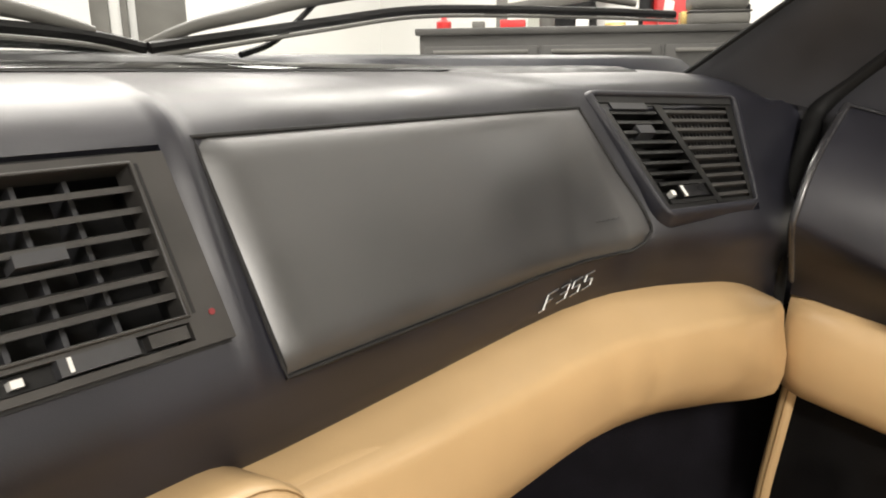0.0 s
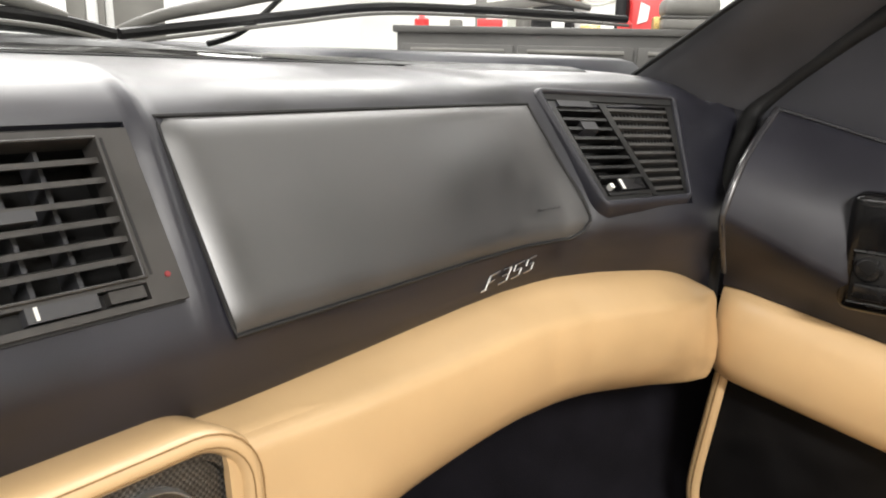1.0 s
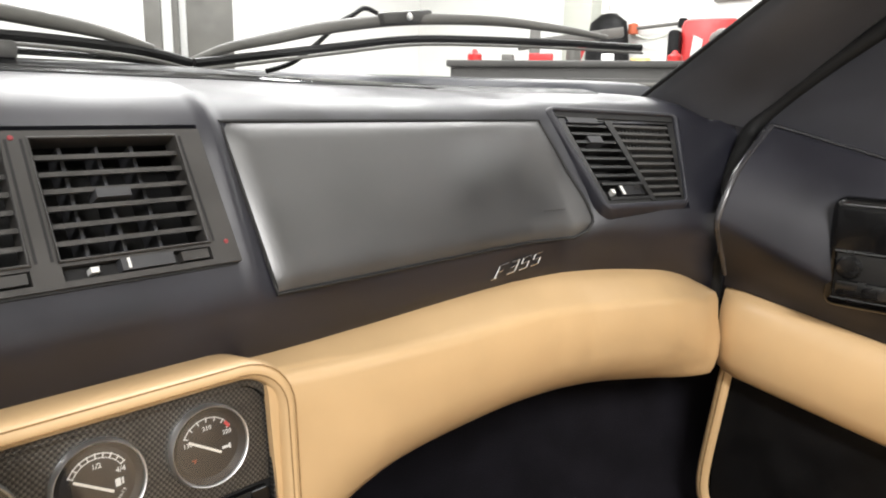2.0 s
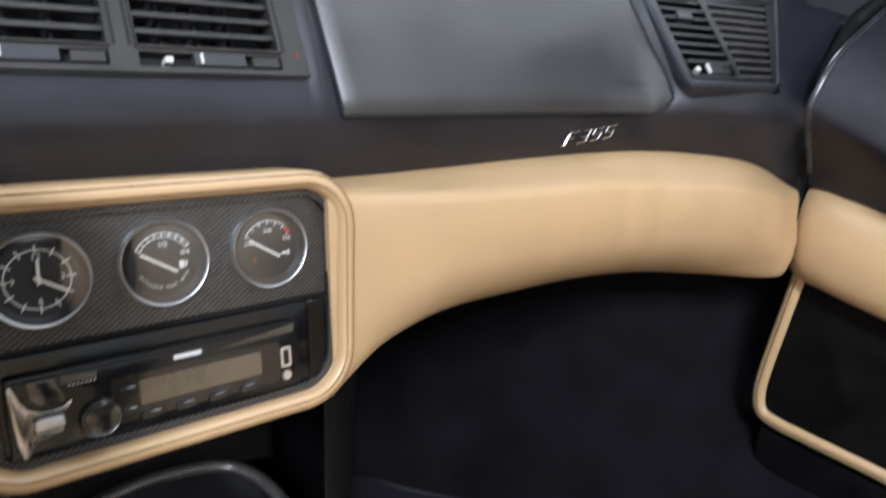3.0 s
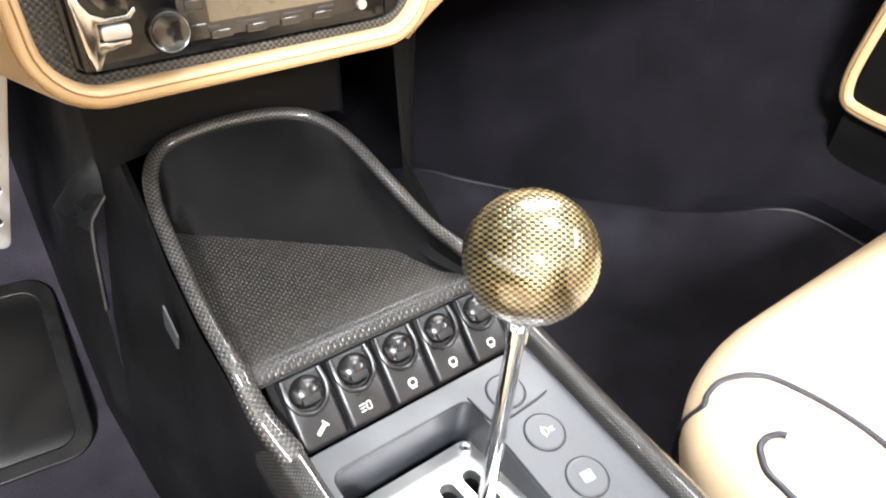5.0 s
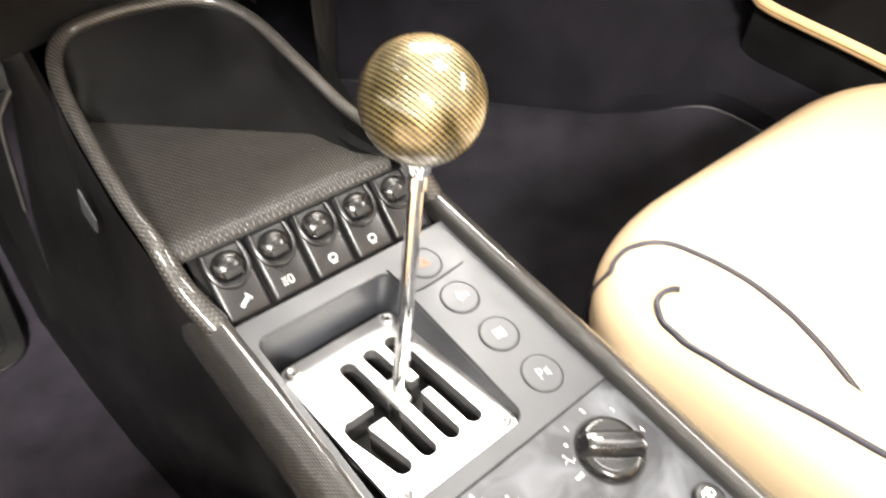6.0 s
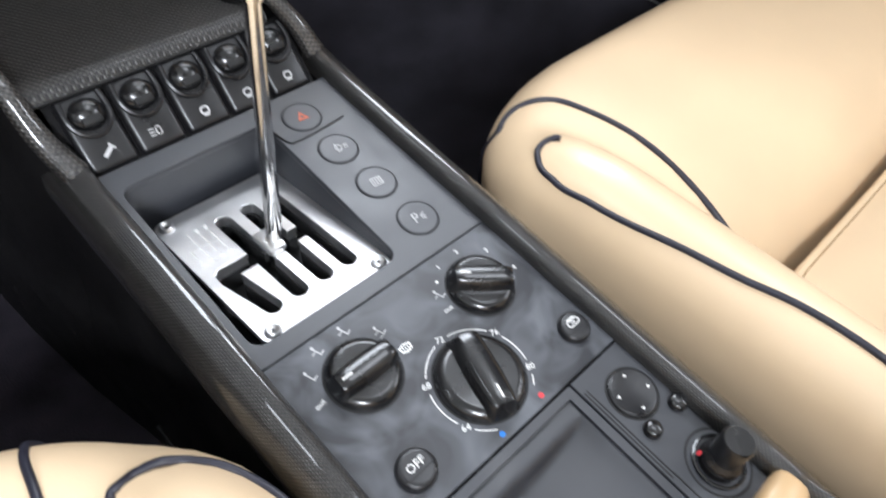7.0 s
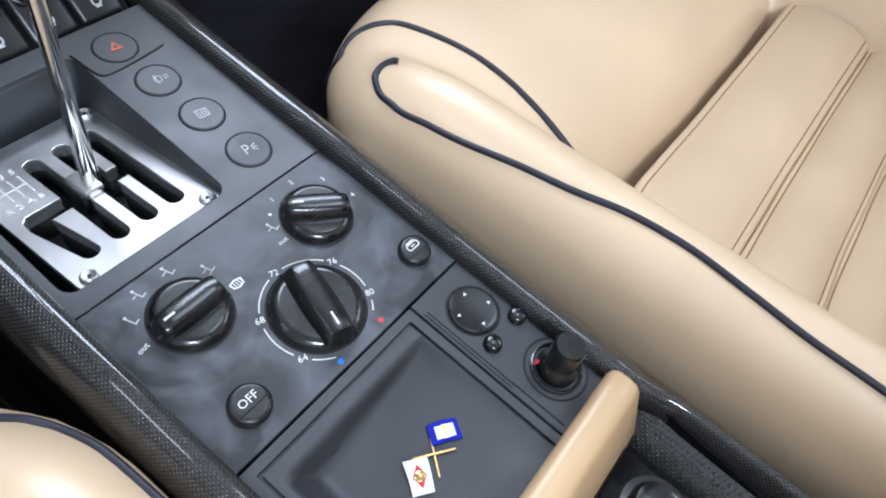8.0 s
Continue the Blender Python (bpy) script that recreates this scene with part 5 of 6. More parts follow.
# ---------- switch bank and pocket ----------
bank = thing("switch_bank", None, "black row of rocker switches on the console", "switch bank")
BK = Matrix.Translation((0.0255, 0.4695, 0.4385)) @ pose(0, 0, 0, 43)
part("bank_back", moved(box(0.166, 0.050, 0.006, (0.0005, 0, -0.008)), BK), M_SIDE, bank)
SWX = [-0.0630 + 0.0318 * k for k in range(5)]
for k, x in enumerate(SWX):
    sw = part("rocker_switch", moved(box(0.0296, 0.047, 0.010, (x, -0.001, -0.004), 0.0034, 3), BK), M_SWITCH, bank, "satin black rocker switch")
    dome = bmesh.new()
    bmesh.ops.create_uvsphere(dome, u_segments=24, v_segments=14, radius=1.0)
    part("thumb_dome", moved(dome, BK @ pose(x, 0.0095, -0.0010) @ Matrix.Diagonal((0.0112, 0.0102, 0.0082, 1))), M_KNOB, sw, "gloss black thumb dome")
    part("dome_notch", moved(box(0.0120, 0.0052, 0.0036, (x, 0.0050, 0.0058), 0.0014), BK), M_DARK, sw)
    part("dome_ring", moved(tube(smooth_path([(x - 0.0118, 0.0205, 0.0010), (x - 0.0124, 0.009, 0.0022), (x - 0.0088, 0.0005, 0.0022), (x, -0.0036, 0.0022), (x + 0.0088, 0.0005, 0.0022), (x + 0.0124, 0.009, 0.0022), (x + 0.0118, 0.0205, 0.0010)], 6), 0.0017, 8), BK), M_SWITCH, sw)
    if k == 0:
        sy = moved(join(box(0.0085, 0.0024, 0.0003), box(0.0012, 0.005, 0.0003, (0.0038, 0, 0))), pose(0, 0, 0, 0, 0, 35))
    elif k in (1,):
        sy = join(flat_curve([rounded(0.0035, 0.0055, 0.0014, 3), rounded(0.0021, 0.0041, 0.0008, 3)], 0.0003), *[box(0.0034, 0.0007, 0.0003, (-0.0042, -0.002 + 0.002 * q, 0)) for q in range(3)])
    else:
        sy = join(flat_curve([rounded(0.0062, 0.0055, 0.0022, 3), rounded(0.0040, 0.0033, 0.0012, 3)], 0.0003), box(0.004, 0.0009, 0.0003, (0, -0.0033, 0)))
    part("symbol", moved(sy, BK @ pose(x, -0.0140, 0.0013)), M_ICON, sw, smooth=False)

pocket = thing("console_pocket", None, "black open console pocket with carbon arch rim", "storage pocket")
ARCH = [(-0.060, 0.452, 0.428), (-0.067, 0.472, 0.446), (-0.0705, 0.492, 0.470), (-0.0725, 0.520, 0.4815), (-0.071, 0.569, 0.497), (-0.067, 0.612, 0.511), (-0.058, 0.638, 0.519), (-0.042, 0.652, 0.5235), (-0.015, 0.657, 0.5255), (0.015, 0.657, 0.5255), (0.044, 0.652, 0.5235), (0.062, 0.640, 0.520), (0.074, 0.616, 0.512), (0.080, 0.574, 0.499), (0.0865, 0.530, 0.485), (0.098, 0.500, 0.474), (0.112, 0.480, 0.452), (0.1195, 0.468, 0.432)]
arch = smooth_path(ARCH, 6)
part("rim", tube(arch, 0.0052, 14, squash=0.9, radii=[0.0050 + 0.0036 * max(0.0, 1 - k / 16, 1 - (len(arch) - 1 - k) / 16) for k in range(len(arch))]), M_RIM, pocket, "lacquered carbon rim")
core = [p for p in arch if p.y > 0.493]
low = []
for p in core:
    t = (p.y - 0.493) / (0.657 - 0.493)
    x = p.x * (0.95 - 0.10 * t)
    y = 0.493 + lin([-0.065, 0.07], [0.134, 0.040], x) * min(1.0, (p.y - 0.493) / 0.125)
    low.append(Vector((x, y, 0.462 + 0.10 * (y - 0.493))))
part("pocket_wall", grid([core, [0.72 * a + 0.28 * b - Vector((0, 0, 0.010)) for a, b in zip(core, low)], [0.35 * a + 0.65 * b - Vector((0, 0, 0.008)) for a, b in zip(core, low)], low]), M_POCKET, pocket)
half = len(low) // 2
low = [Vector((low[0].x, 0.4885, 0.4606))] + low + [Vector((low[-1].x, 0.4885, 0.4606))]
half += 1
fl_front = [Vector((low[0].x * (1 - k / 3) + low[-1].x * k / 3, 0.4858, 0.4555)) for k in range(4)]
fl = [[low[i], low[i] * 0.67 + low[-1 - i] * 0.33, low[i] * 0.33 + low[-1 - i] * 0.67, low[-1 - i]] for i in range(half)]
part("pocket_floor", grid([fl_front] + fl), M_TRAY, pocket, "woven carbon pocket floor", angle=80)
part("front_lip", tube([(-0.066, 0.4852, 0.4552), (0.094, 0.4852, 0.4552)], 0.0009, 8), M_DARK, pocket)
# outer skin of the console nose
skin_l = [[Vector(p) + Vector((-0.006, 0, -0.004)), Vector((p[0] - 0.010, p[1], p[2] - 0.06)), Vector((p[0] - 0.02, p[1] + 0.01, 0.33)), Vector((p[0] - 0.024, p[1] + 0.01, 0.14))] for p in ARCH[0:7]]
part("nose_skin", grid(skin_l), M_SIDE, pocket)
tab = [[Vector((-0.0855, 0.563, 0.470)), Vector((-0.0868, 0.564, 0.452))], [Vector((-0.0850, 0.546, 0.457)), Vector((-0.0862, 0.548, 0.446))]]
part("trim_tab", thick(grid(tab), (-0.0012, 0, 0)), M_PLASTIC, pocket, "small pale grey tab")
skin_r = [[Vector(p) + Vector((0.006, 0, -0.004)), Vector((p[0] + 0.012, p[1], p[2] - 0.06)), Vector((p[0] + 0.018, p[1] + 0.01, 0.33)), Vector((p[0] + 0.022, p[1] + 0.01, 0.14))] for p in ARCH[11:]]
part("nose_skin", grid(skin_r), M_SIDE, pocket)
part("nose_back", grid([[(-0.085, 0.66, 0.51), (0.0, 0.672, 0.52), (0.09, 0.66, 0.51), (0.10, 0.668, 0.50)], [(-0.085, 0.70, 0.62), (0.0, 0.70, 0.62), (0.09, 0.70, 0.62), (0.12, 0.72, 0.64)]]), M_POCKET, pocket)

# ---------- seats ----------
SEAT_W, SEAT_FRONT, CORNER_U = 0.562, 0.397, 0.16
THIGH_Y = [0.126, 0.138, 0.150, 0.166, 0.186, 0.208, 0.235, 0.275, 0.320, 0.360, 0.40]
THIGH_Z = [0.300, 0.328, 0.353, 0.376, 0.394, 0.405, 0.411, 0.414, 0.412, 0.409, 0.405]


def seat_edge(u, y, depth):
    """Distance in from the seat's plan outline, whose front corners are round."""
    u, d = min(u, SEAT_W - u), SEAT_FRONT - y
    if u < CORNER_U and d < depth:
        a, b = (CORNER_U - u) / CORNER_U, (depth - d) / depth
        h = math.hypot(a, b)
        return (1 - h) * h / math.hypot(a / CORNER_U, b / depth)
    return min(u, d)


def seat_top(u, y, depth):
    """Height of the cushion: a soft thigh roll that flows into the side bolsters."""
    e = max(0.0, seat_edge(u, y, depth))
    u = min(u, SEAT_W - u)
    thigh = lin(THIGH_Y, THIGH_Z, y)
    crest = fit_curve([0.10, 0.25, 0.28, 0.30, 0.32, 0.345, 0.37], [0.438, 0.438, 0.434, 0.428, 0.417, 0.398, 0.37], y)
    bolster = crest - lin([0, 0.036, 0.048, 0.060, 0.072, 0.082, 0.090, 0.098], [0, 0.001, 0.006, 0.018, 0.036, 0.056, 0.082, 0.11], u)
    h = max(0.010 - abs(thigh - bolster), 0) / 0.010
    z = max(thigh, bolster) + h * h * 0.0025
    k = 1 - min(e / 0.042, 1)
    return z - 0.042 * (1 - math.sqrt(max(0.0, 1 - k * k)))


def seat_front(u, depth):
    u = min(u, SEAT_W - u)
    if u >= CORNER_U:
        return SEAT_FRONT
    return SEAT_FRONT - depth + depth * math.sqrt(max(0.0, 1 - ((CORNER_U - u) / CORNER_U) ** 2))


def seat(x0, y0, s, label, depth, tongue, cross):
    st = thing("seat", None, label, "seat", "front seats")

    def q(u, y, z):
        return Vector((x0 + s * u, y0 + y, z))

    def seam(points, r, lift=0.0006):
        path = smooth_path([Vector((u, y, 0)) for u, y in points], 10)
        return tube([q(p.x, p.y, seat_top(p.x, p.y, depth) + lift) for p in path], r, 10)
    half_u = [0.0, 0.0006, 0.002, 0.005, 0.009, 0.014, 0.021, 0.030, 0.040, 0.048, 0.056, 0.063, 0.070, 0.077, 0.083, 0.088, 0.092, 0.095, 0.098, 0.101, 0.104, 0.12, 0.145, 0.175, 0.21, 0.24]
    us = half_u + [SEAT_W / 2] + [SEAT_W - u for u in reversed(half_u)]
    ys = [0.397, 0.3965, 0.395, 0.392, 0.388, 0.382, 0.374, 0.364, 0.352, 0.338, 0.324, 0.31, 0.296, 0.282, 0.265, 0.245, 0.22, 0.195, 0.17, 0.16, 0.152, 0.145, 0.140, 0.136, 0.131, 0.126, 0.10, 0.05, 0.0, -0.06, -0.12, -0.2, -0.3]
    skirt = [(-0.002, 0.016), (-0.013, 0.045), (-0.036, 0.095), (-0.07, 0.20)]
    nu, rws = len(us), []
    for i in range(-4, nu + 4):
        a = max(0, -i, i - nu + 1)
        u = us[max(0, min(nu - 1, i))]
        row = []
        for j in range(-4, len(ys)):
            b = max(0, -j)
            yb = ys[max(0, j)]
            y = yb - (SEAT_FRONT - seat_front(u, depth)) * lin([0.1, SEAT_FRONT], [0, 1], yb)
            z, uu = seat_top(u, y, depth), u
            if max(a, b):
                out, down = skirt[max(a, b) - 1]
                z = max(0.16, z - down)
                if a:
                    step = (0.0006, -0.004, -0.017, -0.042)[a - 1]
                    uu += -step if i < 0 else step
                if b:
                    y += out
            row.append(q(uu, y, z))
        rws.append(row)
    part("cushion", grid(rws), M_CREAM, st, "smooth cream leather cushion with side bolsters", angle=85)
    for mir in (0, 1):
        def side(points):
            return [(SEAT_W - u if mir else u, y) for u, y in points]
        part("piping", seam(side(tongue), 0.0022), M_PIPING, st, "dark navy piping")
        u0, y1 = side(cross[:1])[0]
        away = 0.004 if mir else -0.004
        dip = [q(u0 + away * 0.7, y1 + 0.0030, 0.330), q(u0 + away, y1 + 0.0062, 0.366)]
        if mir:
            continue
        part("piping", tube(smooth_path(dip + [q(u, y, seat_top(u, y, depth) + 0.0006) for u, y in side(cross)], 8), 0.0023, 10), M_PIPING, st, "dark navy piping")
    for k in range(6):
        hw = 0.0436 if k == 0 else 0.0318
        yc = 0.0955 if k == 0 else 0.0195 - 0.063 * (k - 1)
        rws, lines = [], ([], [])
        for i in range(25):
            u = 0.086 + (SEAT_W - 0.172) * i / 24
            t = (i - 12) / 12
            z0 = 0.3745 - 0.016 * (1 - t * t) - 0.020 * max(0, abs(t) - 0.86) - 0.004 * k + 0.0012 * math.sin(9 * t + 2 * k)
            nip = 0.016 * max(0.0, 1 - (u - 0.098) / 0.03) ** 2 if k == 0 else 0.0
            rws.append([q(u, yc + hw * a - nip * max(0.0, a), z0 + h) for a, h in ((-1.015, -0.012), (-1.0, -0.0030), (-0.97, -0.0006), (-0.93, 0.0003), (-0.86, -0.0004), (-0.78, 0.0020), (-0.5, 0.0068), (0.0, 0.0088), (0.5, 0.0068), (0.78, 0.0020), (0.86, -0.0004), (0.93, 0.0003), (0.97, -0.0006), (1.0, -0.0030), (1.015, -0.012))])
            for ln, a in zip(lines, (-0.86, 0.86)):
                ln.append(q(u, yc + hw * a - nip * max(0.0, a), z0 - 0.0002))
        part("flute", grid(rws), M_CREAM, st, angle=60)
        for ln in lines:
            part("seam_thread", tube(ln, 0.0006, 6), M_THREAD, st)
    backs = []
    for i in range(25):
        u = SEAT_W * i / 24
        e = min(u, SEAT_W - u)
        wing = 0.055 * fit_curve([0.0, 0.045, 0.10], [1.0, 0.85, 0.0], e) - 0.03 * (1 - min(1.0, e / 0.02)) ** 2
        backs.append([q(u + (SEAT_W / 2 - u) * 0.16 * f * f, -0.235 - 0.205 * f + wing - 0.05 * max(0.0, f - 0.85) / 0.15, 0.33 + 0.62 * f) for f in np.linspace(0, 1, 16)])
    part("backrest", thick(grid(backs), (0, -0.05, 0.0)), M_CREAM, st, "cream leather backrest with side wings", angle=80)
    part("seat_base", box(0.36, 0.60, 0.10, q(SEAT_W / 2, 0.03, 0.190), 0.02), M_SIDE, st)
    return st


TONGUE = [(0.0345, 0.300), (0.033, 0.3035), (0.0272, 0.3075), (0.0187, 0.3048), (0.0115, 0.294), (0.0082, 0.279), (0.0078, 0.257), (0.0098, 0.227), (0.0147, 0.190), (0.0190, 0.154), (0.025, 0.1208), (0.0272, 0.0844), (0.0246, 0.0468), (0.0215, 0.010), (0.0205, -0.0234), (0.0195, -0.060), (0.018, -0.16)]
CROSS = [(0.042, 0.3555), (0.0505, 0.359), (0.0625, 0.3595), (0.074, 0.351), (0.085, 0.338), (0.091, 0.319), (0.095, 0.296), (0.0955, 0.272), (0.0940, 0.246), (0.090, 0.216), (0.0895, 0.190), (0.095, 0.170), (0.1006, 0.159), (0.104, 0.152)]
seat(0.160, 0.0, 1, "cream leather passenger seat with navy piping and flutes", 0.10, TONGUE, CROSS)
TONGUE_2 = [(0.060, 0.304), (0.057, 0.307), (0.046, 0.305), (0.034, 0.300), (0.025, 0.293), (0.014, 0.277), (0.0085, 0.261), (0.0062, 0.246), (0.005, 0.219), (0.005, 0.19), (0.006, 0.1), (0.008, -0.16)]
CROSS_2 = [(0.075, 0.366), (0.077, 0.360), (0.079, 0.348), (0.081, 0.330), (0.086, 0.30), (0.090, 0.26), (0.095, 0.20), (0.100, 0.16)]
seat(-0.076, -0.026, -1, "cream leather driver seat with navy piping", 0.16, TONGUE_2, CROSS_2)

# ---------- right door ----------
door = thing("door_1", None, "closed car door with black upper and tan leather armrest band", "car door", kind="structure")
DY = [0.549, 0.542, 0.525, 0.49, 0.43, 0.36, 0.28, 0.18, 0.05, -0.1, -0.3]


up_rows = []
for y in [0.537, 0.525, 0.505, 0.485, 0.46, 0.43, 0.395, 0.36, 0.32, 0.28, 0.18, 0.05, -0.1, -0.3]:
    back = 0.537 - y
    z_base, z_crease = 0.712 - 0.18 * (0.556 - y), max(0.735, 0.800 - 0.45 * back)
    x_crease = 0.652 + 0.05 * min(1.0, back / 0.25)
    z_top = max(0.855, 0.905 - 0.256 * back)
    row = []
    for t, g in ((0.0, 1.0), (0.2, 0.86), (0.4, 0.64), (0.6, 0.40), (0.8, 0.165), (0.9, 0.065), (0.96, 0.02)):
        yy = y + (0.012 * (1 - t) if y > 0.53 else 0.0)
        row.append((x_crease + (0.722 - x_crease) * g, yy, z_base + (z_crease - z_base) * t))
    for t, g in ((0.0, 0.0), (0.05, 0.006), (0.14, 0.03), (0.29, 0.095), (0.40, 0.16), (0.50, 0.235), (0.60, 0.345), (0.70, 0.48), (0.80, 0.64), (0.90, 0.81), (0.96, 0.91), (1.0, 1.0)):
        yy = y - 0.012 * t * max(0.0, min(1.0, (y - 0.3) / 0.2))
        row.append((x_crease + (0.757 - x_crease) * g, yy, z_crease + (z_top - z_crease) * t))
    row.append((0.80, row[-1][1], z_top - 0.002))
    up_rows.append(row)
front_edge = smooth_path([Vector(p) + Vector((0.002, 0.001, 0)) for p in up_rows[0][1:-1]], 3)
part("edge_bead", tube(front_edge, 0.0042, 10), M_BEAD, door, "glossy black door edge bead")
part("upper_panel", thick(grid(up_rows), (0.006, 0, 0)), M_DOORSKIN, door, "black leather upper door panel", angle=50)
band = []
for y in DY:
    d = -0.18 * (0.556 - y)
    f = 0.012 * max(0.0, (y - 0.52) / 0.029) ** 2
    band.append([(0.745, y, 0.712 + d), (0.722 + f, y, 0.711 + d), (0.712 + f, y, 0.704 + d), (0.704 + f, y, 0.685 + d), (0.701 + f, y, 0.655 + d), (0.704 + f, y, 0.625 + d), (0.711 + f, y, 0.607 + d), (0.722 + f, y, 0.600 + d), (0.745, y, 0.599 + d)])
part("armrest_band", cap(grid(band)), M_TAN, door, "tan leather door band", angle=60)
part("lower_panel", thick(grid([[(0.742, y, 0.60 - 0.18 * (0.556 - y) + 0.012), (0.742, y, 0.48), (0.743, y, 0.40), (0.744, y, 0.33), (0.748, y, 0.26), (0.76, y, 0.20)] for y in DY]), (0.006, 0, 0)), M_SIDE, door, "dark carpeted lower door")
pk = smooth_path([(0.736, 0.541, 0.60), (0.736, 0.548, 0.54), (0.736, 0.557, 0.46), (0.736, 0.557, 0.425), (0.736, 0.549, 0.405), (0.736, 0.528, 0.399), (0.736, 0.49, 0.397), (0.736, 0.40, 0.394), (0.736, 0.25, 0.386), (0.736, 0.0, 0.375)], 6)
part("pocket_edge", tube(pk, 0.0085, 10, up=(1, 0, 0), squash=0.7), M_TAN, door, "tan leather pocket edge")
part("pocket_edge_seam", tube([p + Vector((-0.0060, 0.0, 0)) for p in pk], 0.0008, 6), M_THREAD, door)
hnd = part("handle_bezel", moved(box(0.030, 0.13, 0.118, bevel=0.013, seg=4), pose(0.690, 0.365, 0.778)), M_GLOSS, door, "gloss black handle recess")
part("handle_well", moved(box(0.006, 0.108, 0.052, bevel=0.004), pose(0.6755, 0.365, 0.756)), M_DARK, hnd)
part("handle_frame", tube(smooth_path([(0.674, 0.419, 0.731), (0.674, 0.419, 0.781), (0.674, 0.311, 0.781), (0.674, 0.311, 0.731)], 1, True), 0.0022, 8, True), M_KNOB, hnd)
part("lever_cap", moved(lathe([(0, 0.006), (0.010, 0.005), (0.013, 0)], 20), pose(0.673, 0.405, 0.765, 0, -90, 0)), M_KNOB, hnd)
part("lever_bar", moved(box(0.008, 0.06, 0.016, bevel=0.003), pose(0.671, 0.385, 0.744)), M_KNOB, hnd)
seal = smooth_path([(0.735, 0.572, 0.60), (0.733, 0.568, 0.66), (0.728, 0.566, 0.72), (0.710, 0.560, 0.775), (0.710, 0.557, 0.81), (0.724, 0.556, 0.84), (0.746, 0.555, 0.872), (0.778, 0.552, 0.905), (0.788, 0.48, 0.975), (0.795, 0.36, 1.07), (0.81, 0.23, 1.2)], 8)
solid("door_seal", tube(seal, 0.010, 12), M_SEAL, "black rubber door seal", "seal", "structure")
ledge = smooth_path([Vector(r[-2]) + Vector((0.001, 0, 0.001)) for r in up_rows], 2)
part("sill_bead", tube(ledge, 0.0034, 10, squash=0.7), M_BEAD, door, "glossy black bead along the window sill")
solid("door_glass_frame", grid([[(0.772, 0.620, 0.88), (0.776, 0.40, 0.84), (0.776, 0.10, 0.82)], [(0.80, 0.48, 1.05), (0.80, 0.30, 1.05), (0.80, 0.10, 1.05)], [(0.83, 0.32, 1.26), (0.83, 0.20, 1.26), (0.83, 0.10, 1.26)]]), M_DOORSKIN, "black sail panel of the door window", "trim", "structure")
# dark sheet added to stop garage light leaking through at the pillar foot
gap_filler = [[(x, y, z0), (x, y, 0.80)] for x, y, z0 in ((0.755, 0.76, 0.935), (0.778, 0.69, 0.932), (0.792, 0.61, 0.920), (0.800, 0.56, 0.902), (0.806, 0.48, 0.880), (0.81, 0.38, 0.855))]
solid("pillar_gap_filler", thick(grid(gap_filler), (0.004, 0, 0)), M_SEAL, "black filler added behind the foot of the windscreen pillar", "trim", "structure")

# ---------- pillar, windscreen, cowl ----------
pil = []
for k in range(13):
    t = k / 12
    a = Vector((0.747, 0.700, 0.931)).lerp(Vector((0.553, 0.162, 1.25)), t)
    b = Vector((0.775, 0.560, 0.900)).lerp(Vector((0.815, 0.20, 1.25)), t)
    full = min(1.0, 0.45 + 1.6 * t)
    row = [a + Vector((0.006, 0.006, 0.001)), a]
    for j in range(1, 10):
        q = j / 10
        row.append(a.lerp(b, q) + Vector((-0.028, -0.030, -0.002)) * full * math.sin(math.pi * q ** 0.75))
    pil.append(row + [b, b + Vector((0.12, 0.02, 0.01))])
solid("pillar_trim", grid(pil), M_PILLAR, "black leather windscreen pillar trim", "pillar", "structure", angle=60)
solid("glass_edge", tube([Vector((0.742, 0.700, 0.931)).lerp(Vector((0.548, 0.162, 1.25)), k / 8) for k in range(9)], 0.003, 8), M_DARK, "black windscreen edge band", "trim", "structure")


def screen_base(x):
    return 0.955 - 0.26 * (abs(x) / 0.745) ** 2.2


gr = []
for k in range(-12, 13):
    x = 0.745 * k / 12
    y0 = screen_base(x)
    gr.append([Vector((x * (1 - 0.25 * t), y0 - (0.545 + 0.0 * abs(x)) * t, 0.932 + 0.32 * t)) for t in (0, 0.33, 0.66, 1.0)])
wind = solid("windscreen", grid(gr), M_GLASS, "clear curved windscreen glass", "windscreen", "structure", angle=80)
wind.visible_shadow = False
cow = []
for k in range(-12, 13):
    x = 0.86 * k / 12
    y0 = screen_base(min(abs(x), 0.745)) + 0.01
    cow.append([(x, y0 - 0.05, 0.915), (x, y0, 0.930), (x, y0 + 0.02, 0.940), (x, y0 + 0.04, 0.955), (x, y0 + 0.06, 0.960), (x, y0 + 0.10, 0.958), (x * 0.98, y0 + 0.35, 0.92), (x * 0.95, y0 + 0.75, 0.82), (x * 0.9, y0 + 1.15, 0.62), (x * 0.85, y0 + 1.25, 0.40)])
solid("bonnet", grid(cow), M_PAINT, "dark blue painted bonnet and cowl", "bonnet", "structure", angle=60)


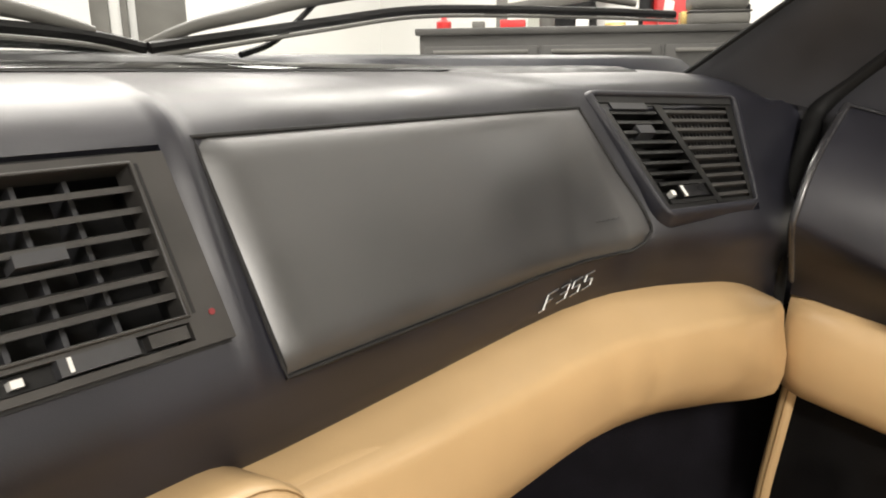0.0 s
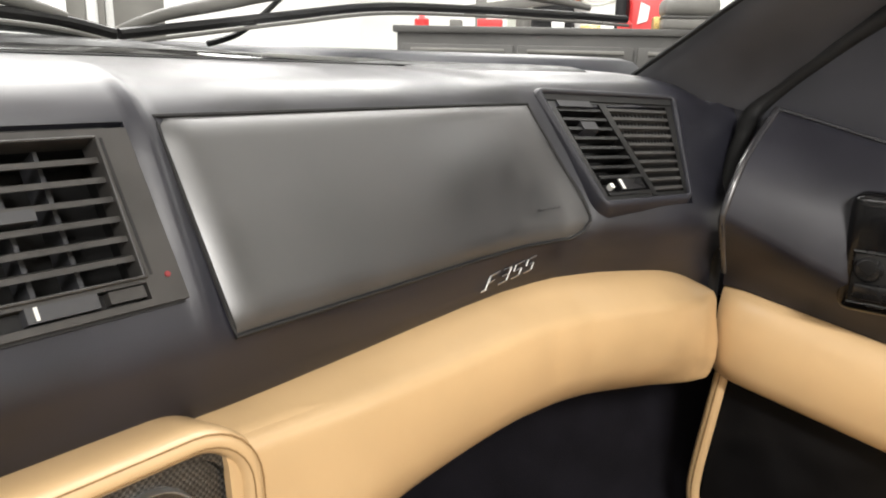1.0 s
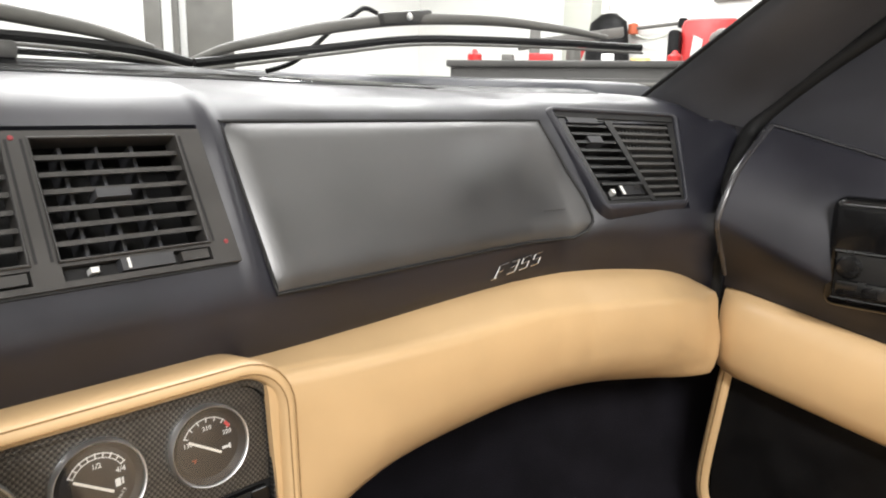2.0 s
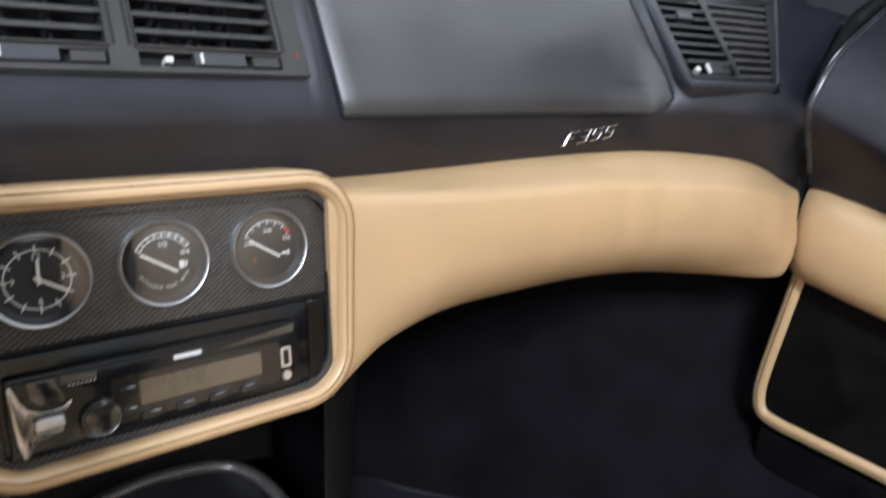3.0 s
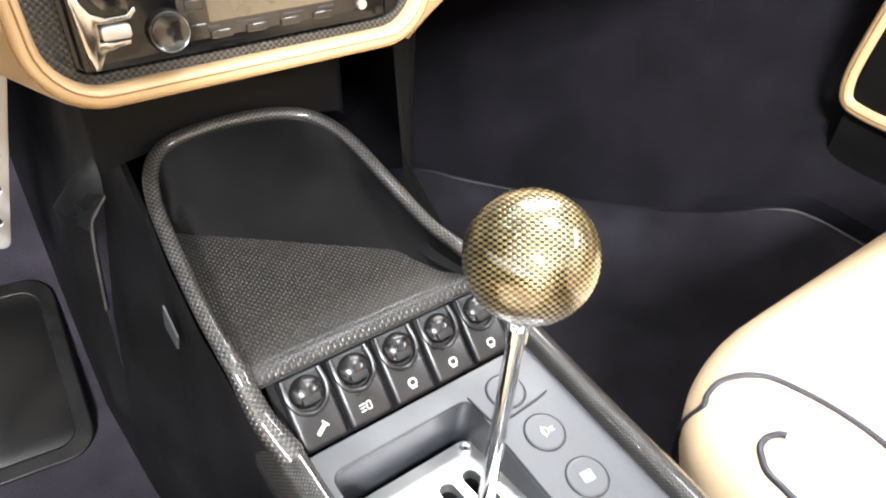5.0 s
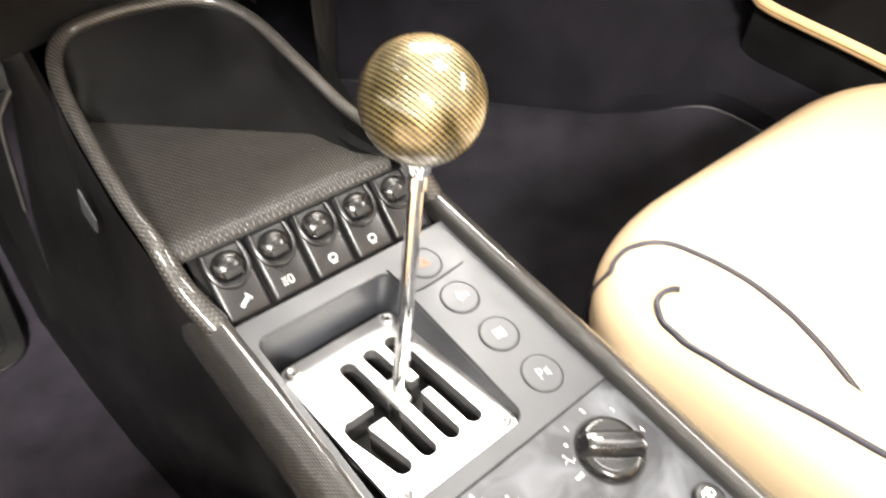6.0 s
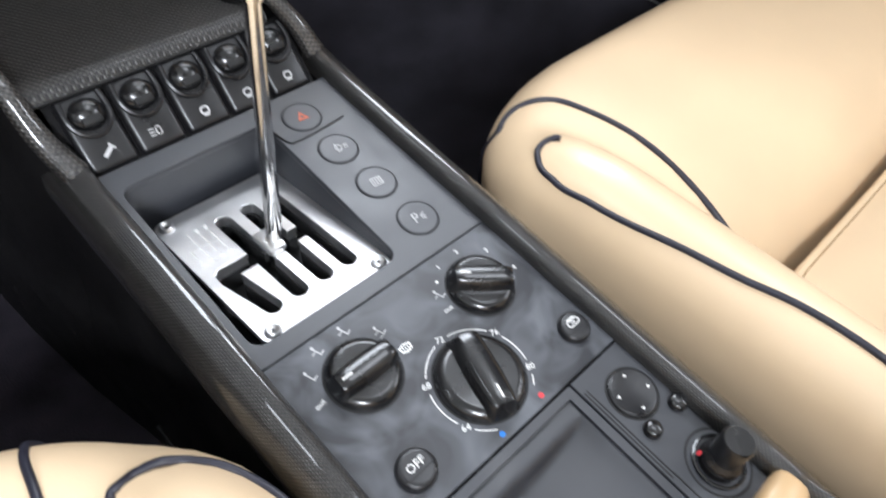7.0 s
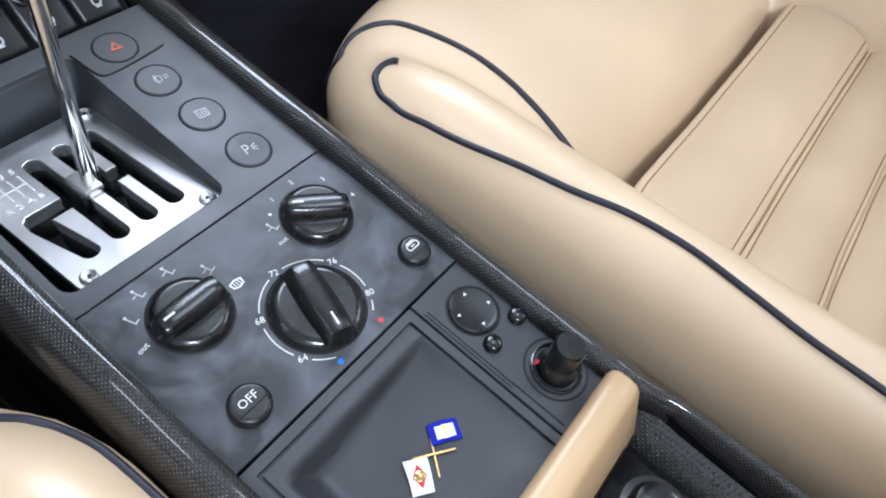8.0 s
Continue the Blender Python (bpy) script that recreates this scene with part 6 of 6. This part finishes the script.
def wiper(label, pivot, arm_line, blade_line, hose_line, joint, turn):
    w = thing("wiper", None, label, "wiper", "windscreen wipers")
    part("pivot", lathe([(0, 0.012), (0.012, 0.011), (0.016, 0.0), (0.016, -0.03)], 20, pivot), M_RUBBER, w)
    arm = smooth_path(arm_line, 6)
    part("arm", tube(arm, 0.006, 10, squash=1.1, radii=[0.0035 + 0.0040 * math.sin(math.pi * i / (len(arm) - 1)) for i in range(len(arm))]), M_GREY, w, "grey wiper arm")
    part("blade", tube(smooth_path(blade_line, 6), 0.0050, 8), M_RUBBER, w, "black wiper blade")
    part("blade_edge", tube([p + Vector((0, -0.003, -0.0075)) for p in smooth_path(blade_line, 6)], 0.0022, 6), M_GREY, w)
    part("hose", tube(smooth_path(hose_line, 6), 0.0032, 8), M_RUBBER, w)
    part("joint", moved(box(0.085, 0.016, 0.016, bevel=0.004), pose(*joint, 0, turn, -4)), M_BINDING, w)
    part("joint_screw", moved(lathe([(0, 0.003), (0.004, 0.002), (0.005, 0)], 14), pose(joint[0], joint[1] - 0.008, joint[2], 90, 0, 0)), M_SATIN, w)
    return w


wiper("black windscreen wiper parked on the glass", (0.245, 0.985, 0.952), [(0.238, 0.955, 0.962), (0.286, 0.952, 0.981), (0.346, 0.95, 0.996), (0.42, 0.95, 1.014), (0.54, 0.935, 1.034), (0.66, 0.885, 1.040), (0.745, 0.825, 1.032), (0.795, 0.782, 1.022)],
      [(0.241, 0.945, 0.962), (0.308, 0.945, 0.972), (0.421, 0.94, 0.990), (0.540, 0.925, 1.008), (0.640, 0.875, 1.012), (0.740, 0.800, 1.011), (0.828, 0.745, 1.009)],
      [(0.335, 0.955, 0.958), (0.365, 0.955, 0.967), (0.390, 0.955, 0.981), (0.425, 0.955, 1.008), (0.442, 0.955, 1.022), (0.465, 0.955, 1.034), (0.484, 0.955, 1.044), (0.505, 0.955, 1.040)], (0.535, 0.932, 1.036), -8)
wiper("black windscreen wiper parked on the glass, driver side", (-0.16, 0.995, 0.960), [(-0.30, 0.97, 1.000), (-0.10, 0.965, 1.003), (0.02, 0.96, 1.001), (0.105, 0.955, 0.993), (0.151, 0.952, 0.986), (0.200, 0.95, 0.974)],
      [(-0.30, 0.955, 0.979), (-0.10, 0.95, 0.978), (0.02, 0.95, 0.977), (0.105, 0.95, 0.976), (0.19, 0.95, 0.971), (0.240, 0.95, 0.962)],
      [(-0.30, 0.955, 0.966), (-0.10, 0.955, 0.965), (0.05, 0.955, 0.964), (0.15, 0.955, 0.963), (0.22, 0.955, 0.960)], (0.03, 0.945, 0.964), 0)
cowl_rows = []
for k in range(25):
    x = -0.62 + 1.30 * k / 24
    y0, top = screen_base(x), 0.958 - 0.012 * fit_curve([0.2, 0.45], [0.0, 1.0], x)
    cowl_rows.append([(x, y0 - 0.035, 0.934), (x, y0 - 0.02, top - 0.004), (x, y0, top), (x, y0 + 0.05, top + 0.002), (x, y0 + 0.06, top - 0.02)])
solid("cowl_trim", grid(cowl_rows), M_RUBBER, "black plastic cowl strip at the windscreen foot", "trim", "structure", angle=50)

# ---------- floor and footwells ----------
solid("car_floor", join(box(1.62, 1.75, 0.012, (0.03, 0.42, 0.135))), M_CARPET, "dark navy carpet car floor", "floor", "structure")
kick = smooth_path([(0.28, 1.03, 0.174), (0.37, 1.01, 0.174), (0.415, 0.976, 0.176), (0.449, 0.917, 0.179), (0.504, 0.822, 0.191), (0.578, 0.695, 0.214), (0.624, 0.615, 0.239), (0.664, 0.548, 0.270), (0.684, 0.512, 0.272), (0.686, 0.45, 0.272), (0.686, 0.34, 0.270)], 5)
wall_rows = [[p + Vector((0.010, 0.004, -0.012)), p + Vector((0.010, 0.004, 0.02))] + [p + Vector((a + 0.075 * fit_curve([0.56, 0.70], [1.0, 0.0], p.y), b, c)) for a, b, c in ((0.025, 0.02, 0.08), (0.05, 0.05, 0.18), (0.07, 0.08, 0.32), (0.08, 0.10, 0.46))] for p in kick]
solid("footwell_wall", grid(wall_rows), M_CARPET, "dark navy carpeted footwell wall", "footwell", "structure")
rp = []
for p in kick:
    near = Vector((p.x * 0.62 + 0.13, 0.42, 0.150))
    rp.append([p + Vector((0.012, 0.006, -0.004)), p + Vector((0, 0, -0.002)), p.lerp(near, 0.12) + Vector((0, 0, -0.004)), p.lerp(near, 0.5) + Vector((0, 0, -0.012)), near, Vector((near.x, 0.30, 0.145))])
solid("floor_mat", thick(grid(rp), (0, 0, -0.004)), M_FOOTMAT, "dark navy carpet mat in the passenger footwell", "floor mat", "")
for a, b in ((9, 22), (33, len(kick))):
    solid("mat_edge", tube([p + Vector((0, -0.003, 0.001)) for p in kick[a:b]], 0.0019, 8, radii=[0.0004 + 0.0016 * min(1.0, k / 3, (b - a - 1 - k) / 6) for k in range(b - a)]), M_EDGE, "grey bound edge of the carpet mat", "mat edging", "structure")
solid("tunnel_side", grid([[(0.118, 0.46, 0.14), (0.118, 0.46, 0.28), (0.116, 0.46, 0.40)], [(0.14, 0.60, 0.14), (0.13, 0.60, 0.32), (0.11, 0.60, 0.50)], [(0.26, 0.80, 0.14), (0.25, 0.80, 0.38), (0.22, 0.80, 0.60)], [(0.370, 0.956, 0.14), (0.372, 0.957, 0.40), (0.372, 0.958, 0.66)], [(0.376, 0.975, 0.14), (0.377, 0.975, 0.40), (0.377, 0.975, 0.66)]]), M_TUNNEL, "grey trim along the tunnel", "trim", "structure", angle=35)
solid("bulkhead", box(1.5, 0.02, 0.6, (0.0, 1.06, 0.44)), M_CARPET, "dark carpeted bulkhead", "bulkhead", "structure")
for sx in (0.83, -0.77):
    solid("sill", box(0.02, 1.6, 0.55, (sx, 0.3, 0.40)), M_CARPET, "dark carpeted door sill", "sill", "structure")
solid("rear_bulkhead", box(1.5, 0.03, 0.7, (0.0, -0.46, 0.48)), M_CARPET, "dark carpeted rear bulkhead", "bulkhead", "structure")

solid("hinge_pillar", box(0.60, 0.03, 0.25, (1.045, 0.64, 0.765)), M_SIDE, "black door shut pillar", "pillar", "structure")
# pedal and heel mat on the driver's side
PED = Matrix.Translation((-0.140, 0.845, 0.452)) @ pose(0, 0, 0, 78, 0, 0) @ pose(0, 0, 0, 0, 0, -17) @ pose(0, 0.009, 0)
pedal = thing("accelerator_pedal", PED, "drilled aluminium accelerator pedal", "pedal")
outl = rounded(0.034, 0.198, 0.006, 4)
holes = []
for k in range(12):
    y = 0.086 - 0.0146 * k
    for x in ((-0.0085, 0.0085) if k % 2 else (0.0,)):
        holes.append([(x + 0.0036 * math.cos(a), y + 0.0036 * math.sin(a)) for a in np.linspace(0, 2 * math.pi, 13)[:-1]])
part("pedal_plate", flat_curve([outl] + holes, 0.004, 0.0006), M_ALU, pedal, "drilled aluminium plate", angle=30)
part("pedal_back", moved(box(0.03, 0.19, 0.003), pose(0, 0, -0.007)), M_DARK, pedal)
part("pedal_stem", moved(box(0.012, 0.03, 0.16, bevel=0.003), pose(0, 0.08, -0.085)), M_SIDE, pedal)
carpet_rows = [[(x, -0.05, 0.148), (x, 0.30, 0.150), (x, 0.70, 0.152), (x, 0.80, 0.156), (x, 0.88, 0.205), (x, 0.98, 0.275), (x, 1.05, 0.33)] for x in (-0.70, -0.40, -0.25, -0.122, -0.060)]
solid("driver_carpet_mat", thick(grid(carpet_rows), (0, 0, -0.004)), M_VIOLET, "violet carpet mat in the driver footwell, lightened in its colour", "floor mat")
heel = thing("heel_mat", Matrix.Translation((-0.252, 0.852, 0.197)) @ pose(0, 0, 0, 26, 0, 0) @ pose(0, 0, 0, 0, 0, -5), "worn dark rubber heel mat with raised border", "floor mat")
part("mat_pad", plate(rounded(0.205, 0.18, 0.02, 5), -0.004, 0.004, 0.002), M_MAT, heel)
part("mat_border", moved(flat_curve([rounded(0.227, 0.202, 0.024, 5), rounded(0.203, 0.178, 0.02, 5)], 0.010, 0.002), pose(0, 0, 0.001)), M_RUBBER, heel)
TT = [(-0.25, -0.070, -0.066, 0.36), (0.1, -0.072, -0.066, 0.37), (0.3, -0.074, -0.066, 0.385), (0.42, -0.080, -0.068, 0.405), (0.51, -0.098, -0.074, 0.44), (0.60, -0.110, -0.074, 0.48), (0.68, -0.117, -0.072, 0.52), (0.80, -0.125, -0.07, 0.58), (1.05, -0.135, -0.07, 0.66)]
solid("tunnel_trim", thick(grid([[(xt, y, zt), (xt * 0.4 + xb * 0.6, y, 0.5 * zt + 0.09), (xb, y, 0.15)] for y, xb, xt, zt in TT]), (0.004, 0, 0)), M_SIDE, "black tunnel trim on the driver side", "trim", "structure")
flap = thing("trim_flap", None, "folded dark trim flap beside the tunnel", "trim flap")
FOLD = [(-0.069, 0.700, 0.482), (-0.089, 0.700, 0.458), (-0.097, 0.700, 0.439), (-0.104, 0.702, 0.364), (-0.110, 0.705, 0.160)]
LEFT = [(-0.074, 0.716, 0.496), (-0.098, 0.720, 0.474), (-0.113, 0.735, 0.447), (-0.117, 0.730, 0.364), (-0.121, 0.730, 0.160)]
RIGHT = [(-0.066, 0.712, 0.478), (-0.076, 0.711, 0.440), (-0.083, 0.711, 0.410), (-0.091, 0.711, 0.340), (-0.101, 0.711, 0.160)]
for rng, mt, what in ((slice(0, 3), M_SWITCH, "satin top of the flap"), (slice(2, 5), M_SIDE, "black lower side of the flap")):
    part("folded_side", thick(grid([FOLD[rng], [Vector(a).lerp(Vector(b), 0.5) + Vector((0, -0.004, 0)) for a, b in zip(FOLD[rng], LEFT[rng])], LEFT[rng]]), (0, 0.003, 0)), mt, flap, what, angle=70)
part("dark_side", thick(grid([FOLD, [Vector(a).lerp(Vector(b), 0.5) + Vector((0.003, -0.001, 0)) for a, b in zip(FOLD, RIGHT)], RIGHT]), (0, 0.003, 0)), M_VIOLET, flap, "violet carpet side of the flap", angle=70)
part("fold_bead", tube([Vector(p) + Vector((0, -0.001, 0)) for p in smooth_path(FOLD[:4], 6)], 0.0013, 8), M_BINDING, flap)
shroud = thing("steering_column_shroud", Matrix.Translation((-0.2165, 0.515, 0.752)) @ pose(0, 0, 0, -16), "dark plastic steering column shroud", "column shroud")
part("upper_cover", box(0.200, 0.26, 0.09, (0, 0, 0.043), 0.030, 5), M_SHROUD, shroud)
part("lower_cover", box(0.184, 0.25, 0.10, (-0.004, -0.004, -0.034), 0.048, 6), M_SHROUD, shroud)

# pin of crossed flags lying in the tray
PIN = CON @ pose(0.0195, cl(0.1235), tray_z(0.0195, cl(0.1235)) - 0.0002, 0, -4.5, 0) @ pose(0, 0, 0, 0, 0, -37) @ Matrix.Scale(0.83, 4)
pin = thing("flag_pin", PIN, "small enamel pin of two crossed flags in the tray", "pin badge")
part("pole", box(0.0016, 0.030, 0.0012, (-0.001, 0.002, 0.0012), 0.0004, 1), M_GOLD, pin)
part("pole", moved(box(0.0016, 0.027, 0.0012, bevel=0.0004, seg=1), pose(-0.001, 0.0008, 0.0022, 0, 0, -88)), M_GOLD, pin)
BF = pose(0.0080, 0.0125, 0.001, 0, 0, 4)
bf = part("blue_flag", moved(plate([(-0.0095, -0.0066), (0.000, -0.0058), (0.0098, -0.0066), (0.0092, 0.0062), (0.0, 0.0072), (-0.0095, 0.0062)], 0, 0.0015, 0.0003, 1), BF), M_NAVYBLUE, pin)
part("flag_field", moved(box(0.0120, 0.0078, 0.0004, (0.0005, 0, 0.0017)), BF), M_ENAMEL, bf)
part("flag_crest", moved(box(0.0036, 0.0082, 0.0004, (0.0005, 0, 0.0021)), BF), M_GOLD, bf)
WF = pose(-0.0125, -0.0100, 0.001, 0, 0, 4)
wf = part("white_flag", moved(plate([(-0.0072, -0.0100), (0.0062, -0.0105), (0.0072, 0.0), (0.0075, 0.0098), (-0.0075, 0.0105), (-0.0068, 0.0)], 0, 0.0015, 0.0003, 1), WF), M_ENAMEL, pin)
part("flag_diamond", moved(plate([(0, 0.0070), (-0.0042, 0), (0, -0.0070), (0.0042, 0)], 0.0015, 0.0019), WF), M_RED, wf)
part("flag_crest", moved(lathe([(0, 0.0024), (0.0030, 0.0020), (0.0033, 0.0018)], 14), WF), M_GOLD, wf)

# ---------- garage ----------
solid("ground", box(16, 16, 0.1, (0.5, 0.5, -0.05)), M_FLOOR, "grey painted garage floor", "floor", "structure")
for nm, sx, sy, cx, cy in (("wall_north", 12.2, 0.2, 0.5, 7.1), ("wall_south", 12.2, 0.2, 0.5, -6.1), ("wall_east", 0.2, 13.4, 6.5, 0.5), ("wall_west", 0.2, 13.4, -5.5, 0.5)):
    solid(nm, box(sx, sy, 3.5, (cx, cy, 1.75)), M_WALL, "white painted garage wall", "wall", "structure")
solid("ceiling", box(12.2, 13.4, 0.1, (0.5, 0.5, 3.55)), M_WALL, "white garage ceiling", "ceiling", "structure")
for lx, ly, wide, deep, watts in TUBES:
    lt = thing("ceiling_light", pose(lx, ly, 3.33), "white ceiling light housing", "ceiling light", "garage lights")
    part("housing", box(wide, deep, 0.06, (0, 0, 0.10), 0.01), M_WALL, lt)


def column(x, y):
    c = thing("wall_column", pose(x, y, 0, 0, 0, -28), "grey steel column with pale panel", "column")
    part("post", box(0.12, 0.2, 3.4, (-0.24, 0, 1.7), 0.01), M_GREY, c)
    part("post", box(0.34, 0.25, 3.4, (0.17, 0, 1.7), 0.01), M_GREY, c)
    part("pale_panel", box(0.20, 0.08, 3.4, (-0.09, 0.05, 1.7)), M_WALL, c)
    part("conduit", box(0.05, 0.06, 3.4, (-0.08, -0.03, 1.7), 0.01), M_GREY, c)


column(2.52, 5.55)


def tool_cabinet(x, y, rz):
    c = thing("tool_cabinet", pose(x, y, 0, 0, 0, rz), "dark grey steel tool cabinet with drawers", "cabinet")
    body = part("body", box(1.9, 0.6, 1.12, (0, 0, 0.58), 0.012), M_CABINET, c)
    for i in range(3):
        for j in range(4):
            d = part("drawer", box(0.60, 0.02, 0.22, (-0.62 + 0.62 * i, -0.305, 0.22 + 0.25 * j), 0.006), M_CABINET, c)
            part("handle", box(0.5, 0.02, 0.018, (-0.62 + 0.62 * i, -0.325, 0.30 + 0.25 * j), 0.004), M_GREY, d)
    part("worktop", box(1.94, 0.64, 0.035, (0, 0, 1.155), 0.006), M_CABINET, c)
    return c


CAB = (3.55, 2.35, -58)
tool_cabinet(*CAB)
rng = random.Random(4)
for k in range(9):
    u = -0.85 + 0.19 * k
    m = pose(CAB[0], CAB[1], 0, 0, 0, CAB[2]) @ pose(u, rng.uniform(-0.15, 0.15), 1.1725)
    h = rng.uniform(0.04, 0.10)
    if k % 3 == 0:
        solid("oil_can", moved(lathe([(0, 0), (0.04, 0), (0.042, 0.01), (0.042, h), (0.02, h + 0.015), (0.012, h + 0.03), (0, h + 0.03)], 20), m), (M_REDPAINT, M_GREY, M_WALL)[k % 2], "small metal can on the tool cabinet", "can", group="clutter on the cabinet")
    else:
        solid("carton", moved(box(rng.uniform(0.06, 0.14), 0.09, h, (0, 0, h / 2), 0.004), m), (M_REDPAINT, M_WALL, M_GOLD, M_GREY)[rng.randrange(4)], "small carton on the tool cabinet", "box", group="clutter on the cabinet")


def workshop_chair(x, y, rz):
    c = thing("workshop_chair", pose(x, y, 0, 0, 0, rz), "red and black high-backed chair by the wall", "chair")
    part("seat", box(0.5, 0.5, 0.10, (0, 0, 0.55), 0.03), M_SIDE, c)
    part("backrest", box(0.40, 0.12, 0.98, (0, 0.24, 1.08), 0.05), M_REDPAINT, c, "red backrest")
    for s in (-1, 1):
        part("back_bolster", box(0.09, 0.16, 0.90, (s * 0.24, 0.20, 1.04), 0.03), M_SIDE, c)
        part("shoulder_patch", moved(plate([(-0.035, 0), (0.035, 0.02), (0.045, 0.12), (-0.02, 0.15)], 0, 0.01), pose(s * 0.09, 0.18, 1.30, 90, 0, 0)), M_WALL, c)
    part("pedestal", lathe([(0, 0.5), (0.04, 0.5), (0.04, 0.08), (0.26, 0.04), (0.27, 0), (0, 0)], 20), M_GREY, c)


workshop_chair(4.75, 2.40, -70)


def hoist(x, y):
    c = thing("engine_hoist", pose(x, y, 0, 0, 0, -50), "grey and red workshop hoist", "hoist")
    part("mast", box(0.09, 0.09, 1.55, (0, 0, 0.8), 0.01), M_GREY, c)
    part("boom", moved(box(0.9, 0.08, 0.08, bevel=0.01), pose(0.3, 0, 1.5, 0, -8, 0)), M_GREY, c)
    part("ram", tube([(0.08, 0, 0.6), (0.42, 0, 1.45)], 0.03, 12), M_REDPAINT, c)
    part("foot", box(1.1, 0.6, 0.08, (0.2, 0, 0.06), 0.01), M_GREY, c)


hoist(4.9, 4.0)
jk = thing("hanging_jacket", pose(6.2, 4.08, 0), "black work jacket on a wall hook", "jacket")
part("cloth", moved(lathe([(0, 1.85), (0.08, 1.84), (0.20, 1.76), (0.24, 1.5), (0.26, 1.1), (0.24, 1.08), (0, 1.1)], 18), Matrix.Diagonal((0.5, 1, 1, 1))), M_SIDE, jk)
part("hook", tube([(0.18, 0, 1.90), (0.02, 0, 1.88), (0.0, 0, 1.93)], 0.012, 8), M_SATIN, jk)
for fy, fz, fw, fh in ((3.27, 2.22, 0.30, 0.50), (2.93, 2.20, 0.34, 0.62)):
    pf = thing("picture_frame", pose(6.385, fy, fz), "dark framed notice on the white wall", "picture frame", "framed notices")
    part("frame", moved(flat_curve([rounded(fw, fh, 0.01, 2), rounded(fw - 0.05, fh - 0.05, 0.01, 2)], 0.03, 0.002), pose(0, 0, 0, 90, 0, -90)), M_GREY, pf)
    part("sheet", box(0.006, fw - 0.03, fh - 0.03), M_WALL, pf)
solid("wall_pilaster", box(0.2, 0.34, 3.48, (6.31, 4.46, 1.74), 0.01), M_PALE, "pale green-grey pilaster on the garage wall", "pilaster", "structure")
wb = thing("wall_bracket", pose(6.36, 3.66, 1.70), "dark swing bracket with an orange end on the wall", "bracket")
part("arm", tube([(-0.02, 0.20, 0.0), (-0.03, -0.28, 0.02)], 0.018, 10), M_GREY, wb)
part("black_end", lathe([(0, 0.05), (0.04, 0.04), (0.045, -0.04), (0, -0.05)], 14, (-0.03, -0.30, 0.02)), M_SIDE, wb)
part("orange_end", lathe([(0, 0.06), (0.05, 0.04), (0.05, -0.05), (0, -0.06)], 14, (-0.02, 0.22, 0.0)), M_ORANGE, wb)
part("sling", tube(smooth_path([(-0.02, 0.20, -0.06), (-0.03, 0.0, -0.11), (-0.03, -0.26, -0.05)], 6), 0.012, 8), M_PALE, wb)
case = thing("tool_case", pose(3.80, 1.80, 1.1725, 0, 0, -58), "grey moulded tool case on the cabinet", "tool case")
part("body", box(0.30, 0.24, 0.07, (0, 0, 0.035), 0.02, 3), M_GREY, case)
part("lid", box(0.29, 0.23, 0.11, (0, 0, 0.125), 0.045, 4), M_GREY, case)
part("seam_band", box(0.305, 0.245, 0.012, (0, 0, 0.070), 0.004), M_CABINET, case)
part("latch", box(0.03, 0.03, 0.06, (0.155, 0, 0.08), 0.008), M_SIDE, case)
